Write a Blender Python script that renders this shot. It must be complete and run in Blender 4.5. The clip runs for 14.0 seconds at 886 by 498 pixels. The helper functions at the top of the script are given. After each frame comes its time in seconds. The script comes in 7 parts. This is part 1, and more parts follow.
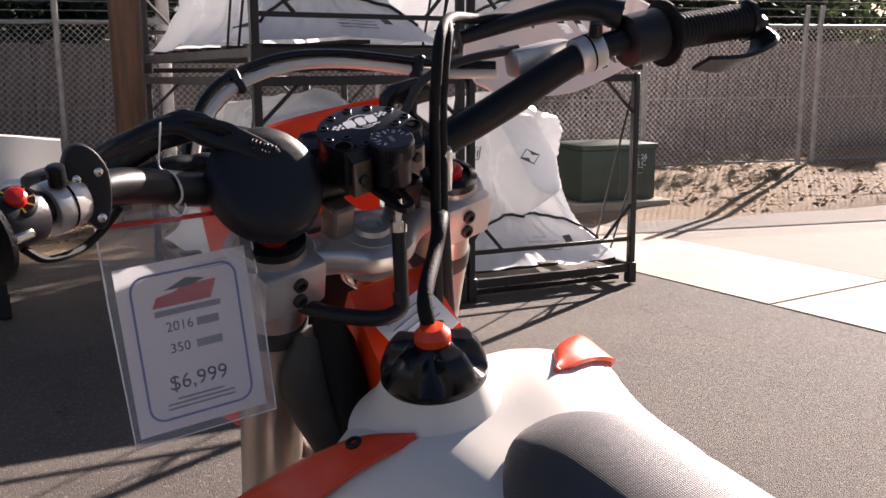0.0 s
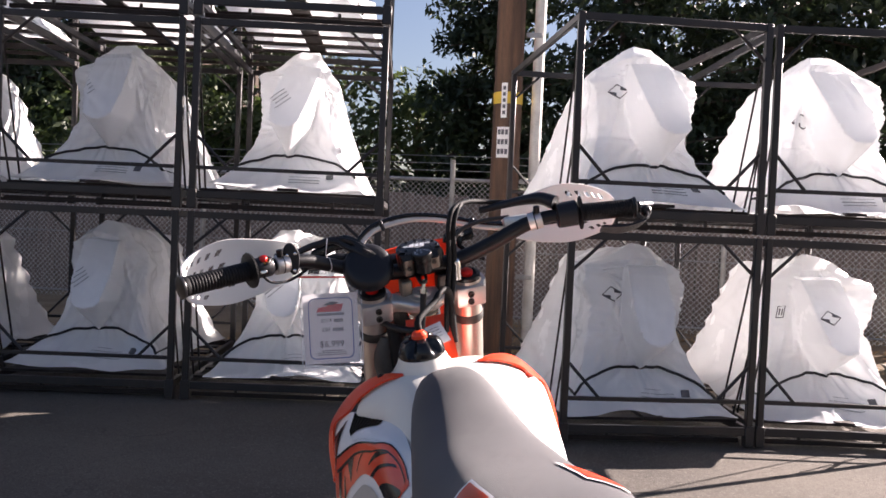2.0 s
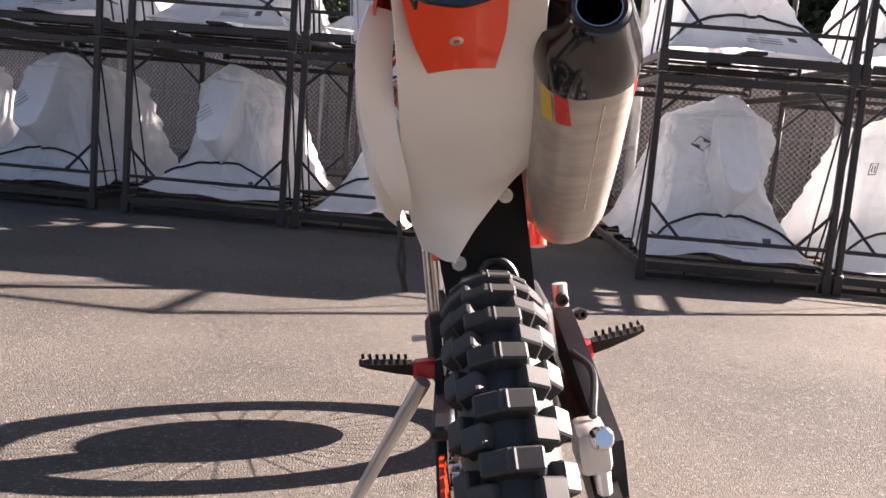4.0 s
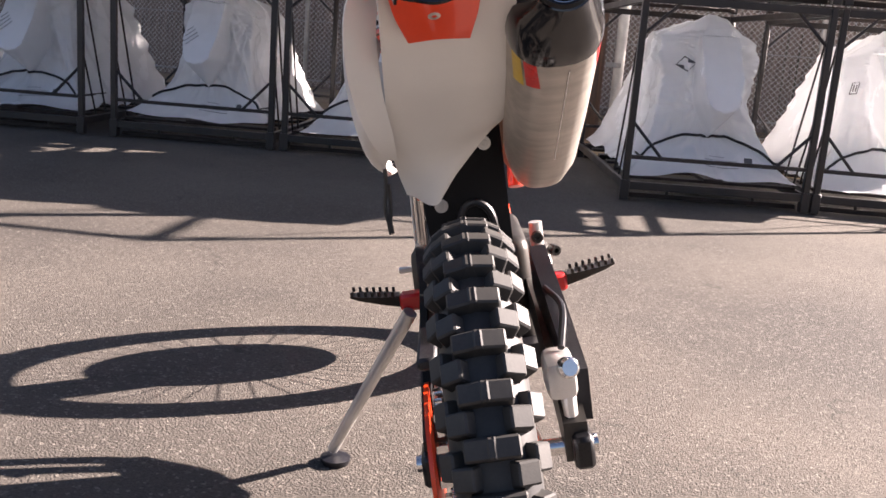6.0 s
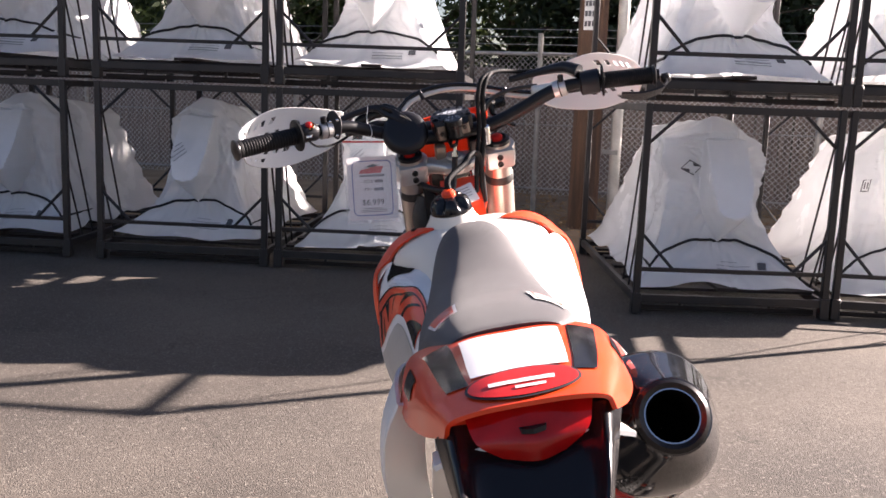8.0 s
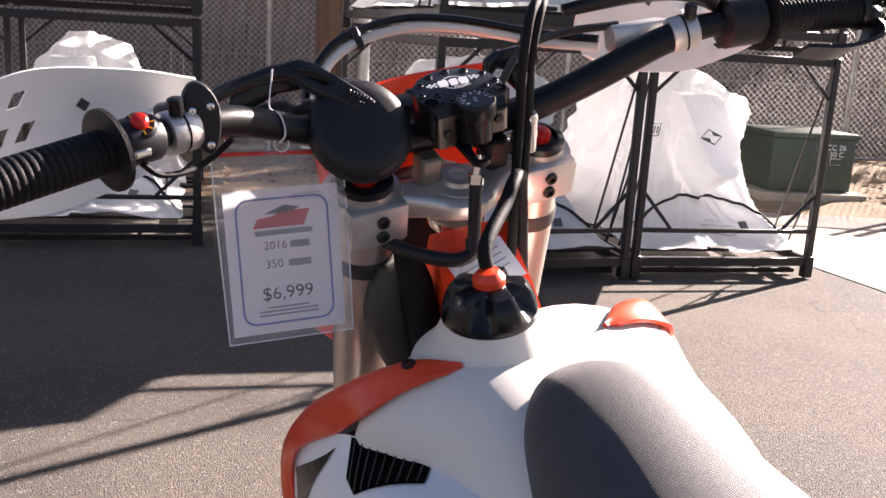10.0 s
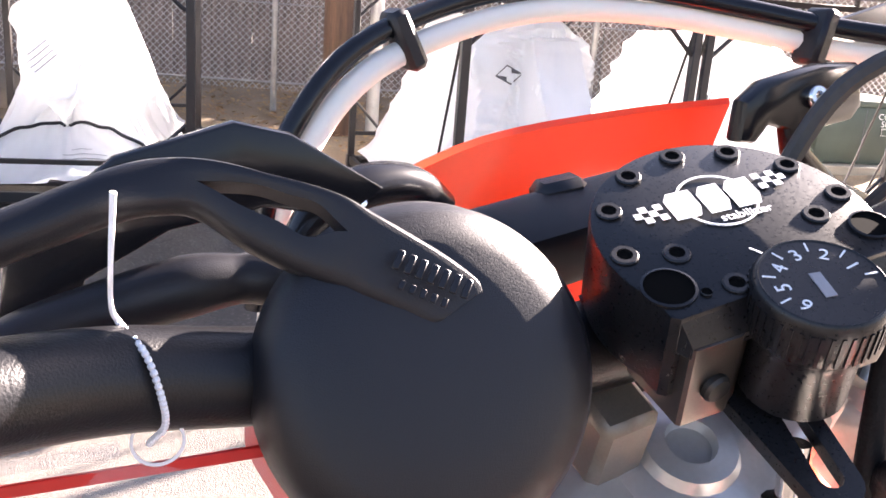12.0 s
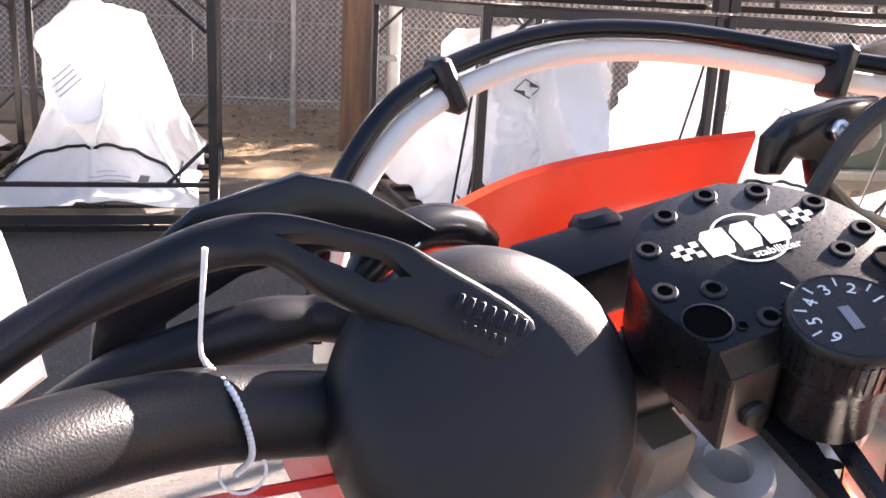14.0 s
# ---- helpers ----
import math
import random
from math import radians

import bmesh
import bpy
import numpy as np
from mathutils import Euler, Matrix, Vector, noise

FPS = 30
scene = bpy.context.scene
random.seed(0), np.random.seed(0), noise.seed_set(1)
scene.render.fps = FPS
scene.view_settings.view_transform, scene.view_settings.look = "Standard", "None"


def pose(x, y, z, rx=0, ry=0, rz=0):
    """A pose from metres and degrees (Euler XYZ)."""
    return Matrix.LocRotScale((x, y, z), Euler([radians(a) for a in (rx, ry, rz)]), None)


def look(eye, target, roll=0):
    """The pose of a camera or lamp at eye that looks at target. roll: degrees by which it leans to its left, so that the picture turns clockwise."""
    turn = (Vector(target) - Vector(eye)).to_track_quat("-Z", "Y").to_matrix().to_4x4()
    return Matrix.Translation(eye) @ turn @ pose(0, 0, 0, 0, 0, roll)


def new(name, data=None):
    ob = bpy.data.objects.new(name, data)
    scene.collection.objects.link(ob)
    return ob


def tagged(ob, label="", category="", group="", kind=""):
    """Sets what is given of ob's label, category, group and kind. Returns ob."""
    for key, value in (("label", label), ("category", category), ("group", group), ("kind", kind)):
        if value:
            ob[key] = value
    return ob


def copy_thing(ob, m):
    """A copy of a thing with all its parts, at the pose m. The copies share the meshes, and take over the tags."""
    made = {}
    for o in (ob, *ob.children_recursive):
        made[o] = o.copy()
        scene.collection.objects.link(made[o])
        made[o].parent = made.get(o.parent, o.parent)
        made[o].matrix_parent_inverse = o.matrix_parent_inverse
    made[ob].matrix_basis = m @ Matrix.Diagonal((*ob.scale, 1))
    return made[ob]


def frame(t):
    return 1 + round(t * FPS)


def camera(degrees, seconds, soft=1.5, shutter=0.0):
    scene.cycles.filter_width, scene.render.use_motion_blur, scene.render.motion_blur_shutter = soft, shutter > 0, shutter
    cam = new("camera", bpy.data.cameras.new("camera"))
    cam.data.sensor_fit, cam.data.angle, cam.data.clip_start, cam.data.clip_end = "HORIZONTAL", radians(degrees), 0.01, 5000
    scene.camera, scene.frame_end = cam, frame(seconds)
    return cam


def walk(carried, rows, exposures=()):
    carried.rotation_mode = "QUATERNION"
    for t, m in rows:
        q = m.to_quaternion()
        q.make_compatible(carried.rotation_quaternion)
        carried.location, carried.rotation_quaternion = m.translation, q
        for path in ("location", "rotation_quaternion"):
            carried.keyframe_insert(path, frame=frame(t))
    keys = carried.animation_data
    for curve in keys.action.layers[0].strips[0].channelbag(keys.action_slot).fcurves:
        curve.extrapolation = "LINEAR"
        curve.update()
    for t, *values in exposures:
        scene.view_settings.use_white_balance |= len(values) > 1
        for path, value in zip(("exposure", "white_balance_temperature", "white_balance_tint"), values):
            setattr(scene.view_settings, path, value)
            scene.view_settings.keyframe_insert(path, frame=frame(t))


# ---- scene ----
cam = camera(51.0, 14.0, soft=1.6)
PATH = [
    (0, (0.379, 0.081, 1.301), (0.855, 1.988, 0.93), -0.4),
    (0.5, (0.477, -0.103, 1.297), (0.681, 1.865, 1.006), 0.1),
    (1, (0.578, -0.376, 1.31), (0.587, 1.617, 1.138), 0.9),
    (1.5, (0.724, -0.621, 1.309), (0.548, 1.367, 1.184), 1.6),
    (2, (0.857, -0.849, 1.306), (0.499, 1.117, 1.25), 2.5),
    (2.5, (0.96, -1.05, 1.263), (0.52, 0.901, 1.237), 3.1),
    (3, (1.066, -1.115, 1.169), (0.572, 0.819, 1.042), 3.7),
    (3.5, (1.146, -1.147, 1.029), (0.546, 0.751, 0.827), 3.9),
    (4, (1.176, -1.167, 0.868), (0.578, 0.723, 0.605), 4.7),
    (4.2, (1.196, -1.193, 0.815), (0.612, 0.697, 0.521), 5.3),
    (6.3, (1.217, -1.279, 1.006), (0.672, 0.593, 0.563), 4.1),
    (6.5, (1.214, -1.282, 1.102), (0.665, 0.596, 0.686), 3.6),
    (7, (1.199, -1.253, 1.267), (0.632, 0.632, 0.913), 2.3),
    (7.2, (1.18, -1.224, 1.296), (0.611, 0.666, 0.975), 2.2),
    (9.3, (0.608, -0.354, 1.293), (0.334, 1.59, 0.913), 2.3),
    (9.5, (0.542, -0.251, 1.301), (0.389, 1.703, 0.904), 2.7),
    (10, (0.459, -0.011, 1.304), (0.55, 1.936, 0.855), 3.3),
    (10.5, (0.444, 0.229, 1.308), (0.424, 2.17, 0.828), 2.0),
    (11, (0.412, 0.403, 1.312), (0.311, 2.337, 0.811), 2.2),
    (11.5, (0.395, 0.516, 1.319), (0.593, 2.438, 0.803), 4.6),
    (12, (0.411, 0.576, 1.318), (0.49, 2.497, 0.766), 4.4),
    (12.5, (0.413, 0.598, 1.316), (0.354, 2.511, 0.734), 3.5),
    (13, (0.419, 0.604, 1.315), (0.366, 2.514, 0.725), 3.5),
    (13.5, (0.417, 0.606, 1.321), (0.42, 2.526, 0.76), 3.1),
    (14, (0.4, 0.558, 1.331), (0.435, 2.487, 0.803), 3.0),
]
walk(cam, [(t, look(eye, target, roll)) for t, eye, target, roll in PATH],
     exposures=[(0, 1.9, 6380, 24), (0.5, 2.15, 6330, 24), (1, 2.35, 6280, 24), (2.5, 2.4, 6280, 24), (4, 2.75, 6380, 24), (6.5, 2.65, 6380, 24), (7, 2.55, 6380, 24), (9.5, 2.58, 6380, 24), (10.5, 2.55, 6380, 24), (11, 3.5, 6480, 24), (11.5, 4.15, 6480, 24), (13, 4.1, 6480, 24), (14, 3.85, 6480, 24)])

# ---- light: low clear sun from behind the racks ----
SUN_AZ = math.atan2(0.63, 0.776)      # from +x towards +y
SUN_EL = radians(26.7)
sun_dir = Vector((math.cos(SUN_AZ) * math.cos(SUN_EL), math.sin(SUN_AZ) * math.cos(SUN_EL), math.sin(SUN_EL)))
world = bpy.data.worlds.new("world")
scene.world = world
world.use_nodes = True
wn = world.node_tree
sky = wn.nodes.new("ShaderNodeTexSky")
sky.sky_type, sky.sun_disc = "NISHITA", False
sky.sun_elevation, sky.sun_rotation = SUN_EL, math.pi / 2 - SUN_AZ
sky.dust_density, sky.air_density = 1.5, 1.0
wn.links.new(sky.outputs[0], wn.nodes["Background"].inputs[0])
wn.nodes["Background"].inputs[1].default_value = 0.0245
sun_data = bpy.data.lights.new("sun", "SUN")
sun_data.energy, sun_data.angle, sun_data.color = 5.0, radians(0.53), (1.0, 0.90, 0.76)
sun = new("sun", sun_data)
sun.matrix_world = look(sun_dir * 40, (0, 0, 0))


# ---- materials ----
def mat(name, col, rough=0.5, metal=0.0, vary=0.12, scale=8.0, bump=0.0, bscale=120.0, col2=None, sheen=0.0,
        coat=0.0, spec=0.5, trans=0.0, rvary=0.1, stretch=(1, 1, 1), local=True):
    """A surface with a broad stain, fine grain, uneven gloss and fine relief."""
    m = bpy.data.materials.new(name)
    m.use_nodes = True
    nt = m.node_tree
    n, l = nt.nodes, nt.links
    b = n["Principled BSDF"]
    tc = n.new("ShaderNodeTexCoord")
    mp = n.new("ShaderNodeMapping")
    mp.inputs["Scale"].default_value = stretch
    if local:
        l.new(tc.outputs["Object"], mp.inputs[0])
    else:
        geo = n.new("ShaderNodeNewGeometry")
        l.new(geo.outputs["Position"], mp.inputs[0])
    big = n.new("ShaderNodeTexNoise")
    big.inputs["Scale"].default_value, big.inputs["Detail"].default_value = scale, 5
    fine = n.new("ShaderNodeTexNoise")
    fine.inputs["Scale"].default_value, fine.inputs["Detail"].default_value = bscale, 3
    l.new(mp.outputs[0], big.inputs[0])
    l.new(mp.outputs[0], fine.inputs[0])
    c2 = col2 or tuple(min(1, c * (1 - vary * 2.2)) for c in col)
    ramp = n.new("ShaderNodeValToRGB")
    ramp.color_ramp.elements[0].position, ramp.color_ramp.elements[1].position = 0.36, 0.64
    ramp.color_ramp.elements[0].color, ramp.color_ramp.elements[1].color = (*c2, 1), (*col, 1)
    l.new(big.outputs[0], ramp.inputs[0])
    mix = n.new("ShaderNodeMix")
    mix.data_type, mix.blend_type = "RGBA", "OVERLAY"
    mix.inputs[0].default_value = min(1.0, vary * 1.6)
    l.new(ramp.outputs[0], mix.inputs[6])
    l.new(fine.outputs[0], mix.inputs[7])
    l.new(mix.outputs[2], b.inputs["Base Color"])
    mr = n.new("ShaderNodeMapRange")
    mr.inputs[3].default_value, mr.inputs[4].default_value = max(0.02, rough - rvary), min(1, rough + rvary)
    l.new(big.outputs[0], mr.inputs[0])
    l.new(mr.outputs[0], b.inputs["Roughness"])
    b.inputs["Metallic"].default_value = metal
    b.inputs["Specular IOR Level"].default_value = spec
    b.inputs["Coat Weight"].default_value = coat
    b.inputs["Sheen Weight"].default_value = sheen
    if trans:
        tr = n.new("ShaderNodeBsdfTranslucent")
        l.new(mix.outputs[2], tr.inputs[0])
        ms = n.new("ShaderNodeMixShader")
        ms.inputs[0].default_value = trans
        l.new(b.outputs[0], ms.inputs[1])
        l.new(tr.outputs[0], ms.inputs[2])
        l.new(ms.outputs[0], n["Material Output"].inputs[0])
    if bump:
        bp = n.new("ShaderNodeBump")
        bp.inputs["Strength"].default_value, bp.inputs["Distance"].default_value = min(1.0, bump), 0.0005 + 0.005 * bump
        l.new(fine.outputs[0], bp.inputs["Height"])
        l.new(bp.outputs[0], b.inputs["Normal"])
    return m


def asphalt_material():
    m = mat("asphalt", (0.116, 0.101, 0.086), 0.85, 0, 0.30, 0.7, 1.0, 170, col2=(0.068, 0.060, 0.053), local=False)
    nt = m.node_tree
    n, l = nt.nodes, nt.links
    b = n["Principled BSDF"]
    b.inputs["Specular IOR Level"].default_value = 0.2
    geo = n.new("ShaderNodeNewGeometry")
    vor = n.new("ShaderNodeTexVoronoi")
    vor.inputs["Scale"].default_value = 130
    l.new(geo.outputs["Position"], vor.inputs[0])
    hsv = n.new("ShaderNodeSeparateColor")
    l.new(vor.outputs["Color"], hsv.inputs[0])
    pick = n.new("ShaderNodeMapRange")
    pick.inputs[1].default_value, pick.inputs[2].default_value = 0.84, 1.0
    l.new(hsv.outputs[0], pick.inputs[0])
    mx = n.new("ShaderNodeMix")
    mx.data_type = "RGBA"
    old = b.inputs["Base Color"].links[0].from_socket
    l.new(pick.outputs[0], mx.inputs[0])
    l.new(old, mx.inputs[6])
    mx.inputs[7].default_value = (0.165, 0.148, 0.128, 1)
    # dark stones between the pale ones
    dark = n.new("ShaderNodeMapRange")
    dark.inputs[1].default_value, dark.inputs[2].default_value = 0.80, 1.05
    l.new(hsv.outputs[1], dark.inputs[0])
    dk = n.new("ShaderNodeMix")
    dk.data_type = "RGBA"
    l.new(dark.outputs[0], dk.inputs[0])
    l.new(mx.outputs[2], dk.inputs[6])
    dk.inputs[7].default_value = (0.052, 0.046, 0.041, 1)
    mx = dk
    # fine dark cracks
    crk = n.new("ShaderNodeTexVoronoi")
    crk.feature = "DISTANCE_TO_EDGE"
    crk.inputs["Scale"].default_value = 0.55
    wob = n.new("ShaderNodeTexNoise")
    wob.inputs["Scale"].default_value, wob.inputs["Detail"].default_value = 3.5, 6
    l.new(geo.outputs["Position"], wob.inputs[0])
    add = n.new("ShaderNodeVectorMath")
    add.operation = "MULTIPLY_ADD"
    add.inputs[1].default_value = (0.5, 0.5, 0.5)
    l.new(wob.outputs["Color"], add.inputs[0])
    l.new(geo.outputs["Position"], add.inputs[2])
    l.new(add.outputs[0], crk.inputs[0])
    cr = n.new("ShaderNodeMapRange")
    cr.inputs[1].default_value, cr.inputs[2].default_value = 0.0, 0.006
    cr.inputs[3].default_value, cr.inputs[4].default_value = 0.55, 0.0
    l.new(crk.outputs[0], cr.inputs[0])
    gate = n.new("ShaderNodeMapRange")
    gate.inputs[1].default_value, gate.inputs[2].default_value = 0.5, 0.6
    l.new(wob.outputs[0], gate.inputs[0])
    mul = n.new("ShaderNodeMath")
    mul.operation = "MULTIPLY"
    l.new(cr.outputs[0], mul.inputs[0])
    l.new(gate.outputs[0], mul.inputs[1])
    mx2 = n.new("ShaderNodeMix")
    mx2.data_type = "RGBA"
    l.new(mul.outputs[0], mx2.inputs[0])
    l.new(mx.outputs[2], mx2.inputs[6])
    mx2.inputs[7].default_value = (0.03, 0.028, 0.026, 1)
    l.new(mx2.outputs[2], b.inputs["Base Color"])
    return m


ASPHALT = asphalt_material()
CONCRETE = mat("concrete", (0.34, 0.30, 0.235), 0.85, 0, 0.12, 1.2, 0.3, 180, local=False)
OLDPAVE = mat("old_paving", (0.19, 0.168, 0.14), 0.9, 0, 0.15, 0.9, 0.5, 150, local=False)
DIRT = mat("dry_dirt", (0.26, 0.19, 0.115), 0.95, 0, 0.25, 2.0, 0.9, 60, col2=(0.20, 0.14, 0.08), local=False)
STEEL_BLACK = mat("black_rack_paint", (0.010, 0.009, 0.010), 0.45, 0.0, 0.2, 5, 0.15, 90, col2=(0.022, 0.016, 0.014))
RUST = mat("rusty_steel", (0.028, 0.018, 0.015), 0.65, 0.2, 0.3, 6, 0.3, 80)
WRAP = mat("white_shrink_film", (0.93, 0.94, 0.95), 0.26, 0, 0.03, 2.2, 0.30, 34, trans=0.38, rvary=0.14)
STRAP = mat("black_strap", (0.012, 0.012, 0.014), 0.6, 0, 0.1)
PRINT = mat("grey_print", (0.10, 0.10, 0.11), 0.6, 0, 0.05)
PRINT_LIGHT = mat("pale_print", (0.42, 0.43, 0.45), 0.6, 0, 0.05)
GALV = mat("galvanised_steel", (0.42, 0.41, 0.39), 0.45, 0.7, 0.12, 10)
WIRE = mat("chain_link_wire", (0.60, 0.58, 0.54), 0.45, 0.25, 0.1)
FENCEWOOD = mat("weathered_fence_wood", (0.27, 0.21, 0.175), 0.85, 0, 0.2, 3, 0.5, 50, stretch=(6, 6, 0.6))
POLEWOOD = mat("creosote_pole_wood", (0.135, 0.072, 0.040), 0.8, 0, 0.3, 3, 0.6, 40, stretch=(5, 5, 0.35), col2=(0.060, 0.034, 0.022))
PIPE = mat("white_conduit_paint", (0.62, 0.6, 0.55), 0.5, 0, 0.1)
BOXGREEN = mat("green_cabinet_paint", (0.055, 0.075, 0.058), 0.45, 0, 0.1, 4, 0.05)
BARK = mat("bark", (0.10, 0.07, 0.05), 0.9, 0, 0.2, 6, 0.7, 40)
YELLOW = mat("yellow_tag", (0.75, 0.5, 0.05), 0.5)
WHITEPAINT = mat("white_paint", (0.8, 0.8, 0.78), 0.5, 0, 0.05)


def leaf_material(name, a, b2):
    m = mat(name, a, 0.55, 0, 0.15, 0.8, 0, 30, col2=b2, trans=0.3, local=False)
    return m


LEAF = leaf_material("conifer_needles", (0.045, 0.064, 0.024), (0.020, 0.033, 0.014))
LEAF2 = leaf_material("broad_leaves", (0.08, 0.11, 0.03), (0.035, 0.055, 0.016))


# ---- mesh helpers ----
def mesh_object(name, bm, material, smooth=True):
    me = bpy.data.meshes.new(name)
    bmesh.ops.recalc_face_normals(bm, faces=bm.faces)
    bm.to_mesh(me)
    bm.free()
    if smooth:
        for p in me.polygons:
            p.use_smooth = True
        me.set_sharp_from_angle(angle=radians(38))
    for mm in (material if isinstance(material, (list, tuple)) else [material]):
        me.materials.append(mm)
    return new(name, me)


def part(name, bm, material, parent, label="", smooth=True, at=None):
    ob = mesh_object(name, bm, material, smooth)
    ob.parent = parent
    if at is not None:
        ob.matrix_basis = at
    if label:
        ob["label"] = label
    return ob


def thing(name, label, category, at=None, group="", kind=""):
    ob = new(name)
    ob.empty_display_size = 0.1
    if at is not None:
        ob.matrix_basis = at
    return tagged(ob, label, category, group, kind)


def box(size, centre=(0, 0, 0), bevel=0.0, rot=None, bm=None, seg=1):
    bm2 = bmesh.new()
    bmesh.ops.create_cube(bm2, size=1)
    bmesh.ops.scale(bm2, vec=size, verts=bm2.verts)
    if bevel:
        bmesh.ops.bevel(bm2, geom=bm2.edges[:], offset=bevel, segments=seg, affect="EDGES", profile=0.5)
    m = Matrix.Translation(centre) @ (rot.to_4x4() if rot is not None else Matrix())
    bmesh.ops.transform(bm2, matrix=m, verts=bm2.verts)
    return join(bm, bm2)


def join(bm, extra):
    if bm is None:
        return extra
    me = bpy.data.meshes.new("tmp")
    extra.to_mesh(me)
    extra.free()
    bm.from_mesh(me)
    bpy.data.meshes.remove(me)
    return bm


def smooth_path(pts, n=6):
    """A Catmull-Rom line through the points."""
    p = [Vector(q) for q in pts]
    if len(p) < 3:
        return p
    out = []
    q = [p[0] * 2 - p[1]] + p + [p[-1] * 2 - p[-2]]
    for i in range(1, len(q) - 2):
        for k in range(n):
            t = k / n
            a, b, c, d = q[i - 1], q[i], q[i + 1], q[i + 2]
            out.append(0.5 * (2 * b + (c - a) * t + (2 * a - 5 * b + 4 * c - d) * t * t + (3 * b - a - 3 * c + d) * t ** 3))
    out.append(p[-1])
    return out


def tube(pts, r, seg=10, n=6, bm=None, smooth=True, flat=1.0):
    """A round bar along a line; r is one radius or one for each point."""
    raw = [Vector(q) for q in pts]
    line = smooth_path(raw, n) if smooth else raw
    if isinstance(r, (list, tuple)):
        m = len(line) - 1
        rad = []
        for i in range(len(line)):
            f = i / m * (len(r) - 1)
            k = min(int(f), len(r) - 2)
            rad.append(r[k] + (r[k + 1] - r[k]) * (f - k))
    else:
        rad = [r] * len(line)
    b2 = bmesh.new()
    rings = []
    up = None
    for i, p in enumerate(line):
        d = (line[min(i + 1, len(line) - 1)] - line[max(i - 1, 0)]).normalized()
        if up is None:
            up = d.orthogonal().normalized()
            if abs(d.z) < 0.9:
                up = (Vector((0, 0, 1)) - d * d.z).normalized()
        up = (up - d * up.dot(d)).normalized()
        side = d.cross(up)
        rings.append([b2.verts.new(p + rad[i] * (math.cos(a) * side + flat * math.sin(a) * up)) for a in [2 * math.pi * k / seg for k in range(seg)]])
    for a, b in zip(rings, rings[1:]):
        for k in range(seg):
            b2.faces.new((a[k], a[(k + 1) % seg], b[(k + 1) % seg], b[k]))
    b2.faces.new(rings[0][::-1])
    b2.faces.new(rings[-1])
    return join(bm, b2)


def loft(rings, bm=None, caps=True, closed=True):
    """Skin over rings of equally many points."""
    b2 = bmesh.new()
    rr = [[b2.verts.new(Vector(p)) for p in ring] for ring in rings]
    n = len(rr[0])
    for a, b in zip(rr, rr[1:]):
        for k in range(n if closed else n - 1):
            b2.faces.new((a[k], a[(k + 1) % n], b[(k + 1) % n], b[k]))
    if caps and closed:
        b2.faces.new(rr[0][::-1])
        b2.faces.new(rr[-1])
    return join(bm, b2)


def lathe(profile, seg=28, bm=None, m=None, cap=True):
    """Turns (radius, height) pairs round z."""
    rings = [[(r * math.cos(2 * math.pi * k / seg), r * math.sin(2 * math.pi * k / seg), z) for k in range(seg)] for r, z in profile]
    b2 = loft(rings, caps=cap)
    if m is not None:
        bmesh.ops.transform(b2, matrix=m, verts=b2.verts)
    return join(bm, b2)


def plate(outline, thick, m=None, bm=None, bevel=0.0):
    """A flat plate with the outline (x, y), from z = 0 up to thick."""
    b2 = bmesh.new()
    f = b2.faces.new([b2.verts.new((x, y, 0)) for x, y in outline])
    r = bmesh.ops.extrude_face_region(b2, geom=[f])
    bmesh.ops.translate(b2, vec=(0, 0, thick), verts=[v for v in r["geom"] if isinstance(v, bmesh.types.BMVert)])
    if bevel:
        bmesh.ops.bevel(b2, geom=[e for e in b2.edges if abs(e.verts[0].co.z - e.verts[1].co.z) < 1e-6], offset=bevel, segments=2, affect="EDGES", profile=0.5)
    if m is not None:
        bmesh.ops.transform(b2, matrix=m, verts=b2.verts)
    return join(bm, b2)


def frame_of(origin, x, z):
    """A pose from an origin, an x direction and a z direction."""
    z = Vector(z).normalized()
    x = (Vector(x) - z * Vector(x).dot(z)).normalized()
    y = z.cross(x)
    return Matrix.Translation(origin) @ Matrix((x, y, z)).transposed().to_4x4()


def words(text, size, m, material, parent, thick=0.0004, name="lettering", label=""):
    """Flat raised letters in the built-in font, centred at the pose."""
    cu = bpy.data.curves.new("tmp", "FONT")
    cu.body, cu.size, cu.align_x, cu.align_y, cu.extrude, cu.resolution_u = text, size, "CENTER", "CENTER", thick, 3
    tmp = new("tmp", cu)
    me = bpy.data.meshes.new_from_object(tmp.evaluated_get(bpy.context.evaluated_depsgraph_get()))
    bpy.data.objects.remove(tmp)
    bpy.data.curves.remove(cu)
    me.materials.clear()
    me.materials.append(material)
    ob = new(name, me)
    ob.parent = parent
    ob.matrix_basis = m
    if label:
        ob["label"] = label
    return ob

from mathutils.bvhtree import BVHTree

# ---- ground ----
def ground_sheet(name, xs, ys, material, label, z=0.0, wave=0.0, kind="structure", rot=0.0, org=(0, 0)):
    bm = bmesh.new()
    grid = [[bm.verts.new((x, y, z + wave * noise.noise(Vector((x * 0.8, y * 0.8, 3))))) for x in xs] for y in ys]
    for j in range(len(ys) - 1):
        for i in range(len(xs) - 1):
            bm.faces.new((grid[j][i], grid[j][i + 1], grid[j + 1][i + 1], grid[j + 1][i]))
    bmesh.ops.transform(bm, matrix=pose(org[0], org[1], 0, 0, 0, rot), verts=bm.verts)
    return tagged(mesh_object(name, bm, material), label, "ground", kind=kind)


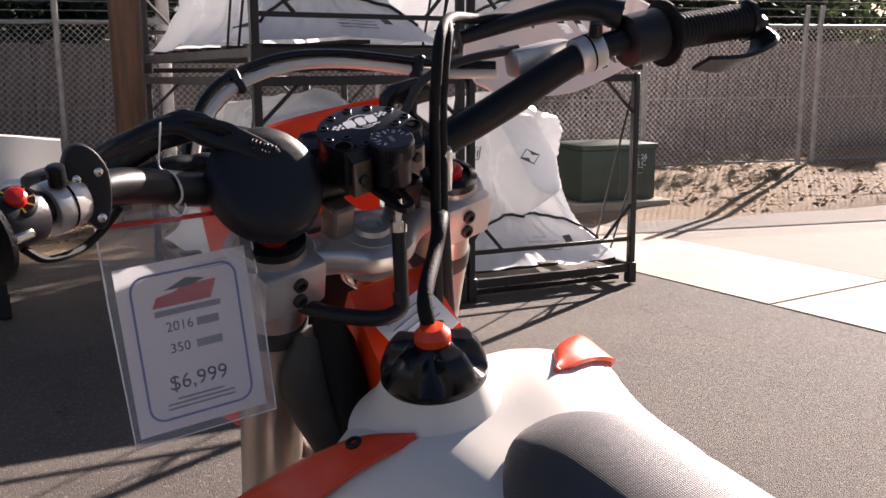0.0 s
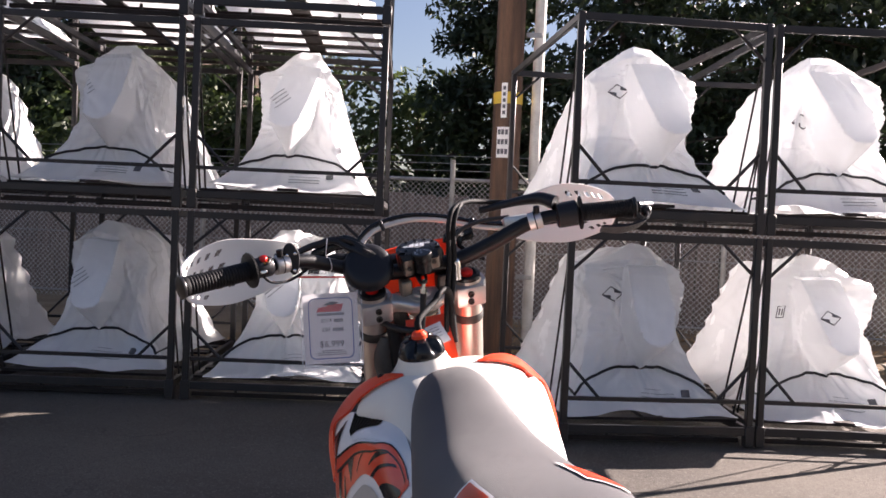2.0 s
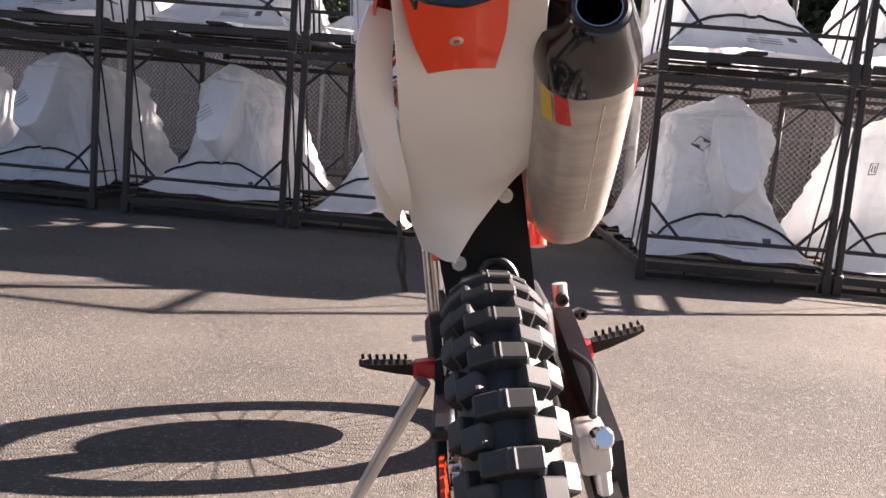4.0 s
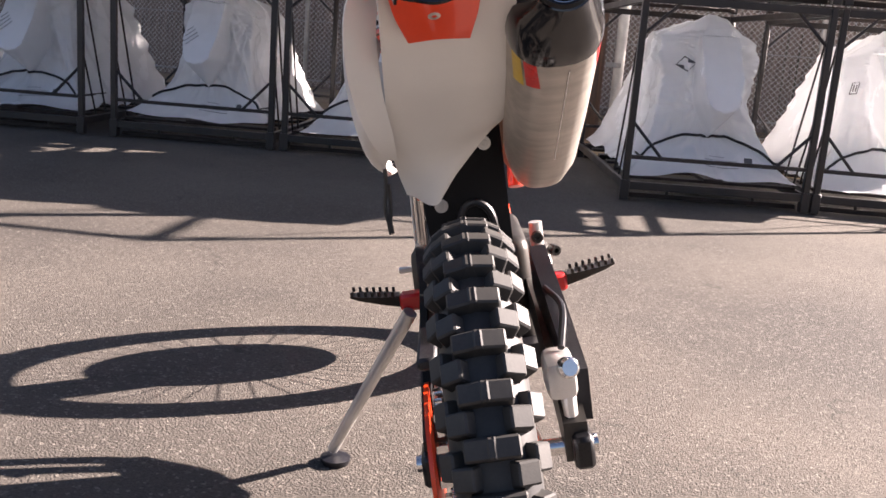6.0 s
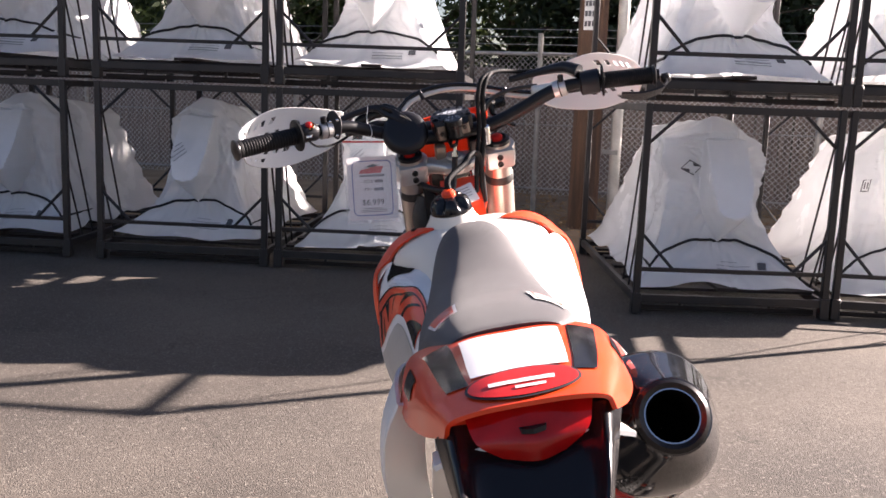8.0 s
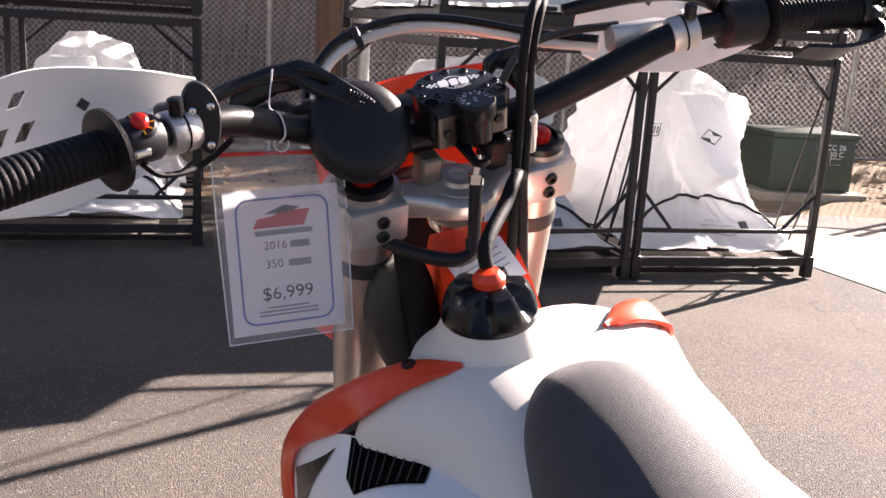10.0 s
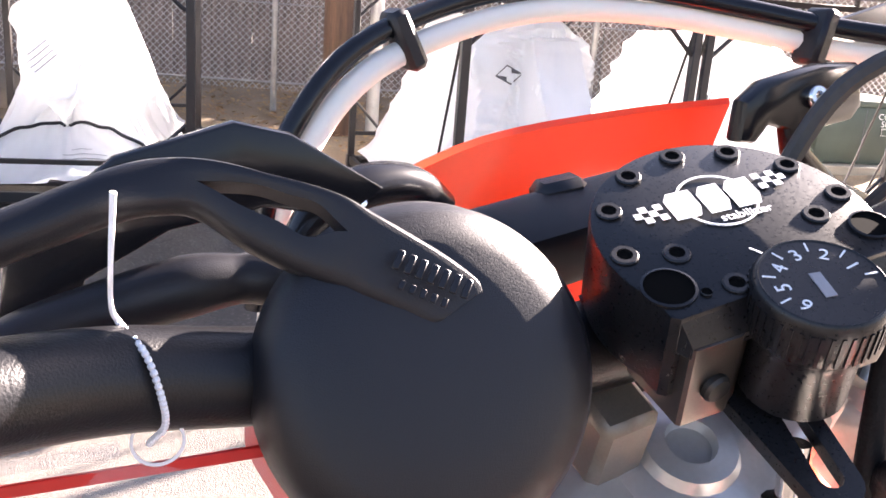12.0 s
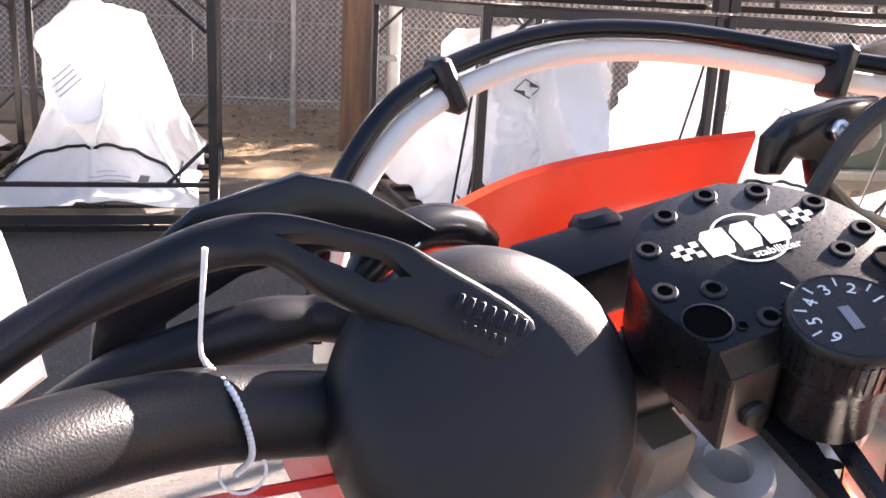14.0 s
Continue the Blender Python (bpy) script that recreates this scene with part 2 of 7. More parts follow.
ground_sheet("ground", [-600, -60, -20, -6, 0, 6, 20, 60, 600], [-600, -60, -20, -6, 0, 6, 20, 60, 600], ASPHALT,
             "grey worn asphalt of a parking lot with fine cracks")


def slab(name, corners, z0, z1, material, label):
    """A paved field with its own edge, a little proud of the asphalt."""
    bm = bmesh.new()
    f = bm.faces.new([bm.verts.new((x, y, z0)) for x, y in corners])
    r = bmesh.ops.extrude_face_region(bm, geom=[f])
    bmesh.ops.translate(bm, vec=(0, 0, z1 - z0), verts=[v for v in r["geom"] if isinstance(v, bmesh.types.BMVert)])
    return tagged(mesh_object(name, bm, material, False), label, "pavement", kind="structure")


def along(a, b, t):
    return (a[0] + (b[0] - a[0]) * t, a[1] + (b[1] - a[1]) * t)


# concrete strip in two fields with a joint between them
SA, SB = (2.52, 7.27), (3.41, 4.60)          # near edge
SC, SD = (3.55, 7.63), (4.47, 4.94)          # far edge
slab("pavement", [SA, SB, SD, SC], -0.05, 0.006, CONCRETE, "pale tan concrete strip beside the asphalt")
SE, SF = (5.2, -0.8), (6.26, -0.46)
slab("pavement", [along(SB, SE, 0.004), SE, SF, along(SD, SF, 0.004)], -0.05, 0.006, CONCRETE, "pale tan concrete strip beside the asphalt")
slab("road", [(3.57, 7.55), (4.49, 4.94), (6.28, -0.46), (14, -3), (16, 8.4), (8.0, 8.5), (6.9, 8.35), (5.6, 7.9), (4.6, 7.55)], -0.05, 0.004, OLDPAVE,
     "sun-bleached old paving behind the concrete strip")


def dirt_bank():
    bm = bmesh.new()
    nx, ny = 90, 26
    rows = []
    for j in range(ny + 1):
        v = j / ny
        row = []
        for i in range(nx + 1):
            x = -14 + 30 * i / nx
            edge = 7.45 + 0.06 * max(0, x - 4) ** 1.6 if x > 3 else 7.0
            edge += 0.12 * noise.noise(Vector((x * 2.1, 0, 0)))
            y = edge + (11.3 - edge) * v
            h = 0.012 + 0.26 * min(1, max(0, (y - 7.6) / 1.4)) * min(1, max(0.25, (x - 2) / 3)) if x > 0 else 0.012 + 0.08 * v
            h += 0.035 * noise.noise(Vector((x * 2.3, y * 2.3, 1))) * min(1, v * 6) + 0.012 * noise.noise(Vector((x * 9, y * 9, 4))) * min(1, v * 6)
            row.append(bm.verts.new((x, y, max(0.006, h) if v > 0 else -0.01)))
        rows.append(row)
    for a, b in zip(rows, rows[1:]):
        for i in range(nx):
            bm.faces.new((a[i], a[i + 1], b[i + 1], b[i]))
    return tagged(mesh_object("dirt_bank", bm, DIRT), "dry brown dirt strip along the fence", "ground", kind="structure")


dirt_bank()
random.seed(11)
LITTER = mat("dry_leaves", (0.42, 0.28, 0.13), 0.8, 0, 0.3, 9, col2=(0.26, 0.15, 0.07), trans=0.15, local=False)


def scatter_litter():
    """Dry leaves and twigs on the dirt."""
    verts, faces = [], []
    for k in range(5200):
        x = random.uniform(-3, 9)
        y = random.uniform(7.45, 10.8)
        if 3.4 < x < 4.7 and 7.6 < y < 8.9:
            continue
        if x > 4 and y < 7.6 + 0.06 * (x - 4) ** 1.6:
            continue
        h = 0.03 + (0.26 * min(1, max(0, (y - 7.6) / 1.4)) * min(1, max(0.25, (x - 2) / 3)) if x > 0 else 0.08 * max(0, (y - 7.2) / 4))
        s = random.uniform(0.015, 0.05)
        w = s * random.uniform(0.25, 0.7)
        a = random.uniform(0, 6.28)
        t = random.uniform(-0.5, 0.5)
        i = len(verts)
        for u, v in ((-s, 0), (0, -w), (s, 0), (0, w)):
            verts.append((x + u * math.cos(a) - v * math.sin(a), y + u * math.sin(a) + v * math.cos(a), h + t * u + 0.3 * abs(v)))
        faces.append((i, i + 1, i + 2, i + 3))
    me = bpy.data.meshes.new("leaf_litter")
    me.from_pydata(verts, [], faces)
    me.materials.append(LITTER)
    tagged(new("leaf_litter", me), "dry brown leaves and twigs on the dirt", "leaf litter", kind="stuff")


scatter_litter()


# ---- stacked steel crates ----
CW, CD, CH = 1.165, 2.2, 1.305


def crate_frame(at):
    c = thing("crate_frame", "black-painted welded steel motorcycle shipping crate frame", "crate", at, "stacked shipping crates")
    w = 0.042
    # four posts, with sockets at the foot
    for x in (0, CW):
        for y in (0, CD):
            bm = box((w, w, CH - 0.02), (x, y, CH / 2), 0.004)
            bm = box((w + 0.016, w + 0.016, 0.13), (x, y, 0.075), 0.004, bm=bm)
            part("post", bm, STEEL_BLACK, c)
    # base frame
    for y in (0, CD):
        part("base_beam", box((CW - w, 0.035, 0.05), (CW / 2, y, 0.105), 0.003), STEEL_BLACK, c)
        part("sill_beam", box((CW - w, 0.03, 0.03), (CW / 2, y + (0.10 if y == 0 else -0.10), 0.03), 0.003), RUST, c)
    for x in (0, CW):
        part("side_beam", box((0.035, CD - w, 0.05), (x, CD / 2, 0.105), 0.003), STEEL_BLACK, c)
    for k in range(6):
        y = 0.18 + k * (CD - 0.36) / 5
        part("slat", box((CW - 0.04, 0.10, 0.018), (CW / 2, y, 0.142), 0.002), RUST, c)
    for x in (0.3, CW - 0.3):
        part("foot", box((0.02, 0.02, 0.075), (x, 0.1, 0.0525), 0.002), STEEL_BLACK, c)
    part("wheel_channel", box((0.13, CD - 0.1, 0.02), (CW / 2, CD / 2, 0.163), 0.003), RUST, c)
    # low and top rails
    for y in (0, CD):
        part("rail", box((CW - w, 0.025, 0.025), (CW / 2, y, 0.287), 0.003), STEEL_BLACK, c)
        part("top_beam", box((CW - w, 0.03, 0.045), (CW / 2, y, CH - 0.035), 0.003), STEEL_BLACK, c)
    for x in (0, CW):
        part("side_rail", box((0.03, CD - w, 0.045), (x, CD / 2, CH - 0.035), 0.003), STEEL_BLACK, c)
        # slanting side rods from the post down to the side beam
        part("side_rod", tube([(x, 0.03, CH - 0.12), (x, 0.42, 0.14)], 0.007, 6, smooth=False), STEEL_BLACK, c)
        part("side_rod", tube([(x, 0.03, 0.62), (x, 0.24, 0.14)], 0.007, 6, smooth=False), STEEL_BLACK, c)
    # knee braces
    for x, s in ((0, 1), (CW, -1)):
        for y in (0, CD):
            part("brace", tube([(x + s * 0.02, y, 0.50), (x + s * 0.21, y, 0.295)], 0.011, 6, smooth=False), STEEL_BLACK, c)
            part("brace", tube([(x + s * 0.02, y, CH - 0.24), (x + s * 0.22, y, CH - 0.05)], 0.011, 6, smooth=False), STEEL_BLACK, c)
    return c


def film_shape(seed, lean=0.0, slim=1.0, tall=1.0, tip=0.0, peak=0.0):
    """The taut film's surface: (angle, height) to a point. Front is towards -y.
    Film drawn over the bars, mask and tail, with the front mudguard pushing out through it, and creases."""
    rs = random.Random(int(seed * 10))
    j = lambda a: rs.uniform(-a, a)
    bl, br = (-0.37 * slim + j(0.02), 0.52 + j(0.04), 0.86 + j(0.03)), (0.37 * slim + j(0.02), 0.52 + j(0.04), 0.84 + j(0.04))
    ax = peak
    body = [(s * 0.575, y, 0) for s in (-1, 1) for y in (0.01, 2.18)] + [bl, br]
    body += [(ax + s * 0.10, 0.36, 0.95) for s in (-1, 1)] + [(ax + 0.02 + s * 0.07, 0.52, 1.03 + j(0.01)) for s in (-1, 1)]
    body += [(s * 0.24, 1.35, 0.86 + j(0.03)) for s in (-1, 1)] + [(s * 0.14, 1.98, 0.92 + j(0.03)) for s in (-1, 1)]
    guard = [(tip + s * 0.105, 0.03, 0.47) for s in (-1, 1)] + [(tip + s * 0.06, 0.005, 0.435) for s in (-1, 1)] + [(tip, 0.0, 0.425)]
    guard += [(tip * 0.7 + ax * 0.3 + s * 0.140, 0.11, 0.64) for s in (-1, 1)] + [(ax + s * 0.135, 0.29, 0.90) for s in (-1, 1)]
    guard += [(ax + s * 0.10, 0.75, z) for s in (-1, 1) for z in (0.90, 0.45)] + [(tip, 0.34, 0.24)]

    def hull(pts):
        hb = bmesh.new()
        for p in pts:
            hb.verts.new(p)
        bmesh.ops.convex_hull(hb, input=hb.verts[:])
        t = BVHTree.FromBMesh(hb)
        hb.free()
        return t
    shell, visor = hull(body), hull(guard)
    top = max(p[2] for p in body)

    def reach(tree, c, d):
        h = tree.ray_cast(c + d * 3, -d)
        return 3 - h[3] if h[0] else None

    def at(phi, z):
        z = min(z, top - 0.002)
        t = max(0.0, min(1.0, z / top))
        c = Vector((ax * t, 1.05 - 0.52 * t ** 1.5, z))
        d = Vector((math.cos(phi), -math.sin(phi), 0))
        r = reach(shell, c, d) or 0.01
        p = c + d * r
        side, front = abs(d.x), max(0.0, -d.y)
        # drawn in between the bars and the hem
        wave = math.sin(math.pi * min(1, (max(z, 0) / 0.86) ** 0.60))
        pull = wave * (0.05 + 0.10 * side) + 0.21 * max(0.0, (front - 0.5) / 0.5) * math.sin(math.pi * min(1, (max(z, 0) / 0.95) ** 0.75))
        # creases fanning out from the bar ends, the mask, the mudguard's tip and the lower corners
        cr = 0.0
        for k, (bx, by, bz) in enumerate((bl, br, (ax, 0.4, 0.97), (tip, 0.05, 0.42), (-0.56, 0.1, 0.0), (0.56, 0.1, 0.0))):
            dist = math.hypot(p.x - bx, (p.y - by) * 0.6, p.z - bz)
            ang = math.atan2(p.z - bz, p.x - bx + 0.5 * (p.y - by))
            cr += abs(noise.noise(Vector((ang * 3.6 + seed * 3 + k * 9, dist * 0.7, seed)))) * 0.085 * min(1, dist * 3) * math.exp(-dist * 1.8)
        rough = 1 + 0.9 * max(0.0, d.x - 0.25)
        cr += abs(noise.noise(Vector((p.x * 2.6 + p.z * 2.1 + seed, p.y * 1.8, p.z * 2.0 - p.x)))) * 0.050
        cr += abs(noise.noise(Vector((p.x * 6.5 - p.z * 5 + seed, p.y * 4, p.z * 6 + p.x * 4)))) * 0.020 * rough
        cr += abs(noise.noise(Vector((p.x * 14 + seed, p.y * 11, p.z * 5 - p.x * 6)))) * 0.008 * rough
        keep = min(1.0, 6 * (top - z) + 0.12)
        rb = r - min((pull + cr) * keep, r * 0.8)
        v = reach(visor, c, d)
        if v is not None:
            e = (v - 0.010 - 0.25 * cr - rb) / 0.018
            rb += 0.018 * math.log1p(math.exp(min(30.0, e)))
        p = c + d * rb
        hem = 0.05 * noise.noise(Vector((phi * 2.6, seed * 3, 0))) * max(0, 1 - z / 0.22)
        crown = 0.02 * noise.noise(Vector((p.x * 7, p.y * 7, seed))) * t
        return Vector((p.x + lean * z, p.y, (z + hem + crown) * tall))
    at.top = top
    return at


def wrapped_bike(at, seed, lean=0.0, slim=1.0, tall=1.0, mark=1, base=0.175, tip=0.0, peak=0.0, spot=(-0.20, 0.64), extra=False):
    w = thing("wrapped_motorcycle", "motorcycle shrouded in wrinkled white plastic film with a black strap", "wrapped motorcycle", at, "wrapped motorcycles in crates")
    f = film_shape(seed, lean, slim, tall, tip, peak)
    nz = 84
    angles = [math.pi * (0.27 + 0.46 * i / 96) for i in range(97)] + [math.pi * (0.73 + 1.54 * i / 70) for i in range(1, 70)]
    nphi = len(angles)
    bm = bmesh.new()
    rings = []
    for j in range(nz + 1):
        z = f.top * (j / nz) ** 0.92
        rings.append([bm.verts.new(f(a, z) + Vector((CW / 2, 0, base))) for a in angles])
    for a, b in zip(rings, rings[1:]):
        for i in range(nphi):
            bm.faces.new((a[i], a[(i + 1) % nphi], b[(i + 1) % nphi], b[i]))
    bm.faces.new(rings[-1])
    part("film", bm, WRAP, w)
    up = Vector((CW / 2, 0, base))

    def on(x, z, out=0.006):
        """The front surface at the place x across and z up, with its tangent and normal."""
        lo, hi = math.pi * 0.15, math.pi * 0.85
        for _ in range(22):
            mid = (lo + hi) / 2
            if f(mid, z).x > x:
                lo = mid
            else:
                hi = mid
        p, q, r = f(lo, z), f(lo - 0.05, z) - f(lo + 0.05, z), f(lo, z + 0.04) - f(lo, z - 0.04)
        nrm = q.cross(r).normalized()
        if nrm.y > 0:
            nrm = -nrm
        return p + up + nrm * out, q.normalized(), nrm

    def line_on(x0, x1, z0, z1, out, n=5):
        return [on(x0 + (x1 - x0) * k / n, z0 + (z1 - z0) * k / n, out)[0] for k in range(n + 1)]
    # strap in an arch over the front
    line = []
    for k in range(41):
        t = k / 40
        z = 0.09 + 0.16 * math.sin(math.pi * min(1, max(0, (t - 0.06) / 0.88))) ** 0.6 + 0.014 * noise.noise(Vector((t * 12, seed, 0)))
        line.append(on(-0.50 + 1.0 * t, z, 0.010)[0])
    part("strap", tube(line, 0.0095, 6, 1, smooth=False), STRAP, w)
    # printed label: bars of writing
    for dz, x0, x1, th in ((0.022, 0.02, 0.12, 0.004), (0.0, -0.02, 0.20, 0.004), (-0.02, -0.02, 0.20, 0.007), (-0.038, -0.02, 0.20, 0.006)):
        part("printed_line", tube(line_on(x0, x1, 0.10 + dz, 0.10 + dz, 0.004), th, 4, 2, flat=0.5), PRINT_LIGHT, w, "grey printed line on the film")
    p, q, nrm = on(0.27, 0.10, 0.006)
    part("printed_square", plate([(-0.026, -0.028), (0.026, -0.028), (0.026, 0.028), (-0.026, 0.028)], 0.003, frame_of(p, q, nrm)), PRINT, w, "dark printed square on the film")
    # printed marks: a slanted box, or a grey slanting block of writing
    if mark < 2:
        cx, cz = spot
        cor = [(-0.066, -0.006), (0.012, -0.048), (0.066, 0.006), (-0.012, 0.048)]
        p, q, nrm = on(cx, cz, 0.014)
        fm = frame_of(p, q, nrm)
        bm = tube([fm @ Vector((x, y, 0)) for x, y in cor + cor[:2]], 0.0042, 4, 1, smooth=False)
        for s in (-1, 1):
            part("printed_corner", plate([(s * 0.060, s * 0.004), (s * 0.010, s * 0.040), (s * 0.012, s * 0.010)][::s], 0.002, fm), PRINT, w)
        part("printed_mark", bm, PRINT, w, "black slanted box mark on the film")
        if extra:
            # small upright box with two bars
            ex, ez = cx - 0.19, cz + 0.01
            cor = [(-0.030, -0.042), (0.020, -0.034), (0.032, 0.042), (-0.018, 0.034)]
            p, q, nrm = on(ex, ez, 0.014)
            fm = frame_of(p, q, nrm)
            bm = tube([fm @ Vector((x, y, 0)) for x, y in cor + cor[:2]], 0.0034, 4, 1, smooth=False)
            for d in (-0.007, 0.012):
                part("printed_bar", tube([fm @ Vector((d - 0.003, -0.022, 0)), fm @ Vector((d + 0.003, 0.022, 0))], 0.004, 4, 1, smooth=False), PRINT, w)
            part("printed_mark", bm, PRINT, w, "small black box mark on the film")
    else:
        for k in range(4):
            a, b = -0.17 + 0.018 * k, 0.62 - 0.022 * k
            part("printed_line", tube(line_on(a, a + 0.10, b, b + 0.085, 0.006), 0.006, 4, 1, flat=0.5), PRINT_LIGHT, w, "grey printed line on the film")
    return w


def crate_pose(x, y, yaw, z=0.0, sx=1.0, sz=1.0):
    return pose(x, y, z, 0, 0, yaw) @ Matrix.Diagonal((sx, 1, sz, 1))


STACKS = [  # x, y, yaw, width, level height, levels
    (0.615, 4.76, 16.5, 1.165, 1.305, 2),
    (1.80, 5.115, 10.4, 1.11, 1.305, 2),
    (-2.01, 5.15, 12.1, 1.29, 1.325, 3),
    (-3.32, 4.865, 12.1, 1.235, 1.325, 3),
    (-4.78, 4.555, 12.1, 1.23, 1.325, 3),
    (-6.15, 4.26, 12.1, 1.23, 1.325, 2),
]
# mudguard tip, peak and printed mark of the wrapped motorcycles, by stack and level
FILMS = {(0, 0): (0.015, 0.0, (-0.17, 0.71)), (0, 1): (0.06, -0.05, (-0.20, 0.72)), (1, 0): (0.0, -0.10, (-0.09, 0.64)), (1, 1): (0.02, -0.12, (-0.21, 0.60)),
         (2, 0): (-0.015, -0.06, (0, 0)), (2, 1): (-0.055, 0.05, (0, 0)), (3, 0): (-0.01, 0.01, (0, 0)), (3, 1): (0.025, 0.06, (0, 0))}
first = None
k = 0
for q, (sx_, sy_, yaw, wid, lev, n) in enumerate(STACKS):
    for j in range(n):
        m = crate_pose(sx_, sy_, yaw + (0.6 * j if n == 3 else 0), lev * j, wid / CW, lev / CH)
        if first is None:
            first = crate_frame(m)
        else:
            copy_thing(first, m)
        k += 1
        right = n == 2 and sx_ > 0
        tx, pk, spot = FILMS.get((q, j), (0.0, 0.0, (0, 0)))
        wrapped_bike(pose(sx_, sy_, lev * j, 0, 0, yaw) @ Matrix.Translation(((wid - CW) / 2, 0.02, 0)), k * 1.7,
                     slim=1.06 if right else 0.92, tall=random.uniform(0.98, 1.01), mark=1 if right else 2, tip=tx, peak=pk, spot=spot, extra=(q, j) == (1, 0))

# ---- fence, pole, cabinet ----
FY = 9.2
fence = thing("chain_link_fence", "galvanised chain-link fence with barbed wire on top", "fence", kind="structure")
for x in (-9.6, -6.7, -3.8, -0.9, 2.0, 4.85, 6.75, 6.93, 9.6):
    tall = 2.0
    part("post", tube([(x, FY, 0), (x, FY, 1.78), (x, FY - 0.02, tall)], 0.03, 10, smooth=False), GALV, fence)
part("top_rail", tube([(-10, FY, 1.78), (12, FY, 1.78)], 0.021, 8, smooth=False), GALV, fence)
part("bottom_rail", tube([(-10, FY, 0.32), (12, FY, 0.32)], 0.012, 6, smooth=False), GALV, fence)
part("mid_wire", tube([(-10, FY, 1.02), (12, FY, 1.02)], 0.006, 5, smooth=False), GALV, fence)
for z in (1.88, 1.96, 2.04):
    bm = tube([(-10, FY - 0.02, z), (12, FY - 0.02, z)], 0.004, 4, smooth=False)
    part("barbed_wire", bm, GALV, fence)


def chain_link():
    """The woven mesh as thin crossing bars."""
    verts, faces = [], []
    r, p, z0, z1 = 0.0027, 0.062, 0.25, 1.78
    h = z1 - z0
    x = -9.6 - h
    while x < 10.5:
        for s in (1, -1):
            a, b = (x, x + h) if s == 1 else (x + h, x)
            i = len(verts)
            for xx, zz in ((a, z0), (b, z1)):
                for dx, dy in ((-r * 1.4, 0), (0, -r), (r * 1.4, 0), (0, r)):
                    verts.append((xx + dx, FY + 0.025 + s * 0.002 + dy, zz))
            for q in range(4):
                faces.append((i + q, i + (q + 1) % 4, i + 4 + (q + 1) % 4, i + 4 + q))
        x += p
    me = bpy.data.meshes.new("mesh")
    me.from_pydata(verts, [], faces)
    me.materials.append(WIRE)
    ob = new("woven_wire", me)
    ob.parent = fence
    ob["kind"] = "stuff"


chain_link()

wood = thing("wooden_fence", "weathered dark brown board fence behind the chain link", "fence", kind="structure")
random.seed(4)
board = None
x = -11.0
while x < 13:
    wd = random.uniform(0.135, 0.15)
    hgt = random.uniform(1.60, 1.66)
    if board is None:
        board = part("board", box((0.14, 0.02, 1.62), (0, 0, 0.81), 0.003), FENCEWOOD, wood)
        board.matrix_basis = Matrix.Translation((x, 11.4, 0.05))
    else:
        o = board.copy()
        scene.collection.objects.link(o)
        o.matrix_basis = Matrix.Translation((x, 11.4 + random.uniform(-0.004, 0.004), 0.05)) @ Matrix.Diagonal((wd / 0.14, 1, hgt / 1.62, 1))
    x += wd + 0.006
for z in (0.4, 1.35):
    part("rail", box((24.5, 0.05, 0.09), (1, 11.44, z)), FENCEWOOD, wood)

pole = thing("utility_pole", "brown creosoted wooden utility pole with a yellow tag", "utility pole")
px, py = -0.23, 8.35
part("pole", lathe([(0.150, -0.2), (0.146, 0.6), (0.140, 3), (0.130, 7), (0.120, 10), (0.1, 10.05)], 20, m=Matrix.Translation((px, py, 0))), POLEWOOD, pole)
part("band", lathe([(0.1455, 2.50), (0.1465, 2.505), (0.1465, 2.61), (0.1455, 2.615)], 20, m=Matrix.Translation((px, py, 0)), cap=False), YELLOW, pole, "yellow band")
for z, hh in ((2.53, 0.34), (2.12, 0.30)):
    bm = bmesh.new()
    a0 = math.atan2(-1.0, 0.12) - (0.25 if z > 2.4 else 0.25)
    hw = 0.20 if z > 2.4 else 0.42
    rings = []
    for i in range(6):
        a = a0 - hw + 2 * hw * i / 5
        rings.append([(px + 0.1475 * math.cos(a), py + 0.1475 * math.sin(a), z - hh / 2), (px + 0.1475 * math.cos(a), py + 0.1475 * math.sin(a), z + hh / 2)])
    bm = loft(rings, caps=False, closed=False)
    part("number_plate", bm, WHITEPAINT, pole, "white pole tag with unreadable black marks", False)
    for r_ in range(5 if z > 2.4 else 3):
        for c_ in range(1 if z > 2.4 else 3):
            zz = z + hh / 2 - 0.05 - r_ * (0.06 if z > 2.4 else 0.095)
            a = a0 + (0 if z > 2.4 else (c_ - 1) * 0.25)
            part("tag_mark", box((0.028, 0.004, 0.035 if z > 2.4 else 0.05), (0, 0, 0)), PRINT, pole,
                 at=frame_of((px + 0.149 * math.cos(a), py + 0.149 * math.sin(a), zz), (math.sin(a), -math.cos(a), 0), (0, 0, 1)))
pipe = thing("conduit_pipe", "white painted conduit pipe beside the pole", "pipe")
part("pipe", tube([(0.05, 8.45, 0), (0.05, 8.45, 9.5)], 0.055, 14, smooth=False), PIPE, pipe)
for z in (0.8, 1.75, 3.2):
    part("clamp", box((0.16, 0.02, 0.05), (0.0, 8.40, z), 0.004), GALV, pipe)

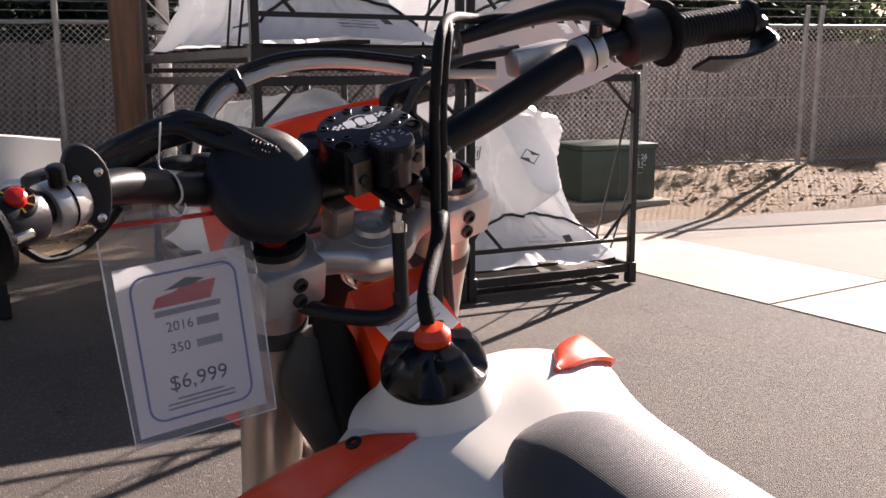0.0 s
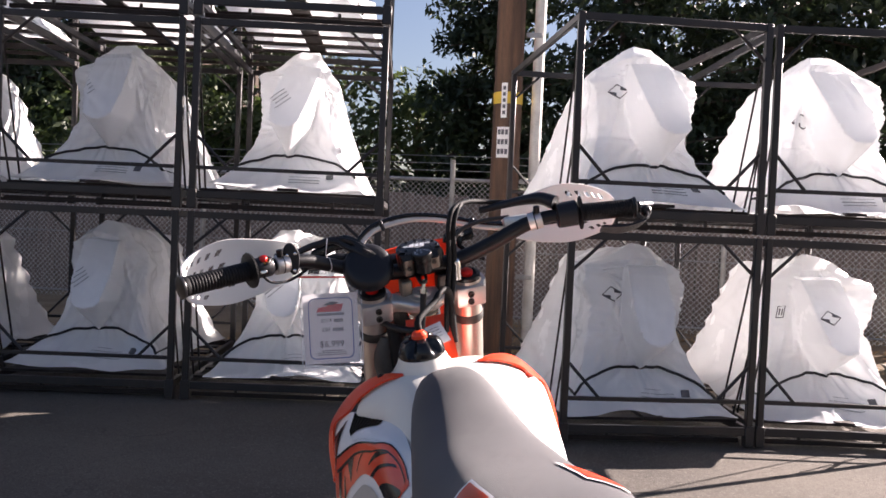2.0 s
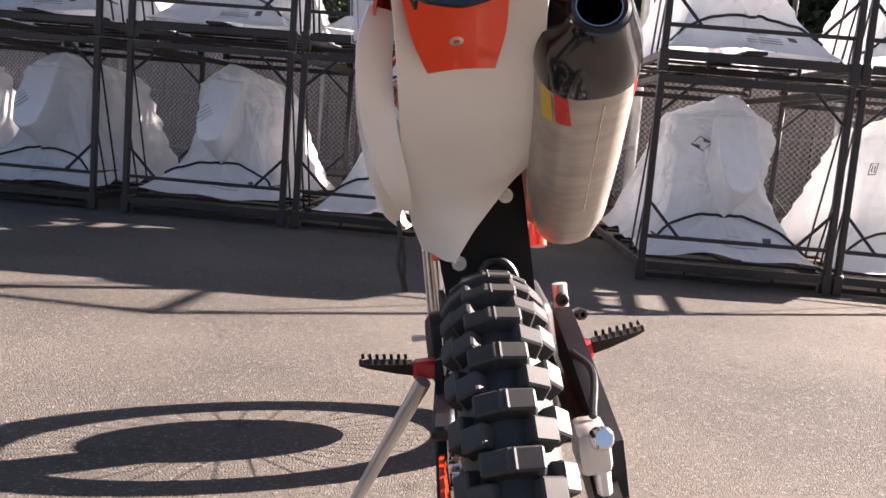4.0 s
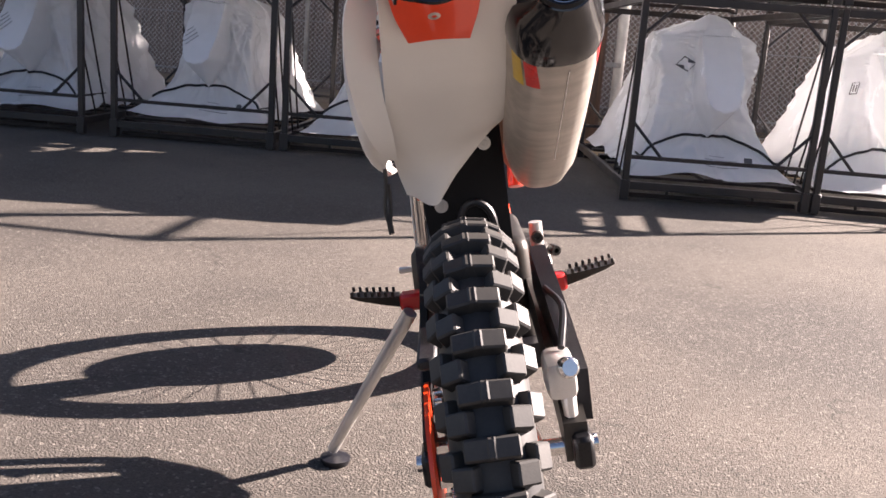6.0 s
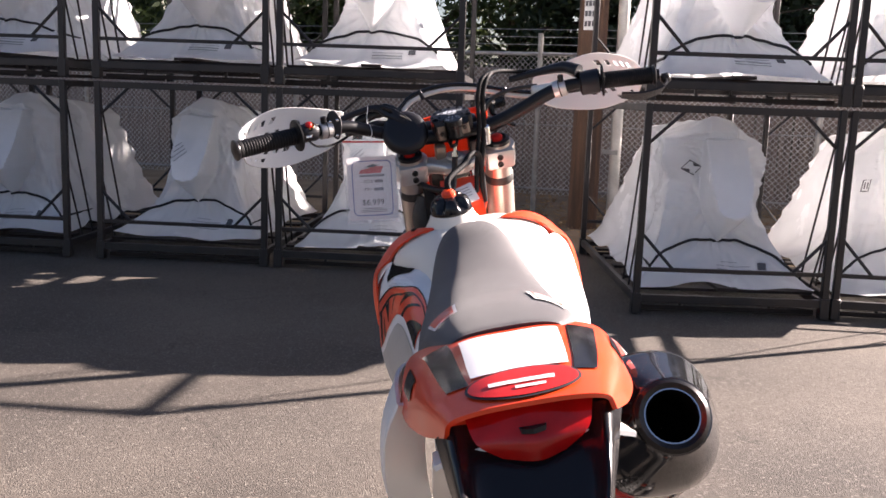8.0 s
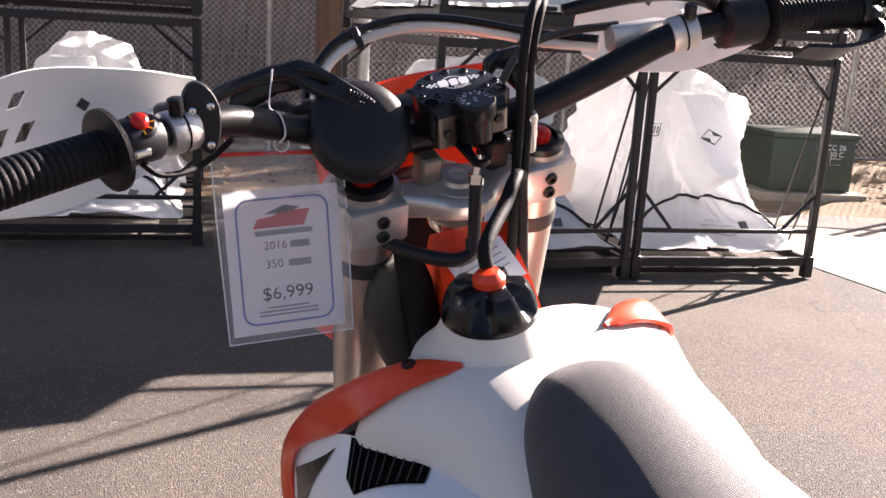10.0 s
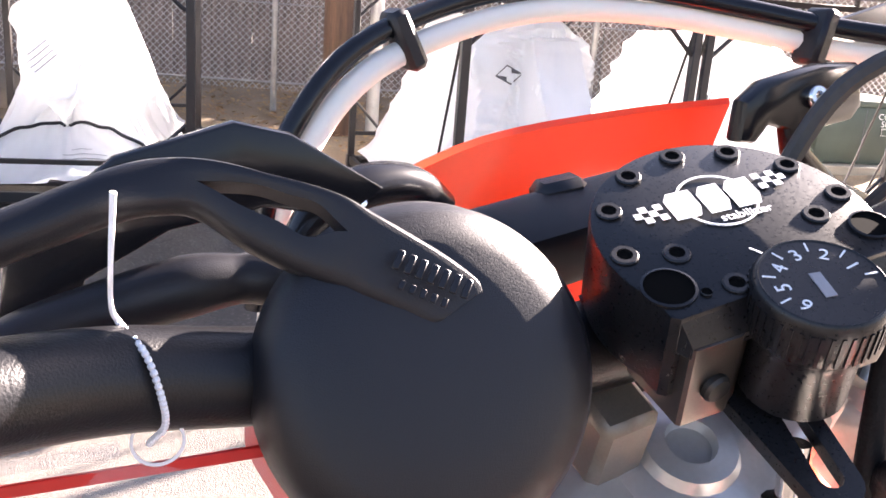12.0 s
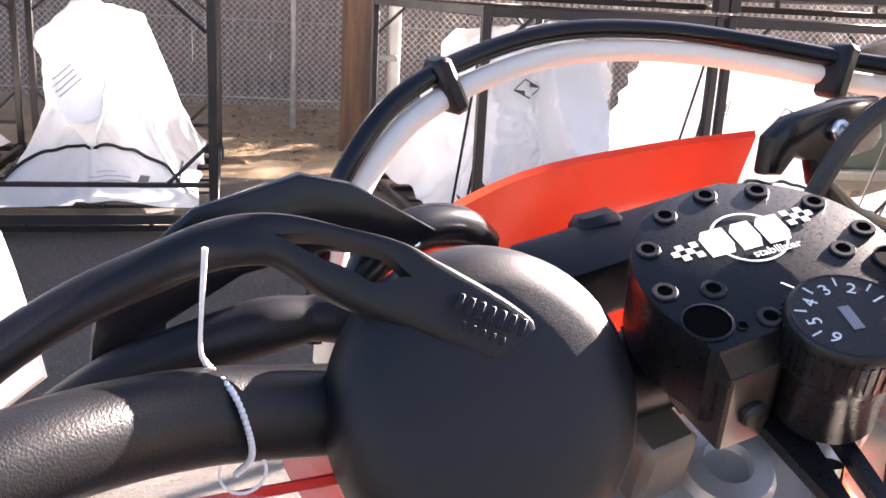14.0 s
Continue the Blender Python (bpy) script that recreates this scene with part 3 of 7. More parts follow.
cab = thing("transformer_cabinet", "dark green steel utility transformer cabinet on a concrete pad", "utility box", pose(3.68, 8.02, 0, 0, 0, 7))
part("pad", box((1.02, 0.92, 0.13), (0.40, 0.36, 0.055), 0.01), CONCRETE, cab, "concrete pad")
part("body", box((0.79, 0.68, 0.47), (0.395, 0.34, 0.36), 0.012, seg=2), BOXGREEN, cab)
part("lid", box((0.82, 0.71, 0.05), (0.395, 0.34, 0.62), 0.012, seg=2), BOXGREEN, cab, "flat lid in the same green paint as the body")
part("door_seam", box((0.006, 0.004, 0.42), (0.40, -0.001, 0.36)), PRINT, cab)
part("placard", box((0.10, 0.003, 0.06), (0.60, -0.004, 0.385)), BOXGREEN, cab)
UP = frame_of((0, 0, 0), (1, 0, 0), (0, -1, 0))
words("CC 26", 0.07, Matrix.Translation((0.60, -0.003, 0.52)) @ UP, WHITEPAINT, cab)
words("50 C", 0.07, Matrix.Translation((0.61, -0.003, 0.46)) @ UP, WHITEPAINT, cab)
part("placard_frame", tube([(0.555, -0.004, 0.425), (0.645, -0.004, 0.425), (0.645, -0.004, 0.37), (0.555, -0.004, 0.37), (0.555, -0.004, 0.425)], 0.003, 4, smooth=False), WHITEPAINT, cab)


# ---- trees ----
def leaf_cloud(clumps, n, size, seed, flat=0.6):
    """Many small leaf blades round the clump centres (x, y, z, radius)."""
    rng = np.random.RandomState(seed)
    c = np.repeat(np.array(clumps), n, axis=0)
    m = len(c)

    def unit(a):
        return a / (np.linalg.norm(a, axis=1, keepdims=True) + 1e-9)
    p = c[:, :3] + unit(rng.normal(size=(m, 3))) * (c[:, 3:] * rng.uniform(0.35, 1.0, (m, 1)) ** 0.5) * np.array((1, 1, flat))
    u = unit(rng.normal(size=(m, 3)))
    v = unit(np.cross(u, rng.normal(size=(m, 3))))
    s = size * rng.uniform(0.6, 1.4, (m, 1))
    verts = np.stack([p - u * s, p - v * s * 0.38, p + u * s, p + v * s * 0.38], 1).reshape(-1, 3).tolist()
    faces = np.arange(4 * m).reshape(-1, 4).tolist()
    me = bpy.data.meshes.new("crown")
    me.from_pydata(verts, [], faces)
    return me


def conifer(x, y, h, r, seed, base=0.6, per=34, mat_=None):
    rng = random.Random(seed)
    t = thing("tree", "tall dark green conifer with drooping layered boughs", "tree", group="trees behind the fence")
    bm = tube([(x, y, 0), (x + rng.uniform(-.1, .1), y, h * 0.5), (x, y, h)], [0.16 + 0.01 * h, 0.1, 0.02], 8)
    part("trunk", bm, BARK, t)
    clumps = []
    bm = None
    z = base
    while z < h:
        f = (z - base) / (h - base)
        rad = r * (1 - f) ** 0.5 * rng.uniform(0.75, 1.1) + 0.12
        for k in range(max(3, int(7 * (1 - f) + 2))):
            a = rng.uniform(0, 6.28)
            ln = rad * rng.uniform(0.65, 1.12)
            tip = (x + ln * math.cos(a), y + ln * math.sin(a), z - 0.18 * ln + rng.uniform(-0.1, 0.2))
            bm = tube([(x, y, z), tip], [0.03, 0.008], 4, 1, bm=bm, smooth=False)
            for q in (0.35, 0.65, 0.95):
                clumps.append((x + (tip[0] - x) * q, y + (tip[1] - y) * q, z + (tip[2] - z) * q, 0.30 + 0.12 * ln * q))
        z += rng.uniform(0.32, 0.5)
    part("limb", bm, BARK, t)["kind"] = "stuff"
    me = leaf_cloud(clumps, int(per * 2.0), 0.085, seed)
    me.materials.append(mat_ or LEAF)
    c = new("crown", me)
    c.parent = t
    return t


def broad_tree(x, y, h, r, seed, per=70, low=1.2):
    rng = random.Random(seed)
    t = thing("tree", "leafy green tree with sunlit gaps in its crown", "tree", group="trees behind the fence")
    bm = tube([(x, y, 0), (x + 0.1, y, h * 0.35), (x, y + 0.1, h * 0.8)], [0.2, 0.14, 0.04], 8)
    clumps = []
    for k in range(int(26 * r)):
        a, f = rng.uniform(0, 6.28), rng.uniform(0, 1)
        z = low + (h - low) * f
        rad = r * math.sin(math.pi * (0.15 + 0.8 * f)) ** 0.7 * rng.uniform(0.3, 1.0)
        tip = (x + rad * math.cos(a), y + rad * math.sin(a), z)
        bm = tube([(x, y, max(0.6, z - rad * 0.7)), tip], [0.04, 0.01], 4, 1, bm=bm, smooth=False)
        clumps.append((*tip, rng.uniform(0.35, 0.7)))
    part("branch", bm, BARK, t)["kind"] = "stuff"
    me = leaf_cloud(clumps, int(per * 1.5), 0.085, seed, 0.8)
    me.materials.append(LEAF2)
    c = new("crown", me)
    c.parent = t
    return t


TREES = [(0.9, 15.0, 7.6, 2.2), (3.4, 14.2, 8.3, 2.6), (5.9, 14.8, 8.2, 2.7), (8.6, 14.2, 7.0, 2.6), (11.2, 15.0, 4.6, 2.2), (13.6, 14.5, 4.4, 2.2), (2.2, 17.5, 9.2, 2.8),
         (4.9, 18.0, 9.2, 2.8), (7.6, 18, 8.6, 3), (16.0, 14.0, 4.2, 2.2)]
for i, (x, y, h, r) in enumerate(TREES):
    conifer(x, y, h, r, 50 + i)
conifer(-1.35, 16.5, 8.2, 1.75, 71, per=44)
for i, (x, y, h, r) in enumerate([(-6.2, 16.4, 8.5, 2.4), (-8.8, 15.6, 9, 2.5), (-11.4, 16.2, 10, 2.6), (-14.2, 16, 10, 2.8), (-17.2, 16, 10, 2.8), (-7.5, 19, 10, 2.8), (-10.3, 19, 11, 3)]):
    conifer(x, y, h, r, 130 + i)
for i, (x, y, h, r) in enumerate([(-4.4, 15.5, 3.9, 1.8), (-7.4, 14.0, 5.0, 2.0), (-3.0, 17, 3.9, 1.7), (-10.2, 14.2, 5.0, 2.0)]):
    broad_tree(x, y, h, r, 90 + i)
# ---- motorcycle: materials ----
ORANGE = mat("orange_plastic", (0.82, 0.058, 0.008), 0.32, 0, 0.06, 5, 0.02, 200, coat=0.3)
WHITE_P = mat("white_plastic", (0.80, 0.79, 0.76), 0.38, 0, 0.03, 6, 0.02, 200)
TANK = mat("natural_tank_plastic", (0.83, 0.80, 0.73), 0.45, 0, 0.04, 5, 0.03, 260, trans=0.12)
BLACK_P = mat("black_plastic", (0.0105, 0.0105, 0.0135), 0.38, 0, 0.1, 12, 0.16, 2600, spec=0.34)
GLOSS_BLACK = mat("gloss_black_plastic", (0.009, 0.009, 0.011), 0.20, 0, 0.08, 10, 0, 100, spec=0.36)
ANOD = mat("black_anodised_aluminium", (0.0105, 0.0105, 0.012), 0.30, 0.0, 0.2, 900, 0.04, 2200, spec=0.32)
RUBBER = mat("tyre_rubber", (0.013, 0.013, 0.014), 0.6, 0, 0.2, 12, 0.12, 300, col2=(0.040, 0.037, 0.033))
MATTE = mat("matte_black_plastic", (0.006, 0.006, 0.007), 0.75, 0, 0.1, 12, 0.1, 300, spec=0.25)
GRIP = mat("grip_rubber", (0.007, 0.007, 0.008), 0.62, 0, 0.1, 14, 0.3, 500, spec=0.2)
ALU = mat("cast_aluminium", (0.66, 0.64, 0.61), 0.34, 0.65, 0.08, 14, 0.06, 500)
BRIGHT = mat("polished_steel", (0.72, 0.71, 0.70), 0.14, 1.0, 0.05, 12)
FORK = mat("fork_tube_metal", (0.52, 0.46, 0.41), 0.36, 0.8, 0.06, 9)
DARKMETAL = mat("dark_metal", (0.06, 0.055, 0.05), 0.45, 0.7, 0.2, 9, 0.1)
COPPER = mat("heat_tinted_pipe", (0.42, 0.22, 0.12), 0.3, 0.95, 0.2, 9)
MUFF = mat("brushed_muffler_skin", (0.52, 0.48, 0.43), 0.44, 0.65, 0.1, 7, 0.05, 300, stretch=(1, 8, 8))
CARBON = mat("dark_carbon_cap", (0.018, 0.018, 0.02), 0.16, 0.1, 0.25, 60, 0.05, 300, coat=0.6)
# soot in the muffler bore; elsewhere a hole's shade put into the colour
SOOT_AND_SHADE = mat("soot_and_hole_shade", (0.003, 0.003, 0.003), 0.9, spec=0.04)
RED = mat("red_plastic", (0.62, 0.02, 0.015), 0.3, 0, 0.06)
LENS = mat("red_lens", (0.75, 0.014, 0.010), 0.15, 0, 0.1, 30, 0.2, 90, coat=0.5, trans=0.45)
YEL = mat("yellow_print", (0.80, 0.55, 0.05), 0.4)
STICKER = mat("white_sticker", (0.82, 0.82, 0.83), 0.35, 0, 0.02)
PAPER = mat("printed_paper", (0.88, 0.88, 0.90), 0.6, 0, 0.02, trans=0.45)
INK = mat("black_ink", (0.03, 0.03, 0.035), 0.5)
BLUE = mat("blue_ink", (0.10, 0.16, 0.42), 0.5)
PALE_INK = mat("grey_ink", (0.28, 0.28, 0.30), 0.5)


def seat_material():
    m = mat("ribbed_seat_fabric", (0.048, 0.046, 0.050), 0.58, 0, 0.08, 10, 0.0, 300, sheen=0.10, spec=0.5)
    n, l = m.node_tree.nodes, m.node_tree.links
    tc = n.new("ShaderNodeTexCoord")
    b = n["Principled BSDF"]
    wa = n.new("ShaderNodeTexWave")
    wa.inputs["Scale"].default_value = 210
    wa.bands_direction = "X"
    wb = n.new("ShaderNodeTexWave")
    wb.inputs["Scale"].default_value = 210
    wb.bands_direction = "Y"
    for w in (wa, wb):
        l.new(tc.outputs["Object"], w.inputs[0])
    mul = n.new("ShaderNodeMath")
    mul.operation = "MULTIPLY"
    l.new(wa.outputs[1], mul.inputs[0])
    l.new(wb.outputs[1], mul.inputs[1])
    bp = n.new("ShaderNodeBump")
    bp.inputs["Strength"].default_value, bp.inputs["Distance"].default_value = 0.35, 0.0008
    l.new(mul.outputs[0], bp.inputs["Height"])
    l.new(bp.outputs[0], b.inputs["Normal"])
    return m


SEAT = seat_material()


def film_material():
    m = bpy.data.materials.new("clear_film")
    m.use_nodes = True
    n, l = m.node_tree.nodes, m.node_tree.links
    b = n["Principled BSDF"]
    b.inputs["Base Color"].default_value = (0.9, 0.9, 0.92, 1)
    b.inputs["Roughness"].default_value = 0.12
    nz = n.new("ShaderNodeTexNoise")
    nz.inputs["Scale"].default_value = 22
    tc = n.new("ShaderNodeTexCoord")
    l.new(tc.outputs["Object"], nz.inputs[0])
    bp = n.new("ShaderNodeBump")
    bp.inputs["Strength"].default_value, bp.inputs["Distance"].default_value = 0.4, 0.004
    l.new(nz.outputs[0], bp.inputs["Height"])
    l.new(bp.outputs[0], b.inputs["Normal"])
    t = n.new("ShaderNodeBsdfTransparent")
    ms = n.new("ShaderNodeMixShader")
    ms.inputs[0].default_value = 0.12
    l.new(t.outputs[0], ms.inputs[1])
    l.new(b.outputs[0], ms.inputs[2])
    l.new(ms.outputs[0], n["Material Output"].inputs[0])
    return m


FILM = film_material()

# ---- motorcycle: frames of reference ----
BIKE = pose(1.037, 0.008, 0, 0, 0, 17.5) @ pose(0, 0, 0, 0, -12, 0)
STEER = Matrix.Translation((0, 0.975, 0)) @ pose(0, 0, 0, 0, 0, 7.1)
bike = thing("motorcycle", "orange and white off-road motorcycle leaning on its side stand", "motorcycle", BIKE)
DOWN = Vector((0, 0.446, -0.895))          # along the fork, downwards


def S(x, y, z):
    """A place on the steered front end, in the motorcycle's own frame."""
    return STEER @ Vector((x, y, z))


def SV(v):
    return STEER.to_3x3() @ Vector(v)


def sheet(rows, thick, mats, name, parent, label="", choose=None, sub=1, at=None):
    """A curved panel through rows of points, given a thickness. choose(u, v) picks the material, or None for a hole."""
    def curve(pts, n):
        return smooth_path(pts, n) if n > 1 else [Vector(p) for p in pts]
    lines = [curve(r, sub) for r in rows]
    cols = list(zip(*lines))
    cols = [curve(c, sub) for c in cols]
    nu, nv = len(cols), len(cols[0])
    bm = bmesh.new()
    vs = [[bm.verts.new(p) for p in c] for c in cols]
    for i in range(nu - 1):
        for j in range(nv - 1):
            k = 0
            if choose:
                k = choose((i + 0.5) / (nu - 1), (j + 0.5) / (nv - 1))
                if k is None:
                    continue
            f = bm.faces.new((vs[i][j], vs[i + 1][j], vs[i + 1][j + 1], vs[i][j + 1]))
            f.material_index = k
    for v in [v for v in bm.verts if not v.link_faces]:
        bm.verts.remove(v)
    bmesh.ops.recalc_face_normals(bm, faces=bm.faces)
    bmesh.ops.solidify(bm, geom=bm.faces[:], thickness=thick)
    return part(name, bm, mats, parent, label, at=at)


def surf(rows, n=8):
    """The panel's surface as a function of (u along the rows, v across them)."""
    lines = [smooth_path(r, n) for r in rows]
    cols = [smooth_path(c, n) for c in zip(*lines)]
    nu, nv = len(cols) - 1, len(cols[0]) - 1

    def at(u, v):
        a, b = min(max(u, 0), 1) * nu, min(max(v, 0), 1) * nv
        i, j = min(int(a), nu - 1), min(int(b), nv - 1)
        a, b = a - i, b - j
        return (cols[i][j] * (1 - a) + cols[i + 1][j] * a) * (1 - b) + (cols[i][j + 1] * (1 - a) + cols[i + 1][j + 1] * a) * b

    def nrm(u, v):
        d = (at(u + 0.02, v) - at(u - 0.02, v)).cross(at(u, v + 0.02) - at(u, v - 0.02)).normalized()
        return -d if d.x * at(u, v).x + 0.35 * d.z < 0 else d
    return at, nrm


def decal(sf, edge, out, material, name, parent, label="", nu=24, nv=6, thick=0.0006):
    """A thin sheet on the surface; edge(s, w) gives its (u, v)."""
    at, nrm = sf
    bm = bmesh.new()
    vs = []
    for i in range(nu + 1):
        row = []
        for j in range(nv + 1):
            u, v = edge(i / nu, j / nv)
            row.append(bm.verts.new(at(u, v) + nrm(u, v) * (out + thick)))
        vs.append(row)
    for i in range(nu):
        for j in range(nv):
            bm.faces.new((vs[i][j], vs[i + 1][j], vs[i + 1][j + 1], vs[i][j + 1]))
    return part(name, bm, material, parent, label)


def inside(poly, u, v):
    c = False
    for (x0, y0), (x1, y1) in zip(poly, poly[1:] + poly[:1]):
        if (y0 > v) != (y1 > v) and u < (x1 - x0) * (v - y0) / (y1 - y0) + x0:
            c = not c
    return c


def screw(p, nrm, r, parent, material=None, name="screw", h=0.003):
    z = Vector(nrm).normalized()
    m = frame_of(p, z.orthogonal(), z)
    return part(name, lathe([(r, 0), (r, h * 0.7), (r * 0.85, h), (r * 0.45, h), (r * 0.4, h * 0.3), (0.0005, h * 0.3)], 12, m=m), material or BRIGHT, parent)


# ---- wheels ----
def wheel(centre, R, width, rim_r, rows, front):
    side = Matrix(((0, 0, 1), (0, 1, 0), (-1, 0, 0))).to_4x4()       # z of the turning profile to x
    c = Matrix.Translation(centre)
    if front:
        c = c @ pose(0, 0, 0, 0, 0, 7.1)
    Rc = R - 0.018
    prof = []
    for k in range(13):
        a = math.pi * k / 12
        prof.append((rim_r + (Rc - rim_r) * math.sin(a) ** 0.75, width * 0.5 * -math.cos(a) * (0.82 + 0.18 * math.sin(a))))
    tyre = part("front_tyre" if front else "rear_tyre", lathe(prof, 64, m=side, cap=False), RUBBER, bike, "knobbly black off-road tyre", at=c)
    # tread blocks: (across, across size, along size, height)
    spec = [(0.0, 0.036, 0.026), (0.30, 0.034, 0.024), (-0.30, 0.034, 0.024), (0.72, 0.030, 0.03), (-0.72, 0.030, 0.03)]
    if not front:
        spec = [(0.17, 0.040, 0.026), (-0.22, 0.040, 0.026), (0.55, 0.030, 0.028), (-0.58, 0.030, 0.028), (0.9, 0.026, 0.032), (-0.9, 0.026, 0.032)]
    meshes = []
    for acr, w, ln in spec:
        bm = box((w, ln, 0.024), (0, 0, 0), 0.0025)
        for v in bm.verts:
            if v.co.z < 0:
                v.co.x *= 1.12
                v.co.y *= 1.15
        me = bpy.data.meshes.new("knob")
        bm.to_mesh(me)
        bm.free()
        me.materials.append(RUBBER)
        meshes.append(me)
    for i in range(rows):
        for q, (acr, w, ln) in enumerate(spec):
            ph = 2 * math.pi * (i + (0.5 if q in (2, 3) else 0) + (0.25 if q > 3 else 0)) / rows
            lean = acr * 0.95
            rr = rim_r + (Rc - rim_r) * math.cos(lean) ** 0.75
            xx = width * 0.5 * math.sin(lean) * 1.0
            o = new("knob", meshes[q])
            o.parent = tyre
            o.matrix_basis = pose(0, 0, 0, math.degrees(ph)) @ Matrix.Translation((xx, 0, rr + 0.004)) @ pose(0, 0, 0, 0, math.degrees(lean), 0)
    rim = part("rim", lathe([(rim_r + 0.006, -width * 0.28), (rim_r - 0.008, -width * 0.26), (rim_r - 0.014, -0.012), (rim_r - 0.014, 0.012), (rim_r - 0.008, width * 0.26), (rim_r + 0.006, width * 0.28)], 48, m=side, cap=False), BLACK_P, tyre)
    part("hub", lathe([(0.02, -0.07), (0.035, -0.065), (0.035, -0.05), (0.022, -0.04), (0.022, 0.04), (0.035, 0.05), (0.035, 0.065), (0.02, 0.07)], 20, m=side), ORANGE, tyre)
    sp = bpy.data.meshes.new("spoke")
    bm = tube([(0.04, 0, 0.03), (0.0, 0, rim_r - 0.012)], 0.0018, 5, smooth=False)
    bm.to_mesh(sp)
    bm.free()
    sp.materials.append(BRIGHT)
    for i in range(36):
        o = new("spoke", sp)
        o.parent = tyre
        o.matrix_basis = pose(0, 0, 0, i * 10) @ (Matrix.Diagonal((-1 if i % 2 else 1, 1, 1, 1)))
    rr = 0.13 if front else 0.11
    part("brake_disc", lathe([(0.05, -0.002), (rr, -0.002), (rr, 0.002), (0.05, 0.002)], 40, m=Matrix.Translation((-0.055 if front else 0.055, 0, 0)) @ side, cap=False), BRIGHT, tyre)
    if front:
        part("disc_guard", lathe([(0.001, -0.004), (0.155, -0.004), (0.162, 0.004), (0.162, 0.008), (0.001, 0.006)], 40, m=Matrix.Translation((-0.085, 0, 0)) @ side), BLACK_P, tyre)
    else:
        part("sprocket", lathe([(0.04, -0.003), (0.118, -0.003), (0.118, 0.003), (0.04, 0.003)], 52, m=Matrix.Translation((-0.088, 0, 0)) @ side, cap=False), ORANGE, tyre)
    return tyre


wheel((-0.018, 0, 0.352), 0.356, 0.128, 0.235, 34, False)
wheel(tuple(S(0, 0.46, 0.348)), 0.348, 0.088, 0.275, 38, True)

# ---- swingarm, chain, stand, engine ----
for s in (-1, 1):
    part("swingarm", loft([[(s * (0.085 + dx), y, z + dz) for dx, dz in ((0, -h), (0.035, -h), (0.035, h), (0, h))] for y, z, h in ((0.48, 0.45, 0.035), (0.30, 0.44, 0.04), (0.1, 0.40, 0.036), (-0.02, 0.365, 0.03))]), DARKMETAL, bike)
    part("axle_block", box((0.03, 0.07, 0.05), (s * 0.11, -0.01, 0.355), 0.006), ANOD, bike)
part("swingarm_guard", loft([[(x, y, z) for x, y, z in ((0.098 + q[0], q[1], q[2] - 0.03), (0.128 + q[0], q[1], q[2] - 0.03), (0.128 + q[0], q[1], q[2] + 0.05), (0.098 + q[0], q[1], q[2] + 0.05))] for q in ((-0.01, 0.34, 0.53), (0.0, 0.2, 0.47), (0.006, 0.02, 0.41))]), BLACK_P, bike, "black swingarm guard")
part("axle", tube([(-0.135, 0, 0.352), (0.135, 0, 0.352)], 0.013, 12, smooth=False), BRIGHT, bike)


def chain_loop():
    verts_bm = None
    pts = []
    for k in range(40):
        pts.append((-0.088, 0.46 - k * 0.0118, 0.50 - 0.0009 * k))
    for k in range(16):
        a = math.pi * 0.5 + math.pi * k / 16
        pts.append((-0.088, 0.118 * math.cos(a), 0.352 + 0.118 * math.sin(a)))
    for k in range(40):
        pts.append((-0.088, 0.0 + k * 0.0118, 0.235 + 0.0035 * k))
    for i, p in enumerate(pts):
        verts_bm = box((0.016 if i % 2 else 0.010, 0.0125, 0.011), p, 0.0, bm=verts_bm)
    ob = part("chain", verts_bm, BRIGHT, bike, "steel drive chain", False)
    ob["kind"] = "stuff"


chain_loop()
part("chain_guard", box((0.03, 0.26, 0.02), (-0.10, 0.14, 0.50), 0.005), BLACK_P, bike)
part("chain_guide", loft([[(-0.112 + dx, y, z + dz) for dx, dz in ((0, -0.04), (0.012, -0.04), (0.012, h), (0, h))] for y, z, h in ((0.40, 0.50, 0.06), (0.20, 0.47, 0.055), (0.02, 0.40, 0.05))]), MATTE, bike, "black plastic chain guide")
cal = part("brake_caliper", box((0.045, 0.085, 0.06), (0.092, 0.03, 0.455), 0.012, seg=2), ALU, bike, "cast aluminium rear brake caliper")
part("caliper_cap", lathe([(0.016, 0), (0.016, 0.012), (0.012, 0.016)], 14, m=frame_of((0.10, -0.005, 0.475), (1, 0, 0), (0.3, -1, 0.3))), BRIGHT, cal)
part("caliper_bracket", box((0.02, 0.06, 0.10), (0.10, 0.02, 0.40), 0.006), ALU, cal)
part("brake_hose", tube([(0.10, 0.04, 0.49), (0.115, 0.12, 0.53), (0.10, 0.25, 0.53), (0.10, 0.40, 0.54)], 0.0055, 8), BLACK_P, bike)
foot = BIKE.inverted() @ Vector((0.479, 0.494, 0.012))
stand = part("side_stand", tube([(-0.15, 0.50, 0.44), foot + Vector((0, 0, 0.02))], [0.015, 0.012], 10, smooth=False), ALU, bike, "bare aluminium side stand, folded out")
part("stand_foot", lathe([(0.03, 0), (0.034, 0.006), (0.034, 0.014), (0.012, 0.02)], 14, m=frame_of(foot - Vector((0, 0, 0.012)), (1, 0, 0), BIKE.to_3x3().inverted() @ Vector((0, 0, 1)))), BLACK_P, stand)
eng = part("engine", box((0.20, 0.30, 0.22), (0, 0.62, 0.46), 0.03, seg=3), DARKMETAL, bike, "dark cast engine")
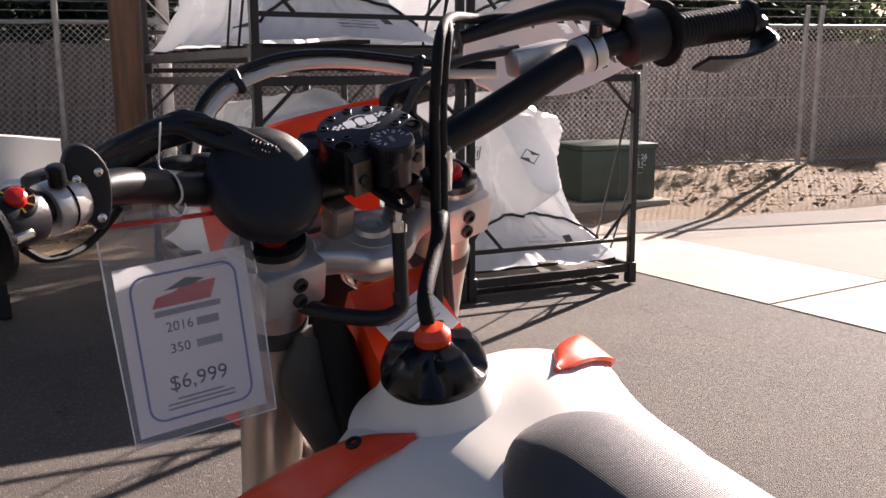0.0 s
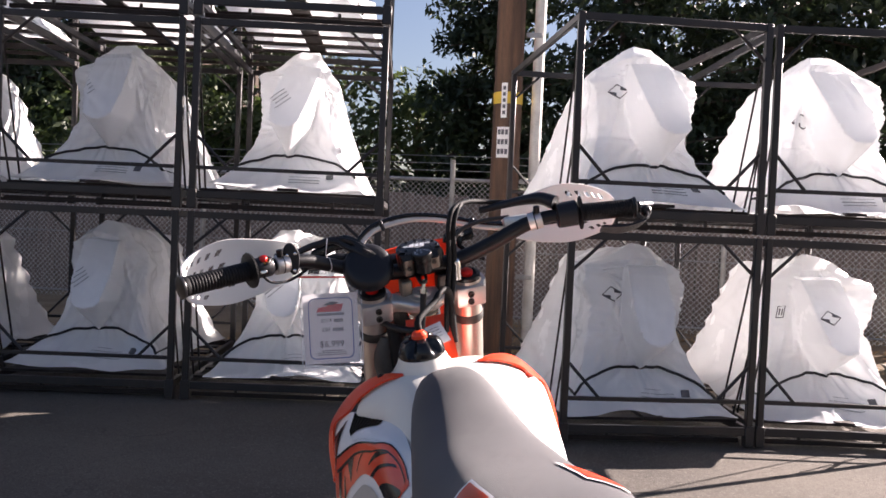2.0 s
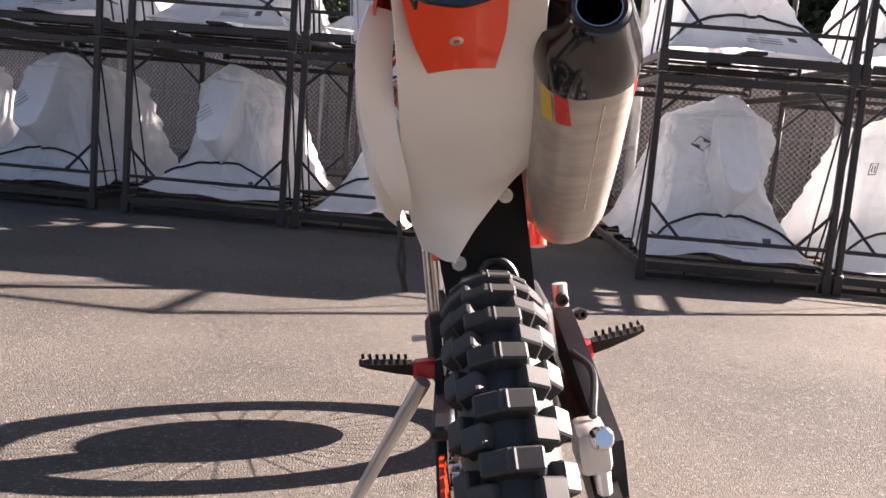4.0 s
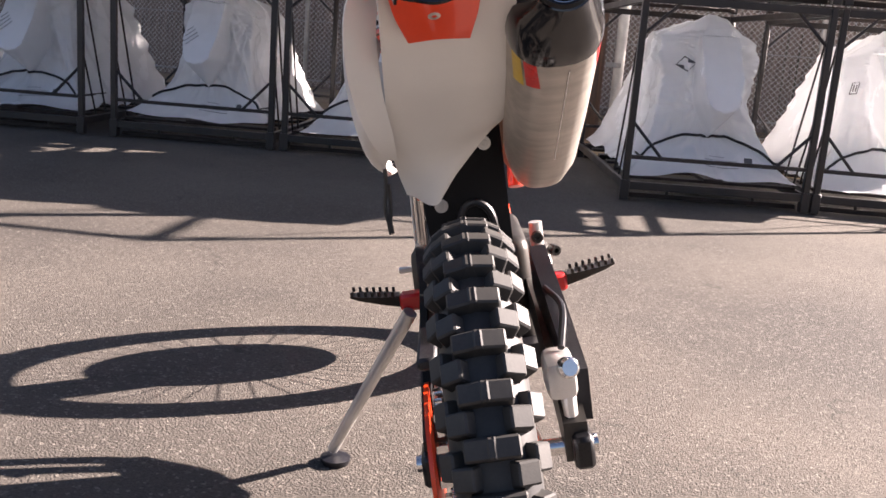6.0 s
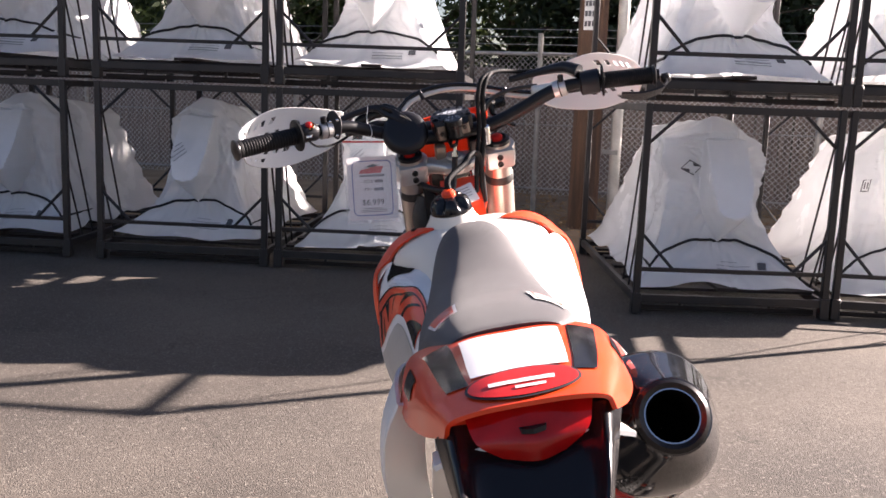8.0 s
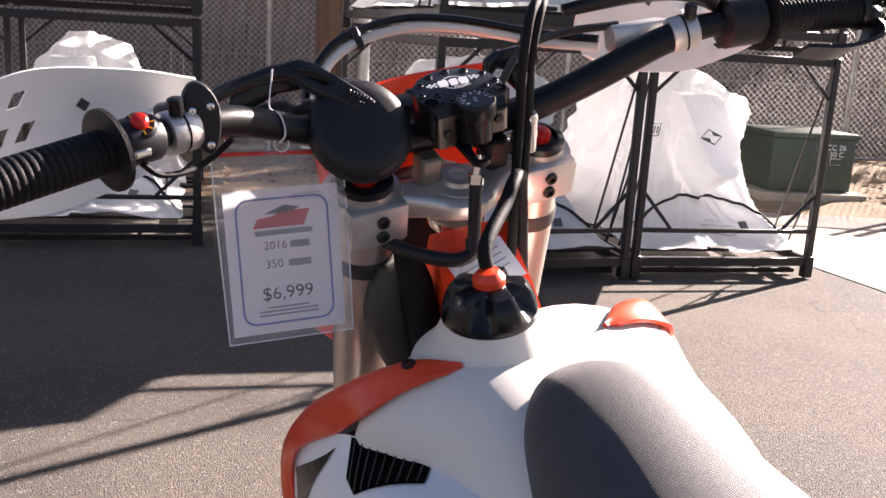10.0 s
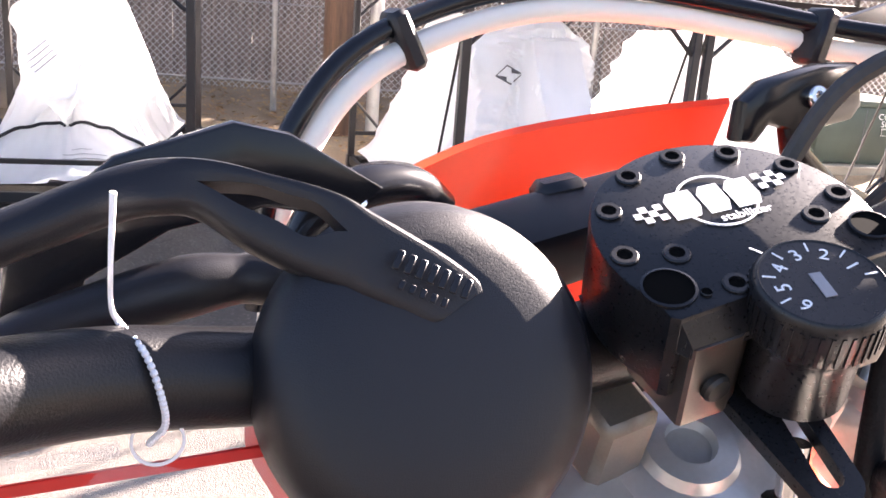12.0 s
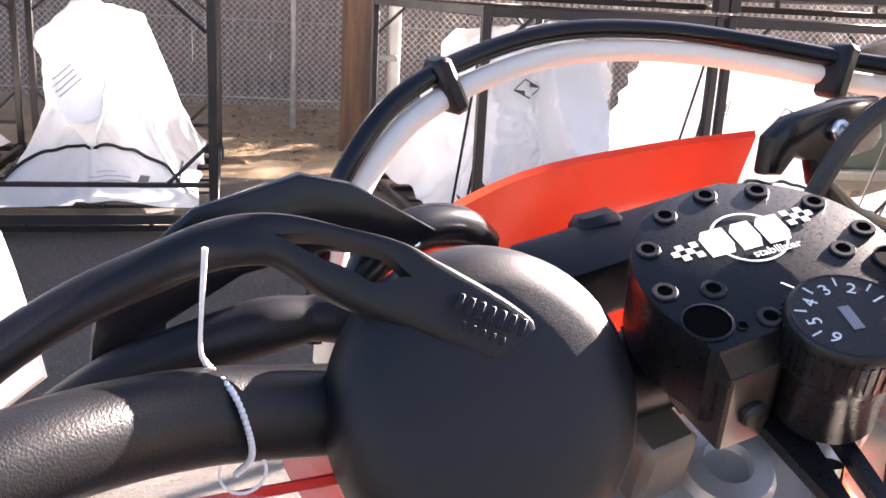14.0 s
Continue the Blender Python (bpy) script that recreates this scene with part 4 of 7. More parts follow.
part("clutch_cover", lathe([(0.085, 0), (0.085, 0.03), (0.07, 0.045), (0.001, 0.047)], 24, m=frame_of((0.10, 0.60, 0.45), (0, 1, 0), (1, 0, 0))), DARKMETAL, eng)
part("ignition_cover", lathe([(0.075, 0), (0.075, 0.03), (0.06, 0.042), (0.001, 0.044)], 24, m=frame_of((-0.10, 0.66, 0.46), (0, 1, 0), (-1, 0, 0))), DARKMETAL, eng)
part("cylinder", box((0.14, 0.13, 0.26), (0, 0.72, 0.67), 0.02, rot=Euler((radians(-8), 0, 0)).to_matrix(), seg=2), DARKMETAL, eng)
part("skid_plate", loft([[(-0.12, y, z), (0.12, y, z), (0.10, y, z + 0.05), (-0.10, y, z + 0.05)] for y, z in ((0.42, 0.32), (0.7, 0.30), (0.84, 0.36))]), BLACK_P, bike)
for s in (-1, 1):
    part("frame_tube", tube([(s * 0.035, 0.93, 1.06), (s * 0.09, 0.78, 0.93), (s * 0.10, 0.58, 0.80), (s * 0.09, 0.52, 0.66)], 0.016, 10), ORANGE, bike)
    part("subframe_tube", tube([(s * 0.10, 0.52, 0.86), (s * 0.085, 0.25, 0.93), (s * 0.06, -0.05, 1.0)], 0.011, 8), ORANGE, bike)
    part("frame_cradle", tube([(s * 0.03, 0.99, 0.98), (s * 0.07, 0.90, 0.60), (s * 0.09, 0.80, 0.35), (s * 0.10, 0.50, 0.34)], 0.016, 10), ORANGE, bike)
    # footrest
    peg = part("footpeg", loft([[(s * (0.170 + dx), 0.545 + dy, 0.468 + 0.012 * t) for dx, dy in ((t * 0.098, -0.024 * w), (t * 0.098, 0.024 * w))] + [(s * (0.170 + t * 0.098), 0.545 + 0.02 * w, 0.445 + 0.03 * t), (s * (0.170 + t * 0.098), 0.545 - 0.02 * w, 0.445 + 0.03 * t)] for t, w in ((0, 0.7), (0.3, 1), (0.8, 1), (1, 0.6))]), DARKMETAL, bike, "toothed steel footpeg")
    for k in range(7):
        for d in (-0.02, 0.02):
            part("tooth", box((0.006, 0.006, 0.010), (s * (0.182 + k * 0.0135), 0.545 + d, 0.475 + 0.012 * k / 7), 0.001), DARKMETAL, peg)
    part("peg_mount", box((0.05, 0.04, 0.035), (s * 0.145, 0.545, 0.452), 0.006), RED, bike, "red anodised peg mount")
part("gear_lever", box((0.045, 0.014, 0.014), (-0.16, 0.78, 0.46), 0.003), ALU, bike)
part("brake_pedal", tube([(0.12, 0.55, 0.43), (0.135, 0.70, 0.44), (0.14, 0.78, 0.45)], 0.008, 8), BLACK_P, bike)
part("rear_master_cylinder", tube([(0.113, 0.45, 0.60), (0.113, 0.45, 0.50)], 0.013, 12, smooth=False), ALU, bike)
for z in (0.575, 0.54):
    screw((0.113, 0.432, z), (0, -1, 0), 0.012, bike, DARKMETAL, "pivot_bolt", 0.012)
screw((0.138, 0.44, 0.545), (0.4, -1, 0), 0.011, bike, DARKMETAL, "spring_bolt", 0.02)
part("shock_spring", tube([(0.02 + 0.035 * math.cos(k * 0.7), 0.42 + 0.035 * math.sin(k * 0.7), 0.52 + k * 0.0045) for k in range(60)], 0.006, 6, 1, smooth=False), ORANGE, bike, "coil spring of the rear shock")

# ---- exhaust ----
ax0, ax1 = Vector((0.130, -0.045, 0.968)), Vector((0.124, 0.26, 0.782))
axd = (ax1 - ax0).normalized()


def muffler_ring(t, hx, hz, n=28, p=0.8, dz=0.0):
    o = ax0 + axd * t
    m = frame_of(o, (1, 0, 0), axd)
    return [m @ Vector((hx * math.copysign(abs(math.cos(a)) ** p, math.cos(a)), hz * math.copysign(abs(math.sin(a)) ** p, math.sin(a)) + dz, 0)) for a in [2 * math.pi * k / n for k in range(n)]]


muf = part("muffler", loft([muffler_ring(t, hx, hz) for t, hx, hz in ((-0.012, 0.060, 0.068), (-0.004, 0.063, 0.071), (0.22, 0.063, 0.071), (0.38, 0.060, 0.068), (0.445, 0.050, 0.057), (0.465, 0.03, 0.034))]), MUFF, bike, "brushed oval muffler body")
endm = frame_of((0.138, -0.118, 1.000), (1, 0, 0), (0.0, -0.86, 0.5))


cap_rings = [muffler_ring(t, hx, hz) for t, hx, hz in ((0.004, 0.0645, 0.0725), (-0.008, 0.0645, 0.0725), (-0.03, 0.0615, 0.068), (-0.05, 0.055, 0.060))]
cap_end = []
for r, h in ((0.0405, -0.008), (0.037, 0.004), (0.033, 0.006)):
    cap_end.append([endm @ Vector((r * math.cos(a), r * math.sin(a) * -1, h)) for a in [2 * math.pi * k / 28 for k in range(28)]])


def align(a, b):
    """Turns and, if need be, flips ring b so that its points lie nearest to those of ring a."""
    best = None
    for ring in (b, b[::-1]):
        for k in range(len(ring)):
            q = ring[k:] + ring[:k]
            d = sum((x - y).length for x, y in zip(a, q))
            if best is None or d < best[0]:
                best = (d, q)
    return best[1]


rings = cap_rings[:]
for r in cap_end:
    rings.append(align(rings[-1], r))
part("end_cap", loft(rings, caps=False), CARBON, muf, "glossy dark carbon end cap")
part("outlet_ring", lathe([(0.034, -0.002), (0.035, 0.006), (0.031, 0.009), (0.026, 0.006), (0.0255, -0.03)], 28, m=endm, cap=False), ANOD, muf)
part("outlet_bore", lathe([(0.026, -0.03), (0.026, 0.004), (0.025, 0.0045), (0.0245, -0.06), (0.0005, -0.062)], 28, m=endm, cap=False), SOOT_AND_SHADE, muf)
part("outlet_lip", lathe([(0.0262, 0.004), (0.0262, 0.0065), (0.0248, 0.0065), (0.0248, 0.002)], 28, m=endm, cap=False), BRIGHT, muf)
m0 = frame_of(ax0 + axd * 0.18, (1, 0, 0), axd)
part("seam", tube([ax0 + axd * 0.02 + m0.to_3x3() @ Vector((0.012, 0.0708, 0)), ax0 + axd * 0.30 + m0.to_3x3() @ Vector((0.01, 0.0685, 0))], 0.0016, 6, smooth=False), BRIGHT, muf)
for a0, mm, t0, t1 in ((2.15, RED, 0.006, 0.063), (2.55, YEL, 0.006, 0.068), (0.55, RED, 0.006, 0.058)):
    m = frame_of(ax0, (1, 0, 0), axd)
    strip = []
    for t in (t0, (t0 + t1) / 2, t1):
        row = []
        for k in range(4):
            a = a0 + (-0.16 + 0.11 * k) - (t - t0) * 2.2
            row.append(m @ Vector((0.0636 * math.copysign(abs(math.cos(a)) ** 0.8, math.cos(a)), 0.0716 * math.copysign(abs(math.sin(a)) ** 0.8, math.sin(a)), t)))
        strip.append(row)
    part("decal", loft(strip, caps=False, closed=False), mm, muf, "small coloured maker's decal")
part("exhaust_pipe", tube([(0.112, 0.25, 0.79), (0.10, 0.33, 0.745), (0.085, 0.41, 0.74), (0.09, 0.52, 0.78), (0.06, 0.70, 0.80), (0.03, 0.84, 0.70), (0.02, 0.86, 0.55)], [0.03, 0.026, 0.023, 0.021, 0.02, 0.02, 0.02], 14), COPPER, bike, "heat-tinted exhaust pipe")
sheet([[(0.168, 0.03, 1.00), (0.182, 0.12, 0.95), (0.176, 0.30, 0.86)], [(0.184, 0.05, 0.95), (0.190, 0.14, 0.89), (0.184, 0.31, 0.80)], [(0.172, 0.10, 0.87), (0.180, 0.18, 0.82), (0.170, 0.32, 0.74)]], 0.003, BLACK_P, "heat_shield", bike, "black plastic shield beside the muffler", sub=4)

# ---- rear bodywork ----
def mirror_rows(rows):
    return [[(-x, y, z) for x, y, z in r] for r in rows]


inner = [[(-0.080, -0.26, 1.050), (-0.05, -0.27, 1.062), (0.0, -0.275, 1.066), (0.05, -0.27, 1.062), (0.080, -0.26, 1.050)],
         [(-0.088, -0.12, 1.005), (-0.055, -0.135, 1.022), (0.0, -0.14, 1.028), (0.05, -0.135, 1.022), (0.082, -0.12, 1.005)],
         [(-0.105, 0.04, 0.900), (-0.06, 0.015, 0.915), (0.0, 0.005, 0.920), (0.045, 0.015, 0.915), (0.078, 0.04, 0.900)],
         [(-0.117, 0.17, 0.820), (-0.07, 0.15, 0.828), (-0.01, 0.145, 0.832), (0.035, 0.155, 0.834), (0.065, 0.17, 0.835)],
         [(-0.117, 0.255, 0.765), (-0.085, 0.238, 0.762), (-0.04, 0.232, 0.775), (0.0, 0.24, 0.788), (0.035, 0.25, 0.800)],
         [(-0.108, 0.29, 0.712), (-0.095, 0.288, 0.706), (-0.075, 0.287, 0.690), (-0.060, 0.287, 0.690), (-0.045, 0.288, 0.715)]]
sheet(inner, 0.004, WHITE_P, "inner_mudguard", bike, "plain white inner rear mudguard", sub=5)
# black flap behind the shock
sheet([[(-0.085, 0.335, 0.80), (0.0, 0.325, 0.81), (0.062, 0.335, 0.81)], [(-0.085, 0.34, 0.66), (-0.01, 0.33, 0.66), (0.062, 0.34, 0.66)], [(-0.07, 0.36, 0.52), (0.0, 0.35, 0.52), (0.062, 0.36, 0.52)]], 0.004, MATTE, "splash_flap", bike, sub=4)
for p in ((0.032, 0.318, 0.776), (-0.055, 0.322, 0.676)):
    part("washer", lathe([(0.012, 0), (0.012, 0.002), (0.006, 0.002)], 18, m=frame_of(p, (1, 0, 0), (0, -1, 0))), ALU, bike)
    screw((p[0], p[1] - 0.002, p[2]), (0, -1, 0), 0.007, bike, ALU, "bolt", 0.005)
part("splash_arch", tube([(-0.03, 0.325, 0.60), (-0.02, 0.322, 0.66), (0.005, 0.32, 0.675), (0.03, 0.322, 0.65), (0.035, 0.328, 0.58)], 0.007, 8), BLACK_P, bike)
# side number panels
panel = [[(-0.116, -0.075, 1.045), (-0.125, 0.05, 1.03), (-0.13, 0.20, 1.00), (-0.125, 0.36, 0.965)],
         [(-0.138, -0.055, 1.000), (-0.150, 0.06, 0.98), (-0.152, 0.20, 0.95), (-0.14, 0.37, 0.91)],
         [(-0.150, 0.0, 0.920), (-0.163, 0.09, 0.90), (-0.165, 0.22, 0.87), (-0.15, 0.38, 0.83)],
         [(-0.142, 0.10, 0.830), (-0.158, 0.16, 0.81), (-0.160, 0.26, 0.78), (-0.14, 0.38, 0.76)],
         [(-0.125, 0.20, 0.785), (-0.135, 0.23, 0.765), (-0.138, 0.29, 0.745), (-0.128, 0.36, 0.74)]]
lp = sheet(panel, 0.0045, WHITE_P, "side_panel", bike, "white side number panel", sub=4)
sheet([[(-0.116, -0.075, 1.045), (-0.138, -0.055, 1.000), (-0.150, 0.0, 0.920), (-0.142, 0.10, 0.830), (-0.125, 0.20, 0.785)],
       [(-0.085, -0.05, 1.035), (-0.10, -0.03, 0.985), (-0.108, 0.03, 0.905), (-0.108, 0.12, 0.83), (-0.112, 0.20, 0.785)]], 0.004, WHITE_P, "panel_return", lp, sub=4)
rp = sheet(mirror_rows([r[:] for r in panel[:3]]), 0.0045, WHITE_P, "side_panel", bike, "white side number panel", sub=4)
# tail
tail = [[(-0.120, 0.10, 1.000), (-0.105, 0.08, 1.045), (-0.05, 0.05, 1.066), (0.0, 0.045, 1.070), (0.05, 0.05, 1.066), (0.105, 0.08, 1.045), (0.120, 0.10, 1.000)],
        [(-0.118, 0.0, 1.024), (-0.100, -0.01, 1.066), (-0.05, -0.02, 1.086), (0.0, -0.022, 1.090), (0.05, -0.02, 1.086), (0.100, -0.01, 1.066), (0.118, 0.0, 1.024)],
        [(-0.108, -0.11, 1.038), (-0.090, -0.12, 1.084), (-0.046, -0.126, 1.104), (0.0, -0.128, 1.107), (0.046, -0.126, 1.104), (0.090, -0.12, 1.084), (0.108, -0.11, 1.038)],
        [(-0.088, -0.20, 1.054), (-0.078, -0.208, 1.088), (-0.043, -0.218, 1.103), (0.0, -0.221, 1.106), (0.043, -0.218, 1.103), (0.078, -0.208, 1.088), (0.088, -0.20, 1.054)],
        [(-0.068, -0.262, 1.072), (-0.061, -0.272, 1.088), (-0.036, -0.281, 1.096), (0.0, -0.284, 1.098), (0.036, -0.281, 1.096), (0.061, -0.272, 1.088), (0.068, -0.262, 1.072)]]


tl = sheet(tail, 0.004, ORANGE, "rear_mudguard", bike, "orange rear mudguard with a white panel and a red oval badge", sub=6)
tsf = surf(tail)
decal(tsf, lambda s, w: (0.335 + 0.33 * s + 0.02 * (0.5 - s) * w, 0.465 + 0.31 * w), 0.0006, STICKER, "white_panel", tl, "plain white panel", 16, 16)
for s0 in (0.215, 0.70):
    decal(tsf, lambda s, w: (s0 + 0.085 * s + (0.03 if s0 < 0.5 else -0.03) * w, 0.42 + 0.40 * w), 0.0006, GLOSS_BLACK, "black_strip", tl, "", 6, 14)
    q0 = 0.08 if s0 < 0.5 else 0.84
    # flat black patch: the shade of the grip well painted on, nothing cut
    decal(tsf, lambda s, w: (q0 + 0.08 * s, 0.40 + 0.16 * w), 0.0006, GLOSS_BLACK, "grip_well_shade", tl, "", 4, 6)


def oval_at(ru, rv, lift, material, name, label=""):
    return decal(tsf, lambda s, w: (0.5 + ru * w * math.cos(6.2832 * s), 0.875 + rv * w * math.sin(6.2832 * s)), lift, material, name, tl, label, 40, 6)


oval_at(0.195, 0.105, 0.0010, INK, "badge_rim")
oval_at(0.183, 0.093, 0.0016, RED, "badge", "red oval badge, its writing left plain")
decal(tsf, lambda s, w: (0.39 + 0.21 * s, 0.86 + 0.026 * w), 0.0023, STICKER, "badge_bar", tl, "", 8, 2)
decal(tsf, lambda s, w: (0.47 + 0.10 * s, 0.905 + 0.018 * w), 0.0023, STICKER, "badge_bar", tl, "", 8, 2)
# tail lamp and black plate holder
sheet([[(-0.050, -0.262, 1.088), (0.0, -0.274, 1.093), (0.050, -0.262, 1.086)], [(-0.044, -0.280, 1.070), (0.0, -0.290, 1.070), (0.042, -0.280, 1.069)], [(-0.026, -0.282, 1.056), (0.0, -0.290, 1.053), (0.022, -0.282, 1.055)]], 0.004, LENS, "lens", bike, sub=5)
part("tail_lamp", lathe([(0.012, 0), (0.012, 0.004)], 8, m=Matrix.Translation((0, -0.28, 1.075))), BLACK_P, bike, "lamp socket")
flap = [[(-0.076, -0.244, 1.066), (-0.062, -0.256, 1.078), (-0.047, -0.250, 1.076), (0.0, -0.248, 1.076), (0.045, -0.250, 1.076), (0.060, -0.256, 1.078), (0.074, -0.244, 1.066)],
        [(-0.068, -0.300, 1.036), (-0.060, -0.324, 1.044), (-0.046, -0.306, 1.040), (-0.004, -0.302, 1.040), (0.034, -0.306, 1.040), (0.046, -0.324, 1.042), (0.054, -0.300, 1.036)],
        [(-0.057, -0.358, 0.996), (-0.053, -0.380, 1.003), (-0.042, -0.366, 1.000), (-0.015, -0.374, 0.993), (0.012, -0.366, 0.998), (0.022, -0.380, 1.000), (0.028, -0.358, 0.994)]]
sheet(flap, 0.003, GLOSS_BLACK, "plate_holder", bike, "glossy black plate holder under the tail", sub=5)
under = [[(-0.072, -0.195, 1.030), (-0.018, -0.205, 1.036), (0.038, -0.195, 1.030)], [(-0.069, -0.128, 0.996), (-0.02, -0.138, 1.000), (0.034, -0.128, 0.994)], [(-0.058, -0.070, 0.962), (-0.02, -0.076, 0.962), (0.020, -0.070, 0.958)]]
ul = sheet(under, 0.004, ORANGE, "tail_underside", bike, "orange plate under the tail with one screw", sub=5)
screw((-0.021, -0.122, 0.988), (0, -0.5, -0.85), 0.008, ul, ALU)
part("strap", tube([(-0.135, 0.23, 0.80), (-0.138, 0.235, 0.74), (-0.146, 0.24, 0.70), (-0.142, 0.24, 0.675), (-0.136, 0.24, 0.70), (-0.134, 0.235, 0.74)], 0.0035, 6), RUBBER, bike, "black rubber strap")
part("strap_tip", tube([(-0.142, 0.24, 0.676), (-0.141, 0.24, 0.655)], 0.005, 6, smooth=False), RUBBER, bike)

# ---- seat ----
seat_rows = [(0.776, 1.066, 0.014, 1.052), (0.764, 1.082, 0.034, 1.046), (0.74, 1.092, 0.052, 1.040), (0.71, 1.096, 0.065, 1.026), (0.66, 1.090, 0.078, 0.996), (0.58, 1.070, 0.089, 0.970),
             (0.47, 1.055, 0.101, 0.955), (0.36, 1.056, 0.110, 0.950), (0.26, 1.064, 0.110, 0.958), (0.18, 1.076, 0.103, 0.985), (0.08, 1.092, 0.093, 1.030), (0.0, 1.102, 0.080, 1.062), (-0.07, 1.107, 0.062, 1.086), (-0.088, 1.106, 0.054, 1.094)]
rings = []
for y, z, hw, zb in seat_rows:
    ring = [(-hw * 1.01, y, zb - 0.02)]
    for k in range(17):
        a = math.pi * (1 - k / 16)
        ring.append((hw * math.copysign(abs(math.cos(a)) ** 0.80, math.cos(a)), y, zb + (z - zb) * math.sin(a) ** 0.78))
    rings.append(ring + [(hw * 1.01, y, zb - 0.02)])
cols = [smooth_path(c, 5) for c in zip(*rings)]
st = part("seat", loft([list(r) for r in zip(*cols)]), SEAT, bike, "dark grey ribbed gripper seat")
seat_top = [[Vector(p) for p in r[2:17]] for r in rings]
seat_at, seat_n = surf(seat_top, 4)


def seat_badge(s):
    """An orange printed badge with slanting white edges, laid on the rear of the seat."""
    def edge(g):
        def at(a, b):
            aa, bb = g + (1 - 2 * g) * a, g + (1 - 2 * g) * b
            return 0.5 + s * (0.13 + 0.20 * bb + 0.02 * aa), 0.675 + 0.115 * aa + 0.05 * bb
        return at
    decal((seat_at, lambda u, v: Vector((0, 0, 1))), edge(0.0), 0.0012, STICKER, "badge_edge", st, "", 10, 10)
    decal((seat_at, lambda u, v: Vector((0, 0, 1))), edge(0.09), 0.0020, ORANGE, "seat_badge", st, "small orange badge printed on the seat", 10, 10)


for s in (-1, 1):
    seat_badge(s)

# ---- tank and shrouds ----
tsec = [(0.50, (0.09, 0.88), (0.085, 0.92), (0.07, 0.945), (0.04, 0.955)), (0.60, (0.098, 0.90), (0.088, 0.945), (0.072, 0.975), (0.045, 0.99)),
        (0.68, (0.106, 0.91), (0.096, 0.966), (0.080, 1.010), (0.05, 1.030)), (0.74, (0.112, 0.92), (0.106, 0.978), (0.092, 1.022), (0.058, 1.052)),
        (0.79, (0.120, 0.93), (0.116, 0.985), (0.103, 1.031), (0.066, 1.066)), (0.83, (0.142, 0.93), (0.138, 0.990), (0.129, 1.043), (0.075, 1.077)),
        (0.865, (0.166, 0.935), (0.161, 0.998), (0.143, 1.043), (0.078, 1.079)), (0.90, (0.158, 0.94), (0.148, 1.0), (0.118, 1.043), (0.070, 1.074)),
        (0.930, (0.120, 0.95), (0.110, 1.0), (0.085, 1.033), (0.050, 1.058)), (0.945, (0.090, 0.96), (0.080, 1.0), (0.060, 1.018), (0.030, 1.036))]
rings = []
for y, *half in tsec:
    top = half[-1][1] + 0.003
    rings.append([(-x, y, z) for x, z in half] + [(0, y, top)] + [(x, y, z) for x, z in half[::-1]])
cols = [smooth_path(c, 5) for c in zip(*rings)]
rows_ = [smooth_path(r, 4) for r in zip(*cols)]
tank = part("fuel_tank", loft(rows_), TANK, bike, "translucent white plastic fuel tank")
capm = frame_of((-0.026, 0.852, 1.108), (1, 0, 0), (0.0, -0.20, 0.98))
part("tank_neck", lathe([(0.072, -0.046), (0.0575, -0.033), (0.047, -0.018), (0.041, -0.004), (0.039, 0.002)], 36, m=capm), TANK, tank)


def lobed(r, z, cut, n=72):
    out = []
    for k in range(n):
        a = 2 * math.pi * k / n
        notch = max(0.0, math.cos(2.5 * (a - 0.35)) ** 2 - 0.45) / 0.55
        out.append(capm @ Vector((r * (1 - cut * notch) * math.cos(a), r * (1 - cut * notch) * math.sin(a), z)))
    return out


capo = part("filler_cap", loft([lobed(0.038, -0.008, 0), lobed(0.0415, -0.002, 0), lobed(0.0415, 0.003, 0.02), lobed(0.040, 0.010, 0.26), lobed(0.036, 0.020, 0.40), lobed(0.031, 0.026, 0.44), lobed(0.020, 0.028, 0.20), lobed(0.002, 0.028, 0)]), GLOSS_BLACK, bike, "black lobed screw filler cap")
part("vent_nipple", lathe([(0.014, 0), (0.014, 0.010), (0.009, 0.016), (0.001, 0.017)], 16, m=capm @ Matrix.Translation((0.0, -0.002, 0.024))), ORANGE, capo, "orange vent nipple")
part("vent_hose", tube([(-0.024, 0.849, 1.140), (-0.022, 0.852, 1.165), S(0.002, -0.090, 1.186), S(0.016, -0.082, 1.199), S(0.033, -0.067, 1.203), S(0.043, -0.050, 1.185), S(0.042, -0.034, 1.10)], 0.0062, 10), GRIP, bike, "black vent hose of the filler cap")

rc = frame_of((0.0640, 0.8850, 1.0640), (1, 0, 0), (0.15, 0.15, 1))
rcap = part("radiator_cap", lathe([(0.020, -0.012), (0.022, -0.006), (0.022, 0.003), (0.0195, 0.006), (0.0155, 0.0065), (0.0150, 0.004), (0.0001, 0.004)], 36, m=rc), BLACK_P, bike, "black knurled radiator cap")
for k in range(30):
    a = 2 * math.pi * k / 30
    part("knurl", box((0.0018, 0.0022, 0.008), (0, 0, 0)), BLACK_P, rcap, at=rc @ Matrix.Translation((0.0222 * math.cos(a), 0.0222 * math.sin(a), -0.0015)) @ pose(0, 0, 0, 0, 0, math.degrees(a)))

